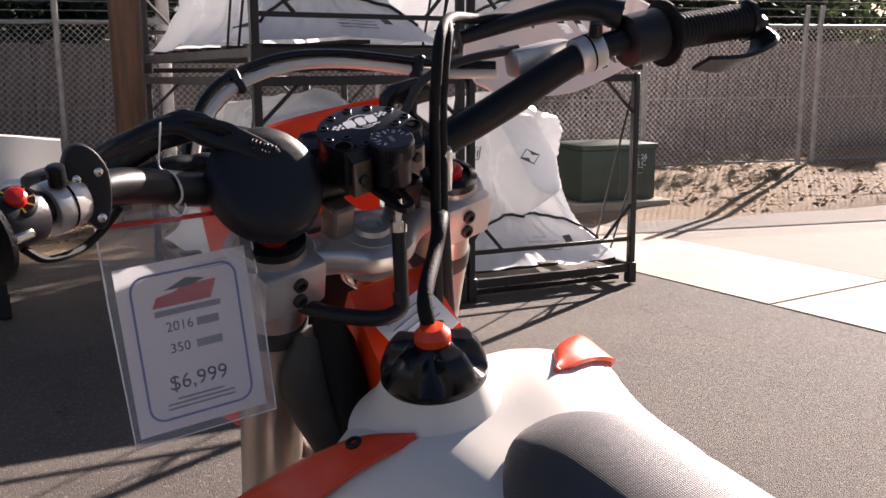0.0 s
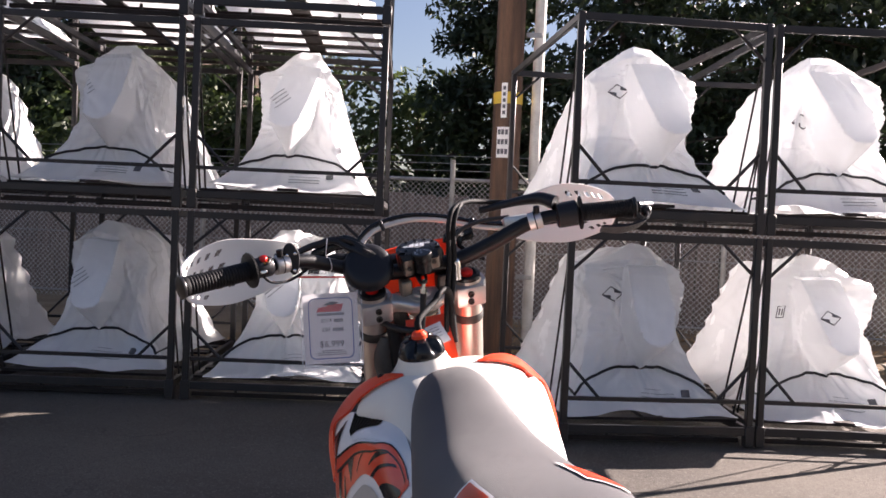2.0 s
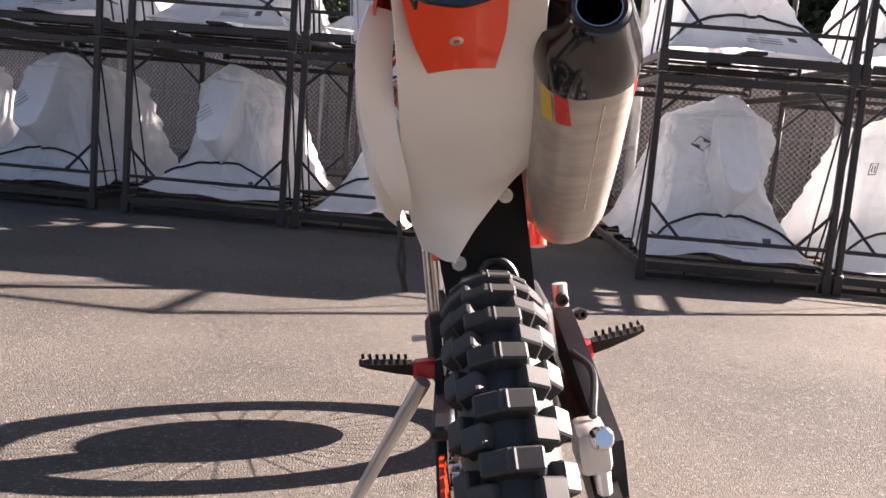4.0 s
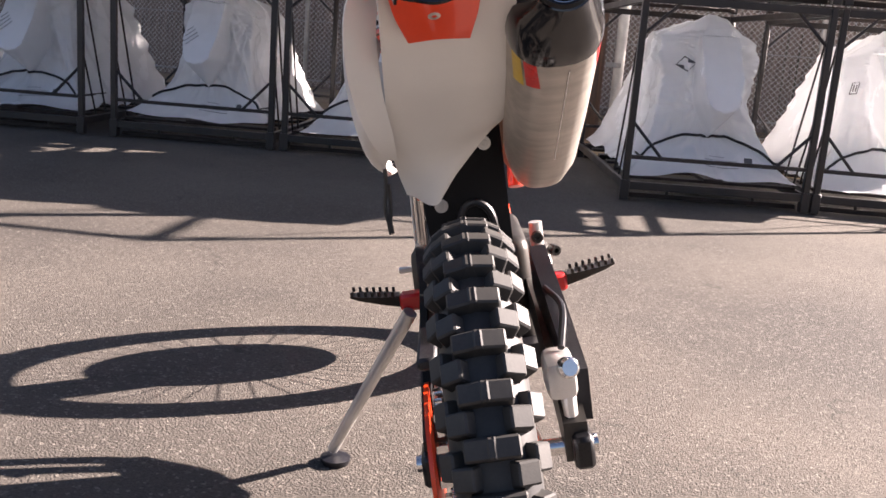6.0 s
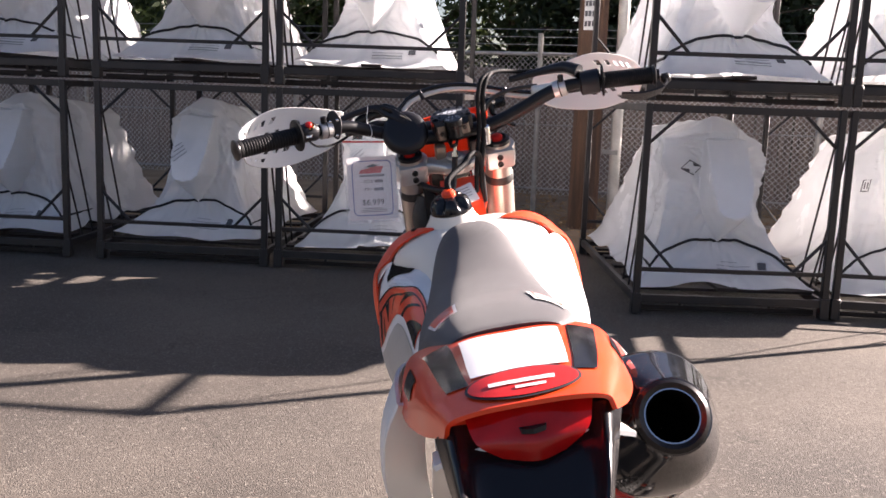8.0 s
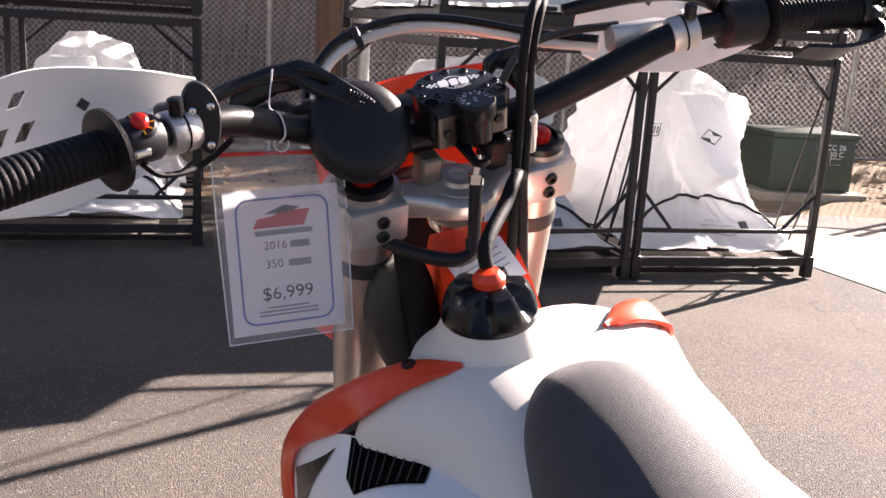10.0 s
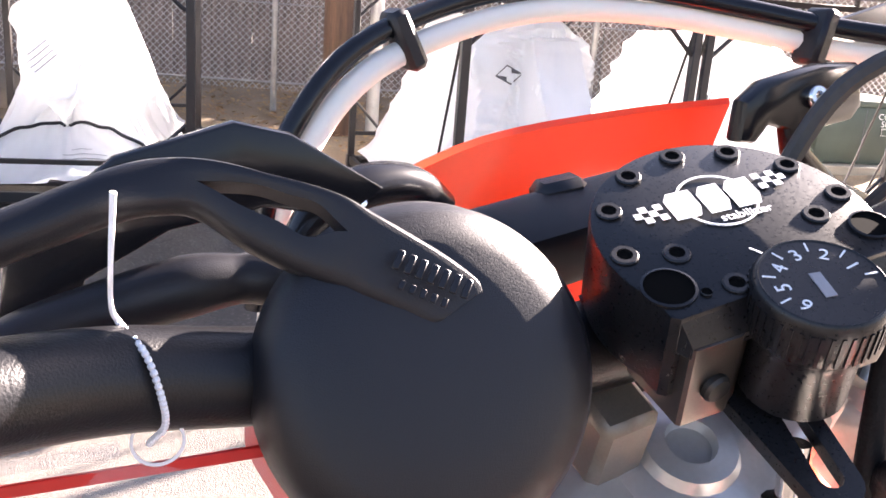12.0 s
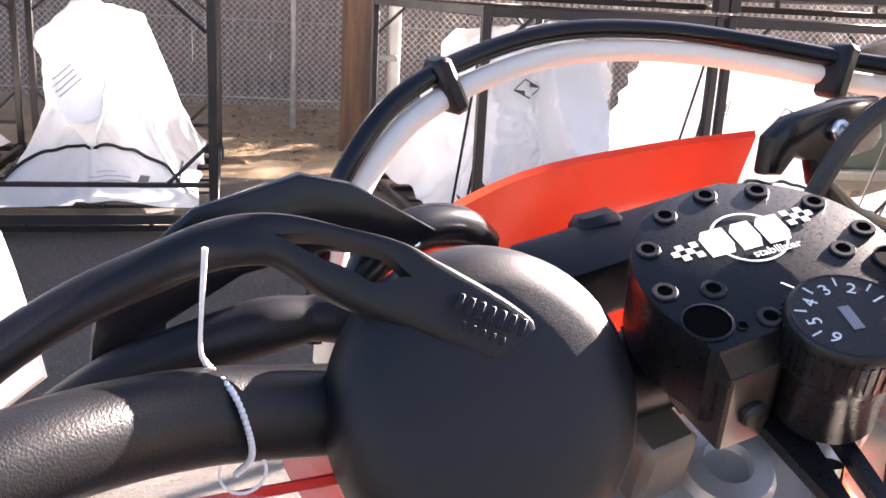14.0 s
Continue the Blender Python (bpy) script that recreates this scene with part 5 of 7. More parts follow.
shroud = [[(-0.200, 0.962, 0.992), (-0.178, 0.91, 1.010), (-0.158, 0.872, 1.021), (-0.120, 0.812, 1.014), (-0.089, 0.72, 1.013), (-0.084, 0.62, 0.990), (-0.092, 0.54, 0.962)],
          [(-0.209, 0.960, 0.930), (-0.194, 0.89, 0.955), (-0.180, 0.840, 0.974), (-0.156, 0.762, 0.996), (-0.124, 0.695, 0.999), (-0.105, 0.63, 0.980), (-0.104, 0.55, 0.948)],
          [(-0.220, 0.955, 0.845), (-0.204, 0.885, 0.868), (-0.187, 0.835, 0.896), (-0.166, 0.770, 0.930), (-0.149, 0.715, 0.945), (-0.135, 0.645, 0.946), (-0.122, 0.56, 0.915)],
          [(-0.218, 0.950, 0.790), (-0.206, 0.890, 0.795), (-0.192, 0.830, 0.808), (-0.176, 0.765, 0.828), (-0.160, 0.700, 0.840), (-0.147, 0.630, 0.850), (-0.134, 0.56, 0.855)],
          [(-0.204, 0.940, 0.740), (-0.196, 0.880, 0.738), (-0.182, 0.820, 0.746), (-0.166, 0.750, 0.766), (-0.152, 0.690, 0.785), (-0.140, 0.620, 0.800), (-0.128, 0.55, 0.815)]]
# slanting shapes of the graphic: upper and lower ends along the panel, and how far they reach down
STRIPES = [(0.12, 0.20, 0.08, 0.13, 0, 1), (0.245, 0.265, 0.20, 0.245, 0.3, 1), (0.34, 0.44, 0.355, 0.365, 0, 0.8), (0.535, 0.55, 0.45, 0.46, 0, 0.75),
           (0.66, 0.74, 0.615, 0.625, 0, 0.6), (0.82, 0.845, 0.655, 0.70, 0.1, 1), (0.935, 0.95, 0.80, 0.95, 0.3, 1)]


def step(tab, u):
    for (a, p), (b, q) in zip(tab, tab[1:]):
        if u <= b:
            return p + (q - p) * (u - a) / (b - a)
    return tab[-1][1]


def band(u):
    return step([(0, 0.27), (0.3, 0.27), (0.62, 0.255), (0.72, 0.19), (1, 0.12)], u)


def low(u):
    return step([(0, 0.56), (0.12, 0.53), (0.3, 0.49), (0.55, 0.48), (0.72, 0.50), (1, 0.55)], u)


def louvre_low(u):
    return step([(0.335, 0.15), (0.37, 0.20), (0.535, 0.075)], u)


def between(u0, u1, va, vb):
    return lambda s, w: (u0 + (u1 - u0) * s, va(u0 + (u1 - u0) * s) + (vb(u0 + (u1 - u0) * s) - va(u0 + (u1 - u0) * s)) * w)


def slanted(ua0, ua1, ub0, ub1, w0, w1):
    def edge(s, w):
        u = (ua0 + (ua1 - ua0) * s) * (1 - w) + (ub0 + (ub1 - ub0) * s) * w
        v0, v1 = band(u) + 0.09, low(u)
        return u, v0 + (v1 - v0) * (w0 + (w1 - w0) * w)
    return edge


def shroud_graphics(sh, rows):
    sf = surf(rows)
    decal(sf, between(0.02, 0.955, lambda u: band(u) + 0.004, low), 0.0006, ORANGE, "graphic_field", sh, "orange graphic field", 60, 16)
    for d0, d1 in ((0.0, 0.016), (0.070, 0.088)):
        decal(sf, between(0.08, 0.93, lambda u: band(u) + d0, lambda u: band(u) + d1), 0.0012, GLOSS_BLACK, "graphic_line", sh, "", 60, 2)
    for st in STRIPES:
        decal(sf, slanted(*st), 0.0012, GLOSS_BLACK, "graphic_stripe", sh, "", 6, 14)
    decal(sf, lambda s, w: (0.03 + (0.235 - 0.15 * w) * s, 0.05 + 0.08 * (1 - s) + 0.24 * w * (1 - 0.45 * s)), 0.0008, GLOSS_BLACK, "front_patch", sh, "glossy black patch", 8, 12)
    decal(sf, between(0.03, 0.955, lambda u: low(u) + 0.05, lambda u: 0.985), 0.0004, SHGREY, "lower_field", sh, "plain grey lower field", 50, 18)
    # flat black sheet on the panel; the opening's inner shade is its colour
    lv = decal(sf, between(0.335, 0.535, lambda u: 0.006, louvre_low), 0.0008, SOOT_AND_SHADE, "louvre_shade", sh, "black sheet painted as the shade in a slotted air opening", 30, 6)
    for k in range(9):
        u = 0.350 + k * 0.021
        decal(sf, lambda s, w: (u + 0.004 * s, 0.012 + (louvre_low(u) - 0.018) * w), 0.0022, DARKMETAL, "louvre", sh, "", 1, 6)
    for k in range(22):
        u = 0.42 + k * 0.010
        decal(sf, lambda s, w: (u + 0.0025 * s, band(u) - 0.028 + 0.014 * w), 0.0008, PALE_INK, "fine_print", sh, "", 1, 1)


SHGREY = mat("grey_panel_plastic", (0.45, 0.44, 0.42), 0.45, 0, 0.05)
# the other side hugs the tank more closely below its upper edge
TUCK = [(0, 0, 0, 0, 0, 0, 0), (0.004, 0.016, 0.030, 0.034, 0.014, 0.002, 0), (0.004, 0.016, 0.032, 0.038, 0.030, 0.020, 0.012), (0.004, 0.016, 0.030, 0.036, 0.030, 0.022, 0.014), (0.004, 0.012, 0.024, 0.030, 0.026, 0.020, 0.012)]
right_shroud = [[(x - 0.5 * d, y, z) for (x, y, z), d in zip(row, tuck)] for row, tuck in zip(mirror_rows(shroud), TUCK)]
for rows in (shroud, right_shroud):
    sh = sheet(rows, 0.004, STICKER, "radiator_shroud", bike, "white shroud with orange and black slanting graphic", sub=8)
    shroud_graphics(sh, rows)
for s in (-1, 1):
    rad = part("radiator", box((0.085, 0.03, 0.24), (s * 0.125, 0.955, 0.87), 0.006, rot=Euler((0, 0, radians(-s * 14))).to_matrix()), DARKMETAL, bike, "black radiator behind a slotted guard")
    wing = [[(s * x, y, z) for x, y, z in row] for row in (
        [(0.066, 0.822, 1.078), (0.092, 0.824, 1.077), (0.120, 0.836, 1.066), (0.148, 0.852, 1.048), (0.168, 0.882, 1.024), (0.198, 0.930, 0.996), (0.208, 0.955, 0.957), (0.211, 0.958, 0.900)],
        [(0.067, 0.824, 1.082), (0.094, 0.852, 1.082), (0.124, 0.870, 1.075), (0.152, 0.900, 1.056), (0.181, 0.946, 1.024), (0.207, 0.968, 0.986), (0.218, 0.972, 0.940), (0.220, 0.970, 0.880)],
        [(0.068, 0.832, 1.072), (0.094, 0.872, 1.064), (0.122, 0.894, 1.054), (0.148, 0.924, 1.034), (0.172, 0.962, 1.002), (0.196, 0.982, 0.966), (0.207, 0.984, 0.920), (0.208, 0.980, 0.870)])]
    w = sheet(wing, 0.004, ORANGE, "shroud_wing", bike, "orange upper shroud wing", sub=6)
    if s < 0:
        screw((s * 0.1035, 0.851, 1.0795), (s * 0.15, -0.1, 1), 0.0065, w, BLACK_P)

# ---- steering head ----
head = part("frame_head", loft([[(-0.042, 1.0, 1.10), (0.042, 1.0, 1.10), (0.038, 0.955, 1.155), (-0.038, 0.955, 1.155)], [(-0.042, 0.975, 1.05), (0.042, 0.975, 1.05), (0.042, 0.915, 1.10), (-0.042, 0.915, 1.10)],
                                [(-0.045, 0.94, 0.96), (0.045, 0.94, 0.96), (0.045, 0.87, 1.02), (-0.045, 0.87, 1.02)]]), ORANGE, bike, "orange painted frame head")
stm = frame_of((0.000, 0.917, 1.121), (1, 0.15, 0.25), (0, -0.78, 0.62))
part("warning_label", plate([(-0.030, -0.022), (0.030, -0.022), (0.030, 0.022), (-0.030, 0.022)], 0.0012, stm), STICKER, head, "white sticker with unreadable lines", False)
for k in range(4):
    part("label_line", box((0.044, 0.0009, 0.0006), (0, 0, 0)), PALE_INK, head, at=stm @ Matrix.Translation((0, 0.014 - k * 0.0065, 0.0016)))

FT = [Vector((s * 0.092, -0.006, 1.215)) for s in (-1, 1)]
for s, ft in zip((-1, 1), FT):
    def fp(t, dx=0.0):
        return STEER @ (ft + DOWN * t + Vector((dx, 0, 0)))
    m = frame_of(fp(0), SV((1, 0, 0)), SV(-DOWN))
    fk = part("fork_leg", lathe([(0.0275, -0.53), (0.0290, -0.52), (0.0290, -0.075), (0.0275, -0.07), (0.0275, -0.005), (0.0265, -0.001)], 30, m=m), FORK, bike, "bare metal fork outer tube")
    part("fork_seal", lathe([(0.0285, -0.56), (0.033, -0.555), (0.033, -0.53), (0.0292, -0.525)], 26, m=m), ALU, fk)
    part("fork_slider", lathe([(0.023, -0.97), (0.0235, -0.54), (0.022, -0.53)], 20, m=m), BRIGHT, fk)
    sheet([[STEER @ (ft + DOWN * 0.60 + Vector((dx, dy, 0))) for dx, dy in ((-0.03, 0.02), (0, 0.042), (0.03, 0.02))], [STEER @ (ft + DOWN * 0.94 + Vector((dx, dy, 0))) for dx, dy in ((-0.03, 0.02), (0, 0.042), (0.03, 0.02))]], 0.003, WHITE_P, "leg_guard", fk, sub=4)
    part("fork_guard", lathe([(0.03, -1.0), (0.034, -0.98), (0.034, -0.94), (0.026, -0.92)], 18, m=m), ALU, fk, "axle clamp")
    part("fork_cap", lathe([(0.0262, -0.002), (0.0262, 0.006), (0.021, 0.008), (0.0195, 0.008), (0.0195, 0.004), (0.012, 0.004)], 24, m=m), ANOD, fk)
    part("adjuster", lathe([(0.012, 0.003), (0.012, 0.012), (0.009, 0.014), (0.001, 0.014)], 16, m=m), RED, fk, "red adjuster knob")
    part("rubber_band", lathe([(0.0292, -0.092), (0.0302, -0.090), (0.0302, -0.076), (0.0292, -0.074)], 26, m=m), RUBBER, fk)

# upper clamp
cm = STEER @ frame_of((0, 0.0105, 1.1925), (1, 0, 0), -DOWN)
clamp = part("upper_clamp", lathe([(0.030, -0.020), (0.038, -0.018), (0.038, 0.016), (0.036, 0.020), (0.030, 0.020)], 28, m=cm @ Matrix.Translation((-0.092, 0.0, 0)), cap=False), ALU, bike, "cast aluminium upper fork clamp")
part("clamp_right", lathe([(0.030, -0.020), (0.038, -0.018), (0.038, 0.016), (0.036, 0.020), (0.030, 0.020)], 28, m=cm @ Matrix.Translation((0.092, 0.0, 0)), cap=False), ALU, clamp)
def bridge_ring(x, y, w, h):
    pts = []
    for k in range(16):
        a = 2 * math.pi * k / 16
        pts.append(cm @ Vector((x, y + w * math.copysign(abs(math.cos(a)) ** 0.6, math.cos(a)), h * math.copysign(abs(math.sin(a)) ** 0.6, math.sin(a)))))
    return pts


cols = [smooth_path(c, 5) for c in zip(*[bridge_ring(*r) for r in ((-0.080, 0.0, 0.028, 0.018), (-0.062, -0.004, 0.019, 0.015), (-0.042, -0.010, 0.021, 0.013), (-0.022, -0.015, 0.031, 0.013), (0.0, -0.017, 0.035, 0.013),
                                                                  (0.022, -0.015, 0.031, 0.013), (0.042, -0.010, 0.021, 0.013), (0.062, -0.004, 0.019, 0.015), (0.080, 0.0, 0.028, 0.018))])]
part("bridge", loft([list(r) for r in zip(*cols)]), ALU, clamp)
part("stem_nut", lathe([(0.027, 0.008), (0.027, 0.013), (0.018, 0.015), (0.016, 0.019), (0.009, 0.020), (0.008, 0.016), (0.001, 0.016)], 24, m=cm @ Matrix.Translation((0, -0.014, 0))), ALU, clamp, "bright steering stem nut")
part("dust_ring", lathe([(0.028, -0.022), (0.030, -0.018), (0.030, -0.010), (0.026, -0.008)], 24, m=cm @ Matrix.Translation((0, -0.014, -0.012))), BRIGHT, clamp)
for s in (-1, 1):
    part("clamp_lug", box((0.058, 0.030, 0.042), (0, 0, 0), 0.005, seg=2), ALU, clamp, at=cm @ Matrix.Translation((s * 0.091, -0.025, 0)))
    for z in (-0.008, 0.008):
        part("pinch_bolt", lathe([(0.0062, 0), (0.0062, 0.003), (0.0052, 0.004), (0.0034, 0.004), (0.003, 0.001), (0.0005, 0.001)], 14, m=cm @ Matrix.Translation((s * 0.089, -0.040, z)) @ pose(0, 0, 0, 90, 0, 0)), DARKMETAL, clamp)
lm = STEER @ frame_of((0, 0.118, 0.985), (1, 0, 0), -DOWN)
lower = part("lower_clamp", box((0.13, 0.060, 0.030), (0, -0.004, 0), 0.012, seg=3), ALU, bike, "cast lower fork clamp", at=lm)
for s in (-1, 1):
    part("clamp_ring", lathe([(0.030, -0.020), (0.0365, -0.018), (0.0370, 0.014), (0.0355, 0.019), (0.030, 0.020)], 30, m=lm @ Matrix.Translation((s * 0.092, 0.0, 0)), cap=False), ALU, lower)

# black ribbed boot beside the stem
boot = [(-0.066, 0.952, 1.150), (-0.060, 0.955, 1.115), (-0.058, 0.957, 1.075), (-0.054, 0.952, 1.035), (-0.046, 0.945, 0.99)]
part("cable_boot", tube(boot, [0.010, 0.017, 0.019, 0.019, 0.014], 16), GRIP, bike, "black rubber cable boot")
# black cable guide in front of the stem
part("cable_guide", tube([S(-0.082, -0.008, 1.158), S(-0.066, -0.036, 1.148), S(-0.042, -0.058, 1.140), S(-0.024, -0.063, 1.142), S(-0.0190, -0.0610, 1.155)], 0.0068, 10), BLACK_P, bike)
FOOT, KNEE = S(-0.0185, -0.0605, 1.150), S(-0.0071, -0.0594, 1.2053)
damp = part("damper_post", tube([FOOT, KNEE], 0.0060, 12, smooth=False), BLACK_P, bike)
part("damper_rod", tube([KNEE, KNEE.lerp(FOOT, -0.42)], 0.0040, 12, smooth=False), BRIGHT, damp)
part("damper_collar", tube([KNEE.lerp(FOOT, 0.05), KNEE.lerp(FOOT, -0.10)], 0.0074, 12, smooth=False), BRIGHT, damp)
sg = part("cable_boot", tube([S(-0.075, 0.0, 1.13), S(-0.085, 0.01, 1.08), S(-0.06, 0.02, 1.0), S(-0.05, 0.03, 0.93)], [0.015, 0.024, 0.024, 0.018], 12), RUBBER, bike, "black ribbed rubber boot")

# ---- steering stabiliser ----
SATIN = mat("satin_dark_aluminium", (0.17, 0.145, 0.125), 0.32, 0.85, 0.1, 40, 0.03, 1500)
gm = STEER @ frame_of((0.0011, -0.0328, 1.2851), (1, 0, 0), (-0.0711, -0.381, 1))
RO = 0.0412
outline = [(RO * math.cos(radians(a)), RO * math.sin(radians(a))) for a in range(-22, 206, 6)] + [(-0.0388, -0.0212), (-0.0370, -0.0232), (-0.0143, -0.0242), (0.010, -0.0265), (0.0311, -0.0280), (0.0400, -0.0220)]
gp = part("steering_stabiliser", plate(outline, 0.030, gm @ Matrix.Translation((0, 0, -0.030)), bevel=0.0010), ANOD, bike, "black anodised steering stabiliser with white badge and dial")
part("base_block", loft([[gm @ Vector((x, y, z)) for x, y in ((-w, y0), (w, y0), (w, y1), (-w, y1))] for z, w, y0, y1 in ((-0.042, 0.032, -0.016, 0.020), (-0.0295, 0.036, -0.018, 0.022))]), ANOD, gp)
part("rear_step", loft([[gm @ Vector(p) for p in ((-0.0368, -0.0230, -0.0012), (-0.0350, -0.0272, -0.0082), (-0.0350, -0.0272, -0.012), (-0.0368, -0.0230, -0.012))],
                        [gm @ Vector(p) for p in ((-0.0143, -0.0241, -0.0012), (-0.0150, -0.0285, -0.0088), (-0.0150, -0.0285, -0.012), (-0.0143, -0.0241, -0.012))],
                        [gm @ Vector(p) for p in ((0.0305, -0.0278, -0.0012), (0.0305, -0.0330, -0.0088), (0.0305, -0.0330, -0.012), (0.0305, -0.0278, -0.012))]]), ANOD, gp, "chamfered black step", False)
HEX = [(0.0040, 0), (0.0040, 0.0006), (0.0036, 0.0010), (0.0023, 0.0010), (0.0021, 0.0001), (0.0001, 0.0001)]
spots = [(0.0358 * math.cos(radians(a)), 0.0358 * math.sin(radians(a))) for a in (174.2, 142.4, 112.2, 82.8, 54.5, 25.4, -3.8)] + [(-0.0226, -0.0023), (-0.0162, -0.0193), (0.0228, -0.0070)]
for x, y in spots:
    part("cap_screw", lathe(HEX, 14, m=gm @ Matrix.Translation((x, y, 0))), ANOD, gp)
    # black disc inside the hex socket, coloured as the shade in it
    part("recess_shade", lathe([(0.0021, 0.0), (0.0021, 0.0005), (0.0001, 0.0005)], 6, m=gm @ Matrix.Translation((x, y, 0))), SOOT_AND_SHADE, gp)
for x, y, r in ((-0.0330, -0.0125, 0.0068), (0.0327, -0.0177, 0.0055), (-0.0255, -0.0185, 0.0014)):
    # flat black disc on the deck; the depth's darkness is only its colour
    part("hole_shade", lathe([(r, 0.0), (r, 0.0005), (0.0001, 0.0005)], 22, m=gm @ Matrix.Translation((x, y, 0.0001))), SOOT_AND_SHADE, gp)
    part("hole_rim", lathe([(r * 1.12, 0.0), (r * 1.12, 0.0007), (r, 0.0009), (r, 0.0)], 22, m=gm @ Matrix.Translation((x, y, 0.0001)), cap=False), ANOD, gp)
# badge: plain blocks with a ring and chequers
bdg = gm @ pose(0.0025, 0.0125, 0.0004, 0, 0, -9)
for x, w, hh in ((-0.0105, 0.0095, 0.0120), (-0.0005, 0.0080, 0.0125), (0.0090, 0.0090, 0.0125)):
    part("badge_shape", plate([(x - w / 2, -hh / 2), (x + w / 2 - 0.0018, -hh / 2), (x + w / 2, -hh / 6), (x + w / 2, hh / 2), (x - w / 2 + 0.0022, hh / 2), (x - w / 2, hh / 4)], 0.0003, bdg), STICKER, gp, "plain white badge block")
part("badge_ring", lathe([(0.0120, 0), (0.0120, 0.0003), (0.0113, 0.0003), (0.0113, 0)], 40, m=bdg @ Matrix.Translation((0, -0.001, 0)), cap=False), STICKER, gp)
for side_, x0, y0 in ((-1, -0.0180, -0.001), (1, 0.0165, 0.003)):
    for i in range(4):
        for j in range(3):
            if (i + j) % 2 == 0:
                part("chequer", box((0.0024, 0.0024, 0.0003), (0, 0, 0)), STICKER, gp, at=bdg @ Matrix.Translation((x0 + side_ * i * 0.0024, y0 + (j - 1) * 0.0024, 0.0002)))
words("stabilizer", 0.0046, bdg @ Matrix.Translation((0.005, -0.0090, 0.0001)), STICKER, gp, 0.0001)
dm = gm @ Matrix.Translation((-0.0002, -0.0322, 0.005))
dial = part("dial_knob", lathe([(0.0165, -0.016), (0.0178, -0.014), (0.0178, -0.003), (0.0170, -0.0006), (0.0162, 0.0), (0.0158, -0.0004), (0.0001, -0.0004)], 44, m=dm), ANOD, gp, "knurled dial with white numerals")
for k in range(44):
    a = 2 * math.pi * k / 44
    part("knurl", box((0.0008, 0.0010, 0.010), (0, 0, 0)), ANOD, dial, at=dm @ Matrix.Translation((0.0178 * math.cos(a), 0.0178 * math.sin(a), -0.0085)) @ pose(0, 0, 0, 0, 0, math.degrees(a)))
for k, d in enumerate("654321"):
    a = radians(205 - k * 40)
    words(d, 0.0060, dm @ Matrix.Translation((0.0108 * math.cos(a), 0.0108 * math.sin(a), -0.0003)) @ pose(0, 0, 0, 0, 0, math.degrees(a) - 90), STICKER, dial, 0.0001)
    a -= radians(20)
    part("dial_tick", box((0.0005, 0.0034, 0.0003), (0, 0, 0)), STICKER, dial, at=dm @ Matrix.Translation((0.0134 * math.cos(a), 0.0134 * math.sin(a), -0.0003)) @ pose(0, 0, 0, 0, 0, math.degrees(a) - 90))
part("dial_mark", box((0.009, 0.0032, 0.0003), (0, 0, 0)), PALE_INK, dial, at=dm @ Matrix.Translation((-0.001, -0.001, -0.0002)) @ pose(0, 0, 0, 0, 0, 75))
part("pointer_line", box((0.0005, 0.0052, 0.0003), (0, 0, 0)), STICKER, gp, at=gm @ Matrix.Translation((-0.0025, -0.0118, 0.0002)) @ pose(0, 0, 0, 0, 0, 25))
# satin clamp posts below the step, each with a slotted screw in its face
for (x0, x1), (y0, y1), (z0, z1), (sx, sz) in (((-0.0352, -0.0125), (-0.0278, -0.004), (-0.0385, -0.0086), (-0.0262, -0.0250)), ((0.0040, 0.0315), (-0.0385, -0.012), (-0.0300, -0.0095), (0.0190, -0.0168))):
    pts = [(x0, y1), (x0, y0 + 0.001), (x0 + 0.001, y0), (x1 - 0.008, y0 - 0.0012), (x1 - 0.003, y0 + 0.001), (x1, y0 + 0.006), (x1, y1)]
    part("clamp_post", loft([[gm @ Vector((x, y, z)) for x, y in pts] for z in (z1, z1 - 0.008, z0 + 0.002, z0)]), SATIN, gp, "satin clamp post")
    part("clamp_screw", lathe([(0.0044, 0), (0.0044, 0.0016), (0.0036, 0.0026), (0.0001, 0.0030)], 18, m=gm @ Matrix.Translation((sx, y0 - 0.0008, sz)) @ pose(0, 0, 0, 90, 0, 0)), DARKMETAL, gp)
part("dial_post", lathe([(0.0150, -0.038), (0.0150, -0.020), (0.0165, -0.016)], 24, m=dm), ANOD, gp)


def stadium(a, b, wa, wb, z, n=10):
    """Points round a bar that is 2 wa wide at a and 2 wb wide at b."""
    d = Vector((b[0] - a[0], b[1] - a[1])).normalized()
    e = Vector((-d.y, d.x))
    out = []
    for c, w, sgn in ((a, wa, -1), (b, wb, 1)):
        for k in range(n + 1):
            t = math.pi * k / n
            q = Vector(c) + sgn * (e * w * math.cos(t) + d * w * math.sin(t))
            out.append(gm @ Vector((q.x, q.y, z)))
    return out


bar_o, bar_i = ((-0.0060, -0.0210), (-0.0122, -0.0615), 0.0125, 0.0082), ((-0.0060, -0.0390), (-0.0116, -0.0605), 0.0030, 0.0034)
part("link_arm", loft([stadium(*bar_o, -0.0362), stadium(*bar_o, -0.0408), stadium(*bar_i, -0.0408), stadium(*bar_i, -0.0362), stadium(*bar_o, -0.0362)], caps=False), ANOD, gp, "slotted black link arm", False)
RAW = mat("raw_bronze_aluminium", (0.24, 0.205, 0.165), 0.4, 0.4, 0.1, 40, 0.05, 900)
part("riser_left", box((0.022, 0.022, 0.042), (0, 0, 0), 0.003), RAW, bike, "bare aluminium bar riser", at=STEER @ frame_of((-0.027, 0.000, 1.210), (1, 0, 0), -DOWN))
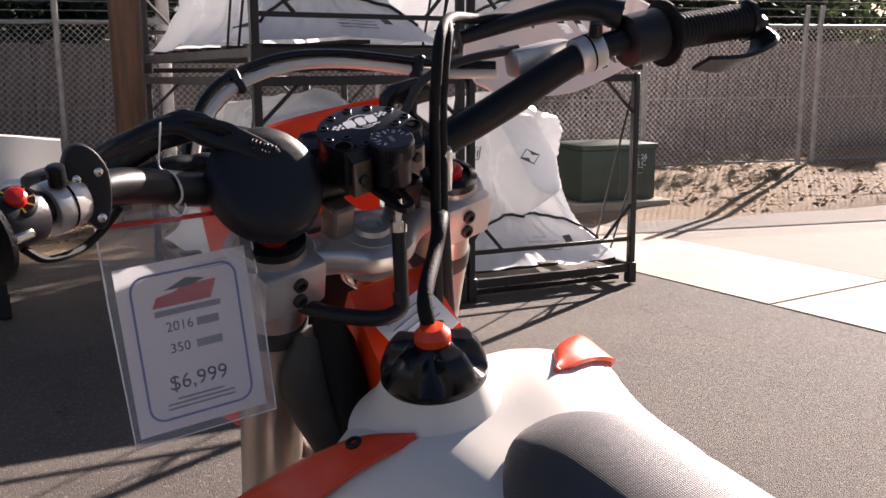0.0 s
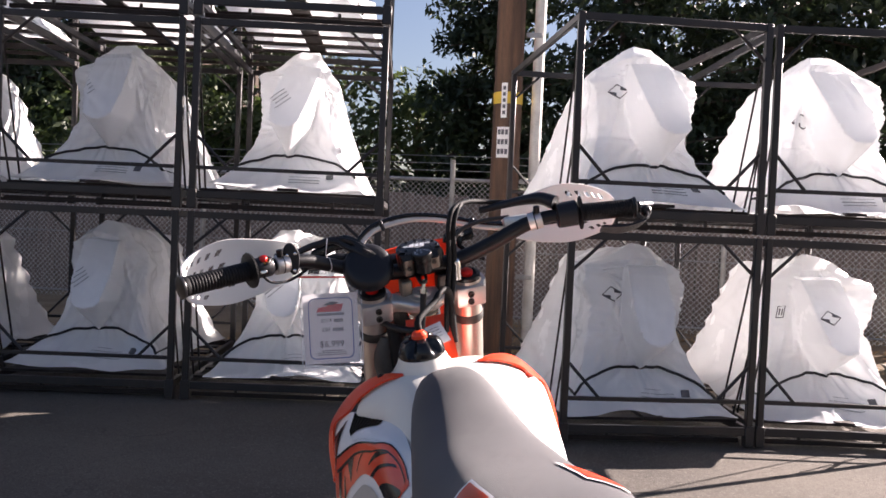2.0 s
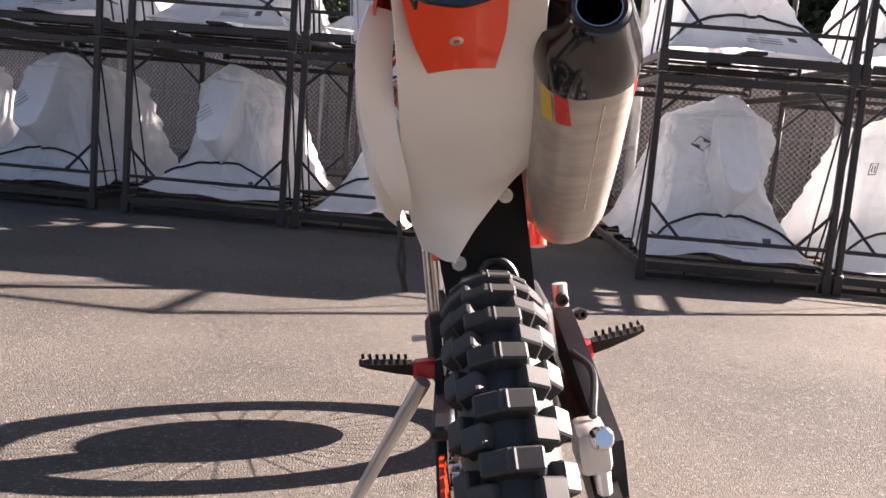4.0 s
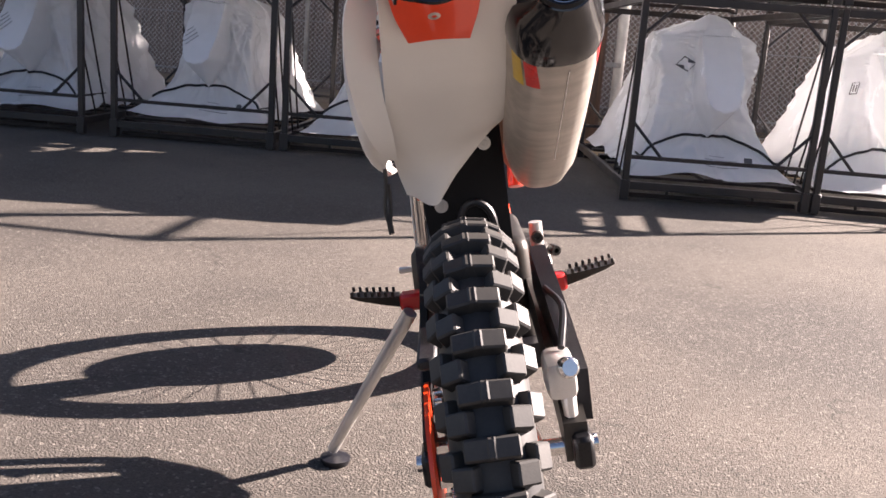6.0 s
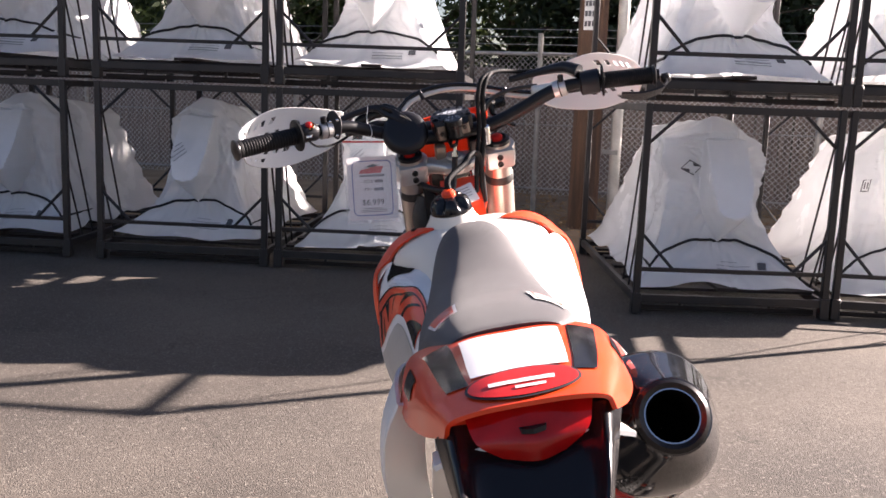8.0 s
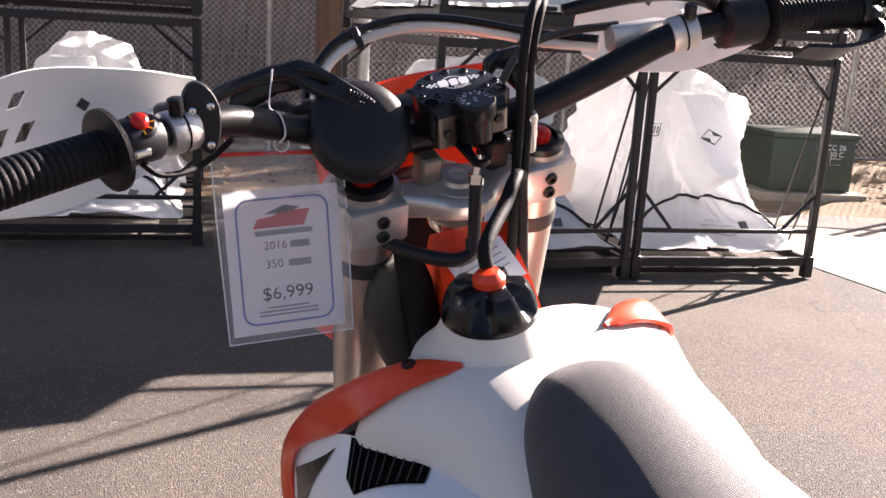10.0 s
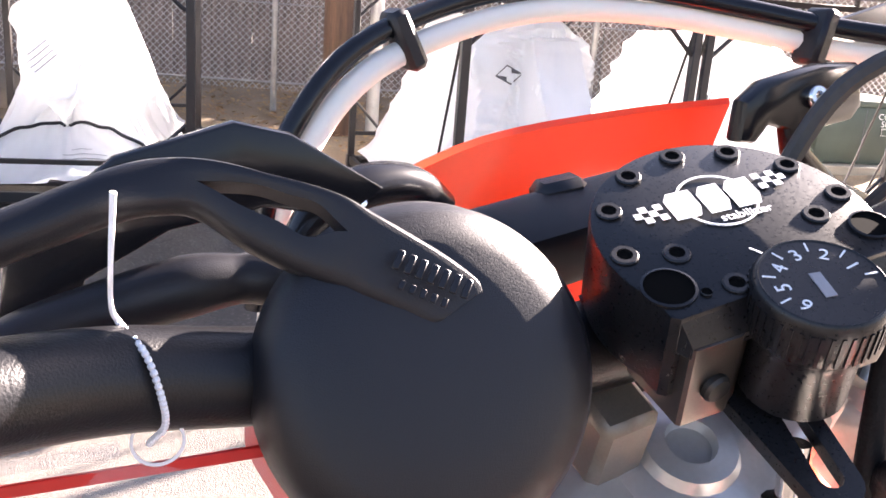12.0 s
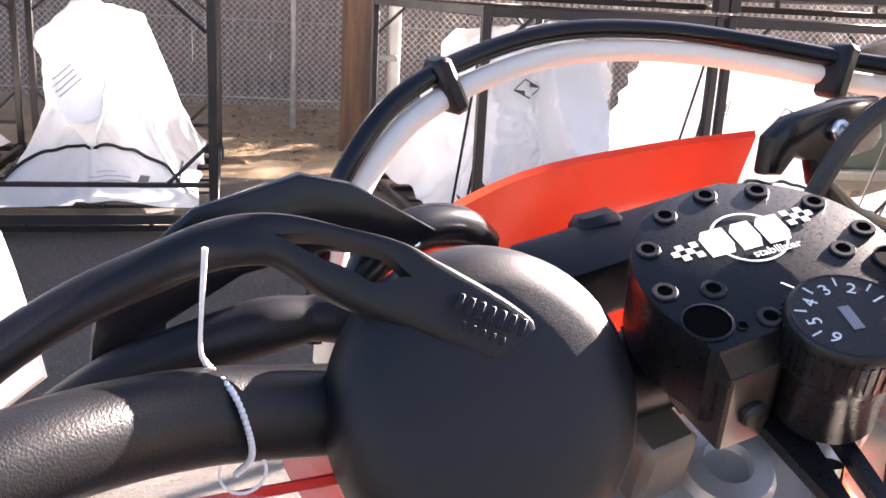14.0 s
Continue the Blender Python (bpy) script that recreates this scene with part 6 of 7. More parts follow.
part("riser_right", box((0.024, 0.026, 0.06), (0, 0, 0), 0.003), ANOD, bike, at=STEER @ frame_of((0.045, 0.005, 1.205), (1, 0, 0), -DOWN))
part("clamp_bolt", lathe([(0.0095, -0.03), (0.0095, 0.004), (0.008, 0.0075), (0.0045, 0.0075), (0.004, 0.004), (0.0003, 0.004)], 18, m=STEER @ frame_of((0.0665, -0.037, 1.2440), (1, 0, 0), (0, -0.3, 0.95))), BRIGHT, bike, "bright clamp bolt")

# ---- handlebar and controls ----
BAR = mat("powder_coated_bar", (0.006, 0.006, 0.0075), 0.36, 0, 0.2, 30, 0.16, 1500, spec=0.30)
bar = part("handlebar", tube([S(-0.415, -0.118, 1.293), S(-0.283, -0.064, 1.300), S(-0.240, -0.046, 1.301), S(-0.205, -0.028, 1.297), S(-0.170, -0.010, 1.285), S(-0.130, -0.003, 1.270), S(-0.05, 0.0, 1.247), S(0.05, -0.010, 1.247), S(0.10, -0.016, 1.254), S(0.15, -0.040, 1.272), S(0.21, -0.070, 1.296), S(0.27, -0.088, 1.302), S(0.41, -0.122, 1.292)],
                             [0.011, 0.011, 0.0115, 0.0125, 0.0130, 0.0130, 0.0145, 0.0145, 0.0145, 0.0145, 0.0135, 0.011, 0.011], 20), BAR, bike, "black tapered handlebar")
for s in (-1, 1):
    g0, g1 = (0.306, 0.420) if s < 0 else (0.305, 0.400)
    ya, sl, za, zl = (-0.064, 0.409, 1.300, 0.053) if s < 0 else (-0.0893, 0.257, 1.3011, 0.0714)      # line of the grip from x = 0.283 outwards
    a, b = (S(s * q, ya - sl * (q - 0.283), za - zl * (q - 0.283)) for q in (g0, g1))
    d = (b - a).normalized()
    m = frame_of(a, SV((0, 0, 1)), d) @ Matrix.Diagonal((1, 1, (b - a).length / 0.139, 1))
    prof = [(0.0165, 0.0)]
    for k in range(20):
        z = 0.006 + k * 0.0062
        prof += [(0.0168, z), (0.0158, z + 0.002), (0.0168, z + 0.004)]
    prof += [(0.0172, 0.134), (0.012, 0.138), (0.001, 0.139)]
    g = part("grip", lathe(prof, 20, m=m), GRIP, bike, "ribbed black rubber grip")
    part("flange", lathe([(0.0165, -0.004), (0.031, -0.003), (0.031, 0.001), (0.0165, 0.003)], 24, m=m), GRIP, g)
    part("bar_end", lathe([(0.018, 0.136), (0.020, 0.139), (0.020, 0.143), (0.008, 0.148), (0.001, 0.148)], 18, m=m), ANOD, g)
    # clamp of the lever perch
    p = S(-0.2500, -0.0490, 1.2995) if s < 0 else S(0.222, -0.074, 1.299)
    dd = (S(s * 0.26, -0.084, 1.302) - S(s * 0.20, -0.062, 1.294)).normalized() if s > 0 else (S(-0.283, -0.064, 1.300) - S(-0.240, -0.046, 1.301)).normalized()
    pm = frame_of(p, SV((0, 0, 1)), dd)
    per = part("lever_clamp", lathe([(0.0165, -0.0125), (0.0172, -0.011), (0.0172, 0.011), (0.0165, 0.0125)], 22, m=pm), ALU, bike, "cast lever clamp")
    part("clamp_gap", lathe([(0.0174, -0.001), (0.0174, 0.001)], 22, m=pm, cap=False), SOOT_AND_SHADE, per)
    part("clamp_bolt", lathe([(0.006, 0.0), (0.006, 0.012), (0.0045, 0.013)], 12, m=frame_of(p + SV((0, -0.012, 0.014)), SV((1, 0, 0)), SV((0, -0.3, 1)))), ANOD, per)
    part("lever", tube([S(s * 0.215, -0.02, 1.295), S(s * 0.26, -0.012, 1.292), S(s * 0.33, -0.035, 1.290), S(s * 0.42, -0.068, 1.286)], [0.008, 0.007, 0.006, 0.005], 10, flat=1.2), BLACK_P, bike, "black hand lever")
    part("master_cylinder", box((0.060 if s > 0 else 0.034, 0.030, 0.026), (0, 0, 0), 0.006, seg=2), ALU if s > 0 else ANOD, bike, at=STEER @ pose(0.205 if s > 0 else -0.240, -0.028 if s > 0 else -0.012, 1.300 if s > 0 else 1.306, 0, 0, -s * 14))
# left: oval reservoir cover with three screws, switch with a red button
om = STEER @ frame_of((-0.2295, -0.0450, 1.3065), (1, 0.10, 0.06), (-0.10, -0.97, -0.10))
oval = []
for k in range(28):
    a = 2 * math.pi * k / 28
    rr = 0.0152 if math.sin(a) > 0 else 0.0140
    oval.append((rr * math.cos(a) * (1.0 - 0.25 * max(0, -math.sin(a))), 0.029 * math.sin(a)))
ov = part("reservoir_cover", plate(oval, 0.012, om, bevel=0.003), BLACK_P, bike, "black oval reservoir cover with three screws")
for x, y in ((-0.0068, 0.0080), (0.0076, 0.0085), (0.0010, -0.0210)):
    part("cover_screw", lathe([(0.0030, 0), (0.0030, 0.0012), (0.0022, 0.0018), (0.0001, 0.0018)], 12, m=om @ Matrix.Translation((x, y, 0.0118))), BRIGHT, ov)
sw = part("switch_housing", lathe([(0.0165, -0.016), (0.0180, -0.013), (0.0180, 0.012), (0.0165, 0.015)], 20, m=frame_of(S(-0.2835, -0.0645, 1.3005), SV((0, 0, 1)), SV((-1, -0.41, 0)))), BLACK_P, bike, "black kill switch housing")
bmx = STEER @ frame_of((-0.2800, -0.0735, 1.3120), (1, 0, 0), (0, -0.72, 0.69))
part("button_base", lathe([(0.0125, -0.010), (0.0125, 0.0), (0.011, 0.002), (0.0001, 0.002)], 22, m=bmx), BLACK_P, sw)
part("button", lathe([(0.0065, 0.001), (0.0065, 0.007), (0.005, 0.0085), (0.0001, 0.009)], 18, m=bmx), RED, sw, "red push button")
for k in range(9):
    a = k * 0.698
    part("button_ray", box((0.0042, 0.0011, 0.0004), (0, 0, 0)), YEL, sw, at=bmx @ Matrix.Translation((0.0086 * math.cos(a), 0.0086 * math.sin(a), 0.0022)) @ pose(0, 0, 0, 0, 0, math.degrees(a)))
part("toggle", box((0.014, 0.008, 0.006), (0, 0, 0), 0.0015), BRIGHT, sw, at=STEER @ pose(-0.2840, -0.0815, 1.2930, 0, 0, 18))
part("switch_wire", tube([S(-0.284, -0.072, 1.284), S(-0.272, -0.066, 1.272), S(-0.248, -0.052, 1.268), S(-0.226, -0.036, 1.272), S(-0.205, -0.020, 1.280)], 0.0026, 6), MATTE, bike)
# right: throttle housing and cables
th = part("throttle_housing", lathe([(0.020, -0.02), (0.024, -0.017), (0.024, 0.017), (0.020, 0.02)], 22, m=frame_of(S(0.280, -0.0885, 1.301), SV((0, 0, 1)), SV((1, -0.26, 0)))), BLACK_P, bike)
part("throttle_ramp", tube([S(0.262, -0.085, 1.325), S(0.24, -0.06, 1.338), S(0.20, -0.03, 1.338), S(0.14, 0.0, 1.333)], [0.014, 0.012, 0.008, 0.0065], 12), BLACK_P, th)
sheet([[S(0.330, -0.125, 1.272), S(0.37, -0.14, 1.266), S(0.41, -0.145, 1.272), S(0.425, -0.12, 1.285)], [S(0.335, -0.10, 1.262), S(0.375, -0.105, 1.252), S(0.415, -0.11, 1.262), S(0.43, -0.10, 1.29)]], 0.004, BLACK_P, "lever_end", th, sub=4)
part("end_guard", box((0.02, 0.02, 0.02), tuple(S(0.425, -0.115, 1.283)), 0.005), BLACK_P, th)

# hand guards
GU = [(-0.422, 0.005), (-0.418, 0.032), (-0.390, 0.056), (-0.335, 0.070), (-0.255, 0.078), (-0.205, 0.068)]
GT = [1.312, 1.328, 1.346, 1.358, 1.344, 1.328]
GB = [1.280, 1.258, 1.244, 1.238, 1.254, 1.278]


def guard_shell(rows, parent):
    """The shell with clean slanting slots: two rows above the grip and a short one below."""
    at, nrm = surf(rows, 10)
    nu, nv = 84, 40
    bm = bmesh.new()
    vs = []
    for i in range(nu + 1):
        col = []
        for j in range(nv + 1):
            u, v = i / nu, j / nv
            col.append(bm.verts.new(at(u + 0.30 * (0.5 - v) * min(1, 6 * u, 6 * (1 - u)), v)))
        vs.append(col)
    for i in range(nu):
        for j in range(nv):
            slot = i % 6 < 3
            if slot and ((j in (5, 6, 7, 8) and 11 < i < 41) or (j in (14, 15, 16, 17, 18) and 11 < i < 47) or (j in (27, 28, 29) and 41 < i < 60) or (j in (33, 34, 35) and 29 < i < 48)):
                continue
            bm.faces.new((vs[i][j], vs[i + 1][j], vs[i + 1][j + 1], vs[i][j + 1]))
    bmesh.ops.recalc_face_normals(bm, faces=bm.faces)
    bmesh.ops.solidify(bm, geom=bm.faces[:], thickness=0.003)
    return part("hand_guard", bm, WHITE_P, parent, "white plastic hand guard with slanted slots")


for s in (-1, 1):
    rows = []
    for f in (0.0, 0.33, 0.66, 1.0):
        rows.append([S(-s * x, y + 0.012 * math.sin(math.pi * f), t + (b - t) * f) for (x, y), t, b in zip(GU, GT, GB)])
    hg = guard_shell(rows, bike)
    part("guard_mark", plate([(-0.006, 0), (0, -0.006), (0.006, 0), (0, 0.006)], 0.001, STEER @ frame_of((s * 0.302, 0.0735, 1.322), (1, 0, 0), (0, -1, 0))), INK, hg)
    part("guard_stay", tube([S(s * 0.215, -0.02, 1.300), S(s * 0.23, 0.03, 1.300), S(s * 0.25, 0.070, 1.302)], 0.007, 8), WHITE_P, hg)

# round folded mirror with its long arm
mm_ = STEER @ frame_of((-0.0935, -0.0280, 1.2690), (1, 0, 0.0), (-0.046, -0.82, 0.361)) @ Matrix.Diagonal((0.945, 0.935, 1, 1))
mir = part("mirror", lathe([(0.0001, 0.0050), (0.020, 0.0046), (0.034, 0.0032), (0.0425, 0.0004), (0.0460, -0.0045), (0.0475, -0.0100), (0.0480, -0.0118), (0.0470, -0.0140), (0.0001, -0.0145)], 64, m=mm_ @ Matrix.Translation((0, -0.0012, 0.002)) @ Matrix.Diagonal((1.03, 1.045, 1, 1))), BLACK_P, bike, "round black mirror folded down, seen from its back")
NF = SV((-0.12, -0.82, 0.56))
# the arm's flat end with its long slot: upper edge, slot, slot, lower edge as (x, z)
ARM = [((-0.1319, 1.3272), (-0.1376, 1.3229), (-0.1376, 1.3229), (-0.1401, 1.3164)),
       ((-0.1196, 1.3203), (-0.1252, 1.3190), (-0.1290, 1.3149), (-0.1314, 1.3067)),
       ((-0.1104, 1.3152), (-0.1174, 1.3142), (-0.1215, 1.3091), (-0.1242, 1.3001)), ((-0.1036, 1.3106), (-0.1112, 1.3103), (-0.1158, 1.3038), (-0.1166, 1.2942)),
       ((-0.0978, 1.3055), (-0.1062, 1.3024), (-0.1062, 1.3024), (-0.1105, 1.2894)), ((-0.0925, 1.3011), (-0.0988, 1.2932), (-0.0988, 1.2932), (-0.1049, 1.2854)),
       ((-0.0836, 1.2928), (-0.0906, 1.2863), (-0.0906, 1.2863), (-0.0976, 1.2798)), ((-0.0765, 1.2850), (-0.0851, 1.2808), (-0.0851, 1.2808), (-0.0936, 1.2766)),
       ((-0.0758, 1.2816), (-0.0836, 1.2790), (-0.0836, 1.2790), (-0.0912, 1.2765))]
MID = [((-0.230, -0.012, 1.305), 0.0058), ((-0.212, -0.004, 1.3135), 0.0060), ((-0.190, 0.002, 1.3195), 0.0062), ((-0.170, 0.004, 1.3225), 0.0064), ((-0.156, 0.0035, 1.3246), 0.0066), ((-0.1460, 0.0020, 1.3245), 0.0069)]
cols = []
for k, (c, r) in enumerate(MID):
    c = S(*c)
    nxt = S(*(MID[k + 1][0] if k + 1 < len(MID) else (-0.1360, 0.0005, 1.3215)))
    across = NF.cross(nxt - c).normalized()
    across = across if across.z > 0 else -across
    cols.append([c + across * r, c, c, c - across * r])
for c in ARM:
    cols.append([S(x, -0.519 - 0.071 * x + 0.385 * z, z) + NF * (-0.0026 + 0.0088 * min(1.0, max(0.0, (x + 0.150) / 0.045))) for x, z in c])
lines = [smooth_path(c, 4) for c in zip(*cols)]
bm = bmesh.new()
S0, S1 = 4 * len(MID), 4 * (len(MID) + 4)
ROUND_W, ROUND_H = [1 - math.cos(math.pi * j / 10) for j in range(6)], [math.sin(math.pi * j / 10) for j in range(6)]
FLAT_W, FLAT_H = (0.0, 0.05, 0.17, 0.40, 0.72, 1.0), (0.0, 0.55, 0.88, 1.0, 1.0, 0.92)
front, rear = [], []
for i in range(len(lines[0])):
    up, s1, s2, lo = (ln[i] for ln in lines)
    f = min(1.0, max(0.0, (i - 14) / 8))
    solid = i <= S0 or i >= S1
    if solid:
        s1 = s2 = (s1 + s2) / 2
    thick = 0.0062 - 0.0016 * f
    fr, re = [], []
    for a, b in ((up, s1), (lo, s2)):
        for j in range(6):
            p = a.lerp(b, ROUND_W[j] + (FLAT_W[j] - ROUND_W[j]) * f)
            h = ROUND_H[j] + (FLAT_H[j] - ROUND_H[j]) * f
            h = thick * (1.0 if solid and j == 5 else h)
            fr.append(bm.verts.new(p + NF * h))
            re.append(fr[-1] if j == 0 else bm.verts.new(p - NF * h))
    front.append(fr)
    rear.append(re)
for i in range(len(lines[0]) - 1):
    for j in (0, 1, 2, 3, 4, 6, 7, 8, 9, 10):
        for side in (front, rear):
            bm.faces.new((side[i][j], side[i + 1][j], side[i + 1][j + 1], side[i][j + 1]))
    if S0 <= i < S1:
        for j in (5, 11):
            bm.faces.new((front[i][j], front[i + 1][j], rear[i + 1][j], rear[i][j]))
bm.faces.new(front[-1][:6] + front[-1][10:5:-1] + rear[-1][7:11] + rear[-1][5:0:-1])
bmesh.ops.remove_doubles(bm, verts=bm.verts, dist=0.00001)
bmesh.ops.recalc_face_normals(bm, faces=bm.faces)
base_m = S(-0.0905, -0.0175, 1.2862)
front_m = max([(v.co - base_m).dot(NF) for v in bm.verts if (v.co - base_m).length < 0.03])
part("mirror_arm", bm, BLACK_P, mir, "long black mirror arm with a slotted flat end")
am = frame_of(base_m + NF * front_m, SV((0.70, -0.15, -0.62)), NF)
for k in range(7):
    part("raised_mark", box((0.0019, 0.0052, 0.0010), (0, 0, 0), 0.0003), BLACK_P, mir, at=am @ Matrix.Translation((-0.009 + k * 0.0030, 0.0010, 0.0002)))
for k in range(5):
    part("raised_mark", box((0.0015, 0.0024, 0.0007), (0, 0, 0), 0.0002), BLACK_P, mir, at=am @ Matrix.Translation((-0.006 + k * 0.0028, -0.0045, 0.0001)))

# second mirror or bracket plate behind the arm
bk = [(-0.196, 1.272), (-0.183, 1.312), (-0.150, 1.330), (-0.116, 1.333), (-0.100, 1.326), (-0.074, 1.303), (-0.088, 1.297), (-0.112, 1.306), (-0.140, 1.306), (-0.165, 1.298), (-0.176, 1.268)]
part("bracket_plate", plate([(x, z) for x, z in bk], 0.005, STEER @ Matrix.Translation((-0.002, 0.042, -0.003)) @ pose(0, 0, 0, 90, 0, 0), bevel=0.0015), GLOSS_BLACK, bike, "glossy black guard plate ahead of the bar")
part("bracket_plate", plate([(0.1833, 1.3008), (0.2343, 1.3052), (0.2782, 1.3080), (0.2896, 1.3030), (0.2954, 1.2882), (0.2539, 1.2818), (0.2179, 1.2839), (0.1971, 1.2822)], 0.005, STEER @ Matrix.Translation((0, 0.126, 0)) @ pose(0, 0, 0, 90, 0, 0), bevel=0.0015), GLOSS_BLACK, bike, "glossy black guard plate ahead of the bar")
part("cable_sleeve", tube([S(-0.208, 0.018, 1.283), S(-0.187, 0.028, 1.286), S(-0.165, 0.027, 1.2885), S(-0.142, 0.025, 1.2900), S(-0.128, 0.024, 1.2885), S(-0.116, 0.022, 1.2860), S(-0.085, 0.018, 1.276)], [0.007, 0.0082, 0.0086, 0.0090, 0.0072, 0.0086, 0.0075], 14), BLACK_P, bike, "black rubber cable sleeve")
part("mask_strap", tube([S(-0.104, 0.050, 1.284), S(-0.092, 0.052, 1.2935), S(-0.075, 0.056, 1.2960), S(-0.058, 0.060, 1.2910), S(-0.046, 0.064, 1.280)], [0.006, 0.008, 0.0085, 0.008, 0.006], 12), GLOSS_BLACK, bike, "glossy black mask strap with a screw")
part("hook_plate", lathe([(0.003, 0), (0.003, 0.002), (0.0001, 0.003)], 12, m=STEER @ frame_of((-0.083, 0.0455, 1.2955), (1, 0, 0), (0, -1, 0.4))), BRIGHT, bike)

# orange headlamp mask seen from behind
mask = []
for z, w, fy in ((1.284, 0.098, 0.078), (1.25, 0.100, 0.098), (1.19, 0.096, 0.115), (1.12, 0.090, 0.135), (1.05, 0.072, 0.155), (1.0, 0.045, 0.165)):
    mask.append([S(x * w, fy + 0.040 * (1 - x * x) + 0.0, z + 0.004 * (1 - abs(x)) + 0.006 * x) for x in (-1, -0.6, 0, 0.6, 1)])
MASK = mat("orange_mask_plastic", (0.80, 0.052, 0.006), 0.32, 0, 0.06, 5, 0.02, 200, coat=0.2, trans=0.14)
sheet(mask, 0.004, MASK, "headlamp_mask", bike, "orange headlamp mask", sub=4)
part("headlamp", box((0.10, 0.05, 0.12), tuple(S(0, 0.085, 1.14)), 0.02, seg=2), BLACK_P, bike)
part("instrument", box((0.11, 0.03, 0.028), (0, 0, 0), 0.006, seg=2), BLACK_P, bike, "black instrument housing", at=STEER @ pose(0.012, 0.052, 1.262, 20, 0, 0))
fen = []
for k, (y, z, w) in enumerate(((0.17, 0.955, 0.050), (0.25, 0.985, 0.060), (0.40, 0.985, 0.066), (0.56, 0.955, 0.060), (0.68, 0.92, 0.040))):
    fen.append([S(x * w, y + 0.0, z - 0.028 * abs(x) ** 2) for x in (-1, -0.5, 0, 0.5, 1)])
sheet(fen, 0.004, ORANGE, "front_mudguard", bike, "orange front mudguard", sub=4)
rb = part("mask_bracket", plate([(0.0693, 1.2824), (0.0734, 1.2972), (0.0837, 1.3029), (0.1117, 1.3044), (0.1318, 1.3016), (0.1336, 1.2841), (0.1279, 1.2789), (0.1090, 1.2789), (0.1067, 1.2717), (0.1220, 1.2554), (0.1487, 1.2398), (0.1455, 1.2334), (0.1144, 1.2497), (0.0965, 1.2706), (0.0951, 1.2818), (0.0848, 1.2860), (0.0776, 1.2801)], 0.010, STEER @ Matrix.Translation((0, 0.050, 0)) @ pose(0, 0, 0, 90, 0, 0), bevel=0.003), GLOSS_BLACK, bike, "glossy black mask bracket with a screw")
screw(S(0.1063, 0.0395, 1.2928), SV((0, -1, 0.3)), 0.0048, rb, BRIGHT)
part("cable_clip", box((0.02, 0.014, 0.012), tuple(S(-0.0, 0.06, 1.275)), 0.003), BLACK_P, bike)

# hoses arching over the mask
arch = [S(-0.112, 0.095, 1.250), S(-0.100, 0.096, 1.288), S(-0.084, 0.098, 1.314), S(-0.055, 0.104, 1.335), S(-0.012, 0.112, 1.344), S(0.030, 0.112, 1.345), S(0.075, 0.104, 1.337), S(0.112, 0.088, 1.325), S(0.150, 0.058, 1.310), S(0.190, 0.015, 1.298)]
part("brake_hose", tube(arch, 0.0042, 10), GLOSS_BLACK, bike, "black brake hose arching over the mask")
part("clear_hose", tube([p + SV((0.003, 0.0, -0.0100)) for p in arch[:-1]] + [arch[-1] + SV((0, 0, -0.008))], 0.0049, 10), TANK, bike, "milky white hose below the black one")
clip_l, clip_r = (arch[3] + arch[4]) / 2 + Vector((0, 0, 0.001)), arch[7] * 0.35 + arch[8] * 0.65
for p in (clip_l, clip_r):
    part("hose_clip", box((0.008, 0.015, 0.024), (0, 0, 0), 0.002), BLACK_P, bike, at=Matrix.Translation(p + Vector((0, 0, -0.006))) @ STEER.to_3x3().to_4x4() @ pose(0, 0, 0, 0, -16 if p is clip_l else 26, 0))
# throttle cables running down past the stabiliser
for k, (dx, dy) in enumerate(((0, 0), (0.011, 0.004))):
    part("control_cable", tube([S(0.215, -0.035 + dy, 1.335), S(0.160, -0.008 + dy, 1.346), S(0.110, -0.030 + dy, 1.354), S(0.074 + dx, -0.056 + dy, 1.345), S(0.060 + dx, -0.060 + dy, 1.318), S(0.056 + dx, -0.052 + dy, 1.285), S(0.053 + dx, -0.046 + dy, 1.25), S(0.045 + dx, -0.046 + dy, 1.215), S(0.034 + dx, -0.048 + dy, 1.17), S(0.026 + dx, -0.042 + dy, 1.11), S(0.022 + dx, -0.03 + dy, 1.05)], 0.0048, 10), GRIP, bike, "black control cable")
part("control_cable", tube([S(0.19, -0.02, 1.312), S(0.14, 0.005, 1.312), S(0.10, 0.02, 1.30), S(0.07, 0.03, 1.26)], 0.004, 8), RUBBER, bike)
part("control_cable", tube([S(0.215, -0.045, 1.285), S(0.17, -0.015, 1.272), S(0.12, 0.01, 1.262), S(0.09, 0.03, 1.22)], 0.0032, 8), RUBBER, bike)

# ---- price tag in a clear bag hung from the bar ----
tag_frame = BIKE @ frame_of((-0.1752, 0.9405, 1.167), (0.0985, 0.008, -0.0125), (0.02, -1, 0.04))
tag = thing("price_tag", "white price sheet in a clear zip bag tied to the handlebar", "price tag", tag_frame)
W2, H2 = 0.0495, 0.0640


def rounded(w, h, r, n=6):
    out = []
    for cx, cy, a0 in ((w - r, h - r, 0), (-w + r, h - r, 90), (-w + r, -h + r, 180), (w - r, -h + r, 270)):
        for k in range(n + 1):
            a = radians(a0 + 90 * k / n)
            out.append((cx + r * math.cos(a), cy + r * math.sin(a)))
    return out


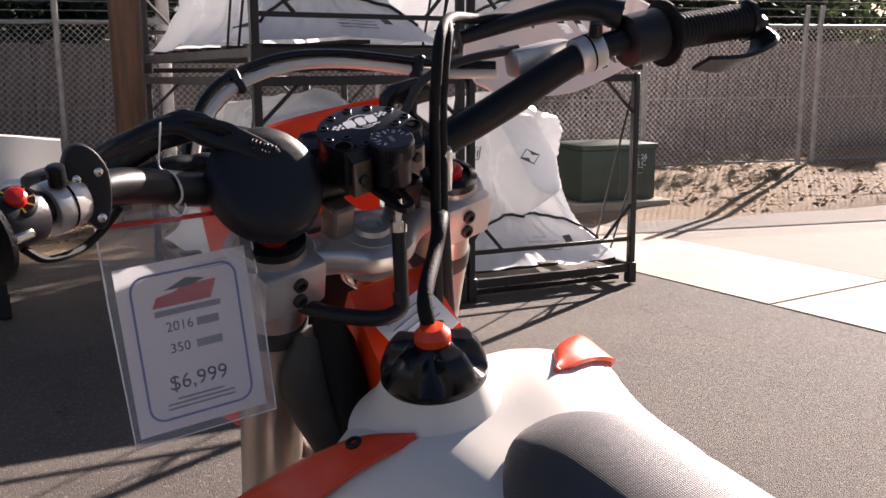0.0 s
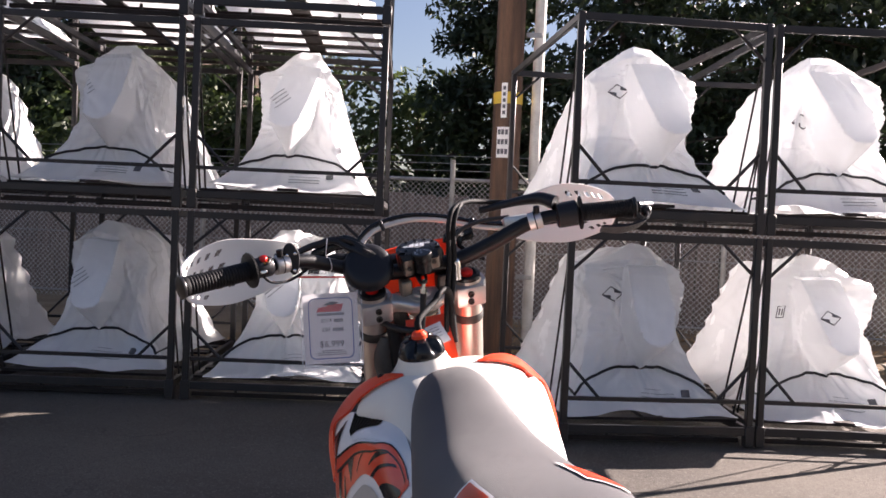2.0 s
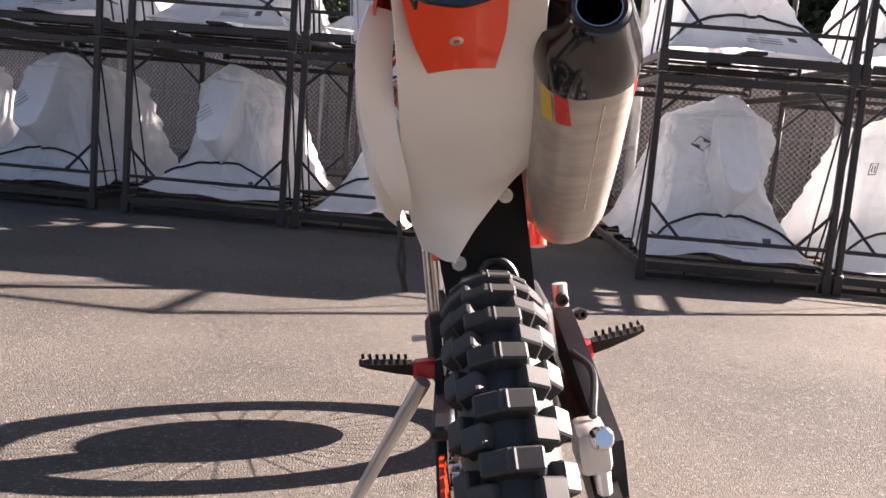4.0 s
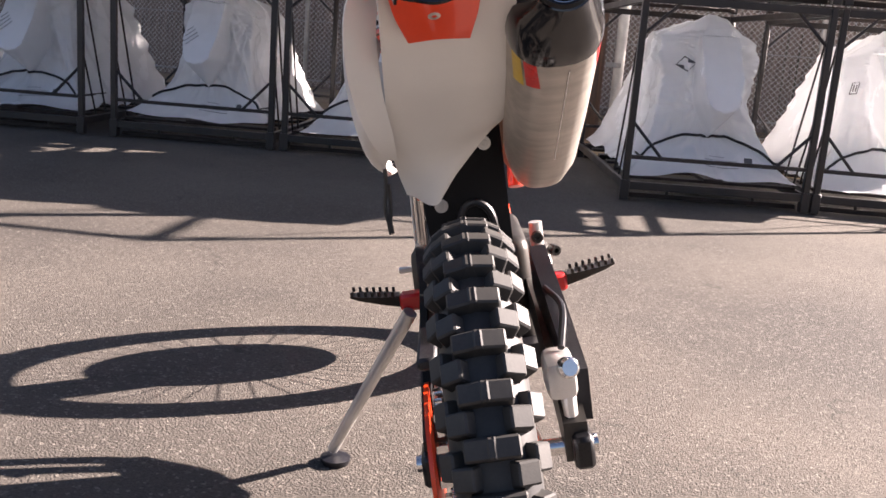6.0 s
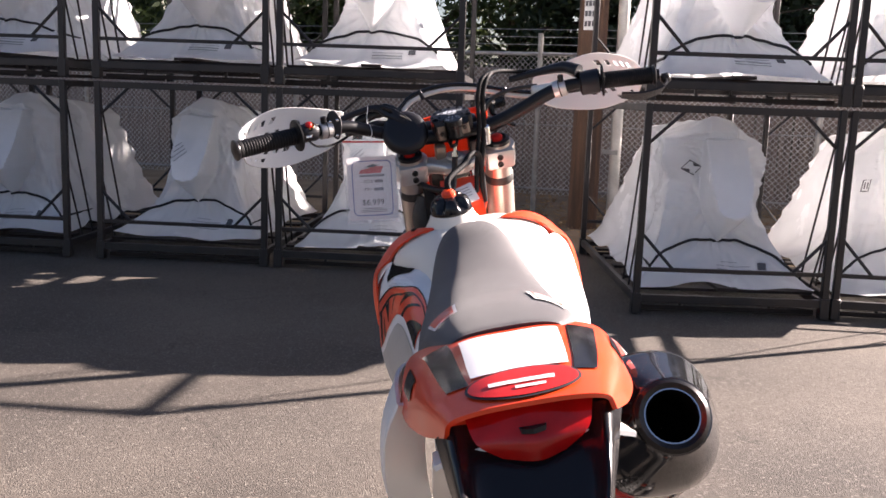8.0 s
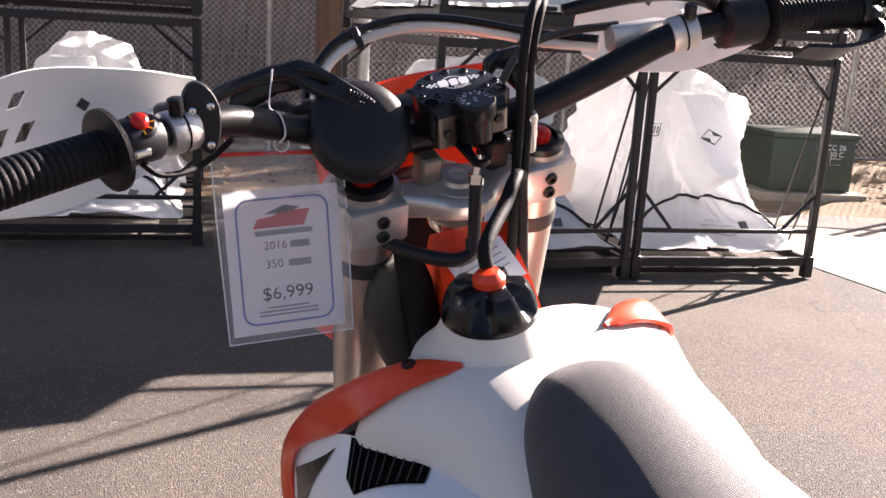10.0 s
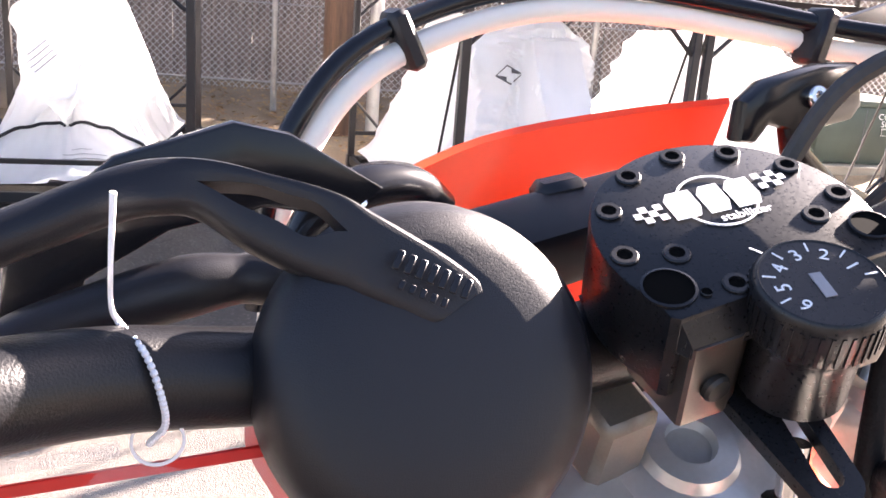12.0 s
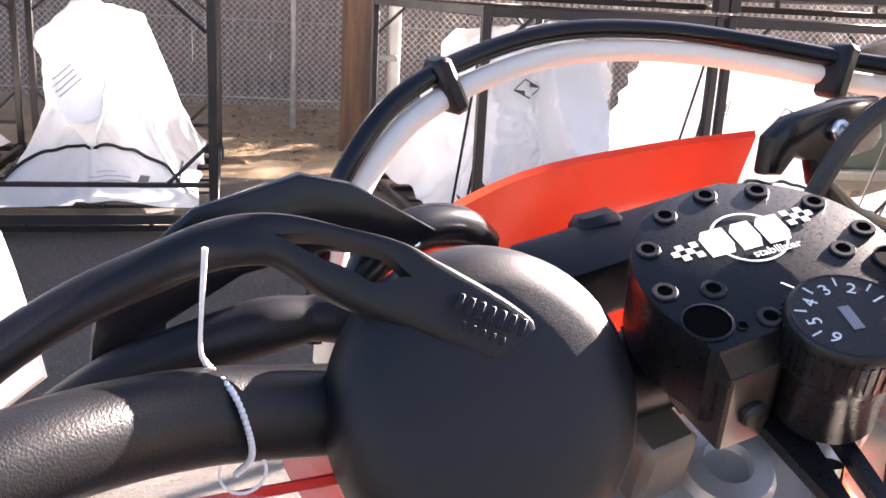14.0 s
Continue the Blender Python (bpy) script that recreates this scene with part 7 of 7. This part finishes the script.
paper = bmesh.new()
paper.faces.new([paper.verts.new((x, y, 0.0005)) for x, y in ((-W2, -H2), (W2, -H2), (W2, H2), (-W2, H2))])
part("sheet", paper, PAPER, tag, "white printed price sheet", False)
bag = sheet([[(-0.056, 0.108, 0.003), (0.0, 0.110, 0.001), (0.058, 0.104, -0.010)], [(-0.056, 0.075, 0.003), (0.0, 0.075, 0.003), (0.058, 0.075, -0.003)], [(-0.056, 0.04, 0.002), (0.0, 0.04, 0.003), (0.057, 0.04, 0.001)], [(-0.055, -0.03, 0.003), (0.0, -0.03, 0.004), (0.056, -0.03, 0.003)], [(-0.054, -0.070, 0.002), (0.0, -0.070, 0.003), (0.056, -0.070, 0.002)]], 0.0006, FILM, "bag", tag, "clear plastic zip bag", sub=5)
part("zip", box((0.112, 0.0035, 0.0012), (0.001, 0.0935, 0.0012), 0.0004, rot=Euler((0, radians(4), radians(-3))).to_matrix()), RED, tag, "red zip strip")
part("bag_edge", tube([(-0.056, 0.108, 0.003), (-0.056, 0.04, 0.002), (-0.054, -0.070, 0.002), (0.056, -0.070, 0.002), (0.057, 0.04, 0.001), (0.058, 0.104, -0.010)], 0.0007, 5, smooth=False), STICKER, tag)
ro, ri = rounded(W2 - 0.009, H2 - 0.008, 0.012), rounded(W2 - 0.0108, H2 - 0.0098, 0.0105)
part("border", loft([[(x, y, 0.0007) for x, y in ro], [(x, y, 0.0011) for x, y in ro], [(x, y, 0.0011) for x, y in ri], [(x, y, 0.0007) for x, y in ri]], caps=False), BLUE, tag, "blue rounded border")
INKZ = 0.0007
words("2016", 0.0105, Matrix.Translation((-0.008, 0.014, INKZ)), INK, tag, 0.0001)
part("blank_word", box((0.017, 0.0062, 0.0003), (0.0135, 0.014, INKZ)), PALE_INK, tag, "plain bar in place of a word")
words("350", 0.0105, Matrix.Translation((-0.010, -0.0025, INKZ)), INK, tag, 0.0001)
part("blank_word", box((0.020, 0.0062, 0.0003), (0.0125, -0.0025, INKZ)), PALE_INK, tag, "plain bar in place of a word")
words("$6,999", 0.0165, Matrix.Translation((0.0, -0.029, INKZ)), INK, tag, 0.0001)
for k, w in enumerate((0.036, 0.052, 0.052)):
    part("fine_print", box((w, 0.0016, 0.0003), (0.0, -0.041 - k * 0.0034, INKZ)), PALE_INK, tag, "unreadable line of small print")
part("logo_shape", plate([(-0.026, 0.030), (0.018, 0.030), (0.024, 0.044), (-0.002, 0.044), (-0.008, 0.040), (-0.022, 0.038)], 0.0003, Matrix.Translation((0, 0, INKZ - 0.0001))), RED, tag, "red logo shape", False)
part("logo_roof", plate([(-0.016, 0.042), (0.004, 0.0425), (0.016, 0.046), (0.002, 0.049)], 0.0003, Matrix.Translation((0, 0, INKZ))), INK, tag, "dark roof shape of the logo", False)
part("logo_bar", box((0.050, 0.0045, 0.0003), (0.0, 0.0255, INKZ)), PALE_INK, tag, "plain bar below the logo")
part("stock_box", tube([(0.010, 0.053, INKZ), (0.034, 0.053, INKZ), (0.034, 0.0575, INKZ), (0.010, 0.0575, INKZ), (0.010, 0.053, INKZ)], 0.0003, 4, smooth=False), PALE_INK, tag)
part("stock_line", box((0.020, 0.0016, 0.0003), (0.022, 0.0552, INKZ)), PALE_INK, tag)
part("hole_ring", lathe([(0.0066, 0), (0.0066, 0.0005), (0.0058, 0.0005), (0.0058, 0)], 24, m=Matrix.Translation((0.0037, 0.1010, 0.0022)), cap=False), STICKER, tag)
for x, w in ((-0.022, 0.034), (0.040, 0.026)):
    part("embossed_line", box((w, 0.0035, 0.0004), (x, 0.1005, 0.0026), 0.0001), FILM, tag, "embossed line on the bag, not readable")
inv = tag_frame.inverted() @ BIKE
tie = [STEER @ Vector(p) for p in ((-0.1577, -0.0135, 1.3294), (-0.1618, -0.0105, 1.3130), (-0.1640, -0.0060, 1.3010), (-0.1632, -0.0040, 1.2960), (-0.1600, -0.0178, 1.2918), (-0.1592, -0.0225, 1.2820), (-0.1600, -0.0205, 1.2740), (-0.1640, -0.0165, 1.2690))]
part("tie", tube([inv @ p for p in tie[:4]], [0.0008, 0.0006, 0.0006, 0.0009], 8), STICKER, tag, "white beaded plastic tie")
bead = None
for p in smooth_path(tie[3:], 7):
    if bead is None:
        bead = part("tie_bead", lathe([(0.0003, -0.0013), (0.0009, -0.0006), (0.0009, 0.0006), (0.0003, 0.0013)], 6), STICKER, tag, at=Matrix.Translation(inv @ p))
    else:
        o = new("tie_bead", bead.data)
        o.parent = tag
        o.matrix_basis = Matrix.Translation(inv @ p)
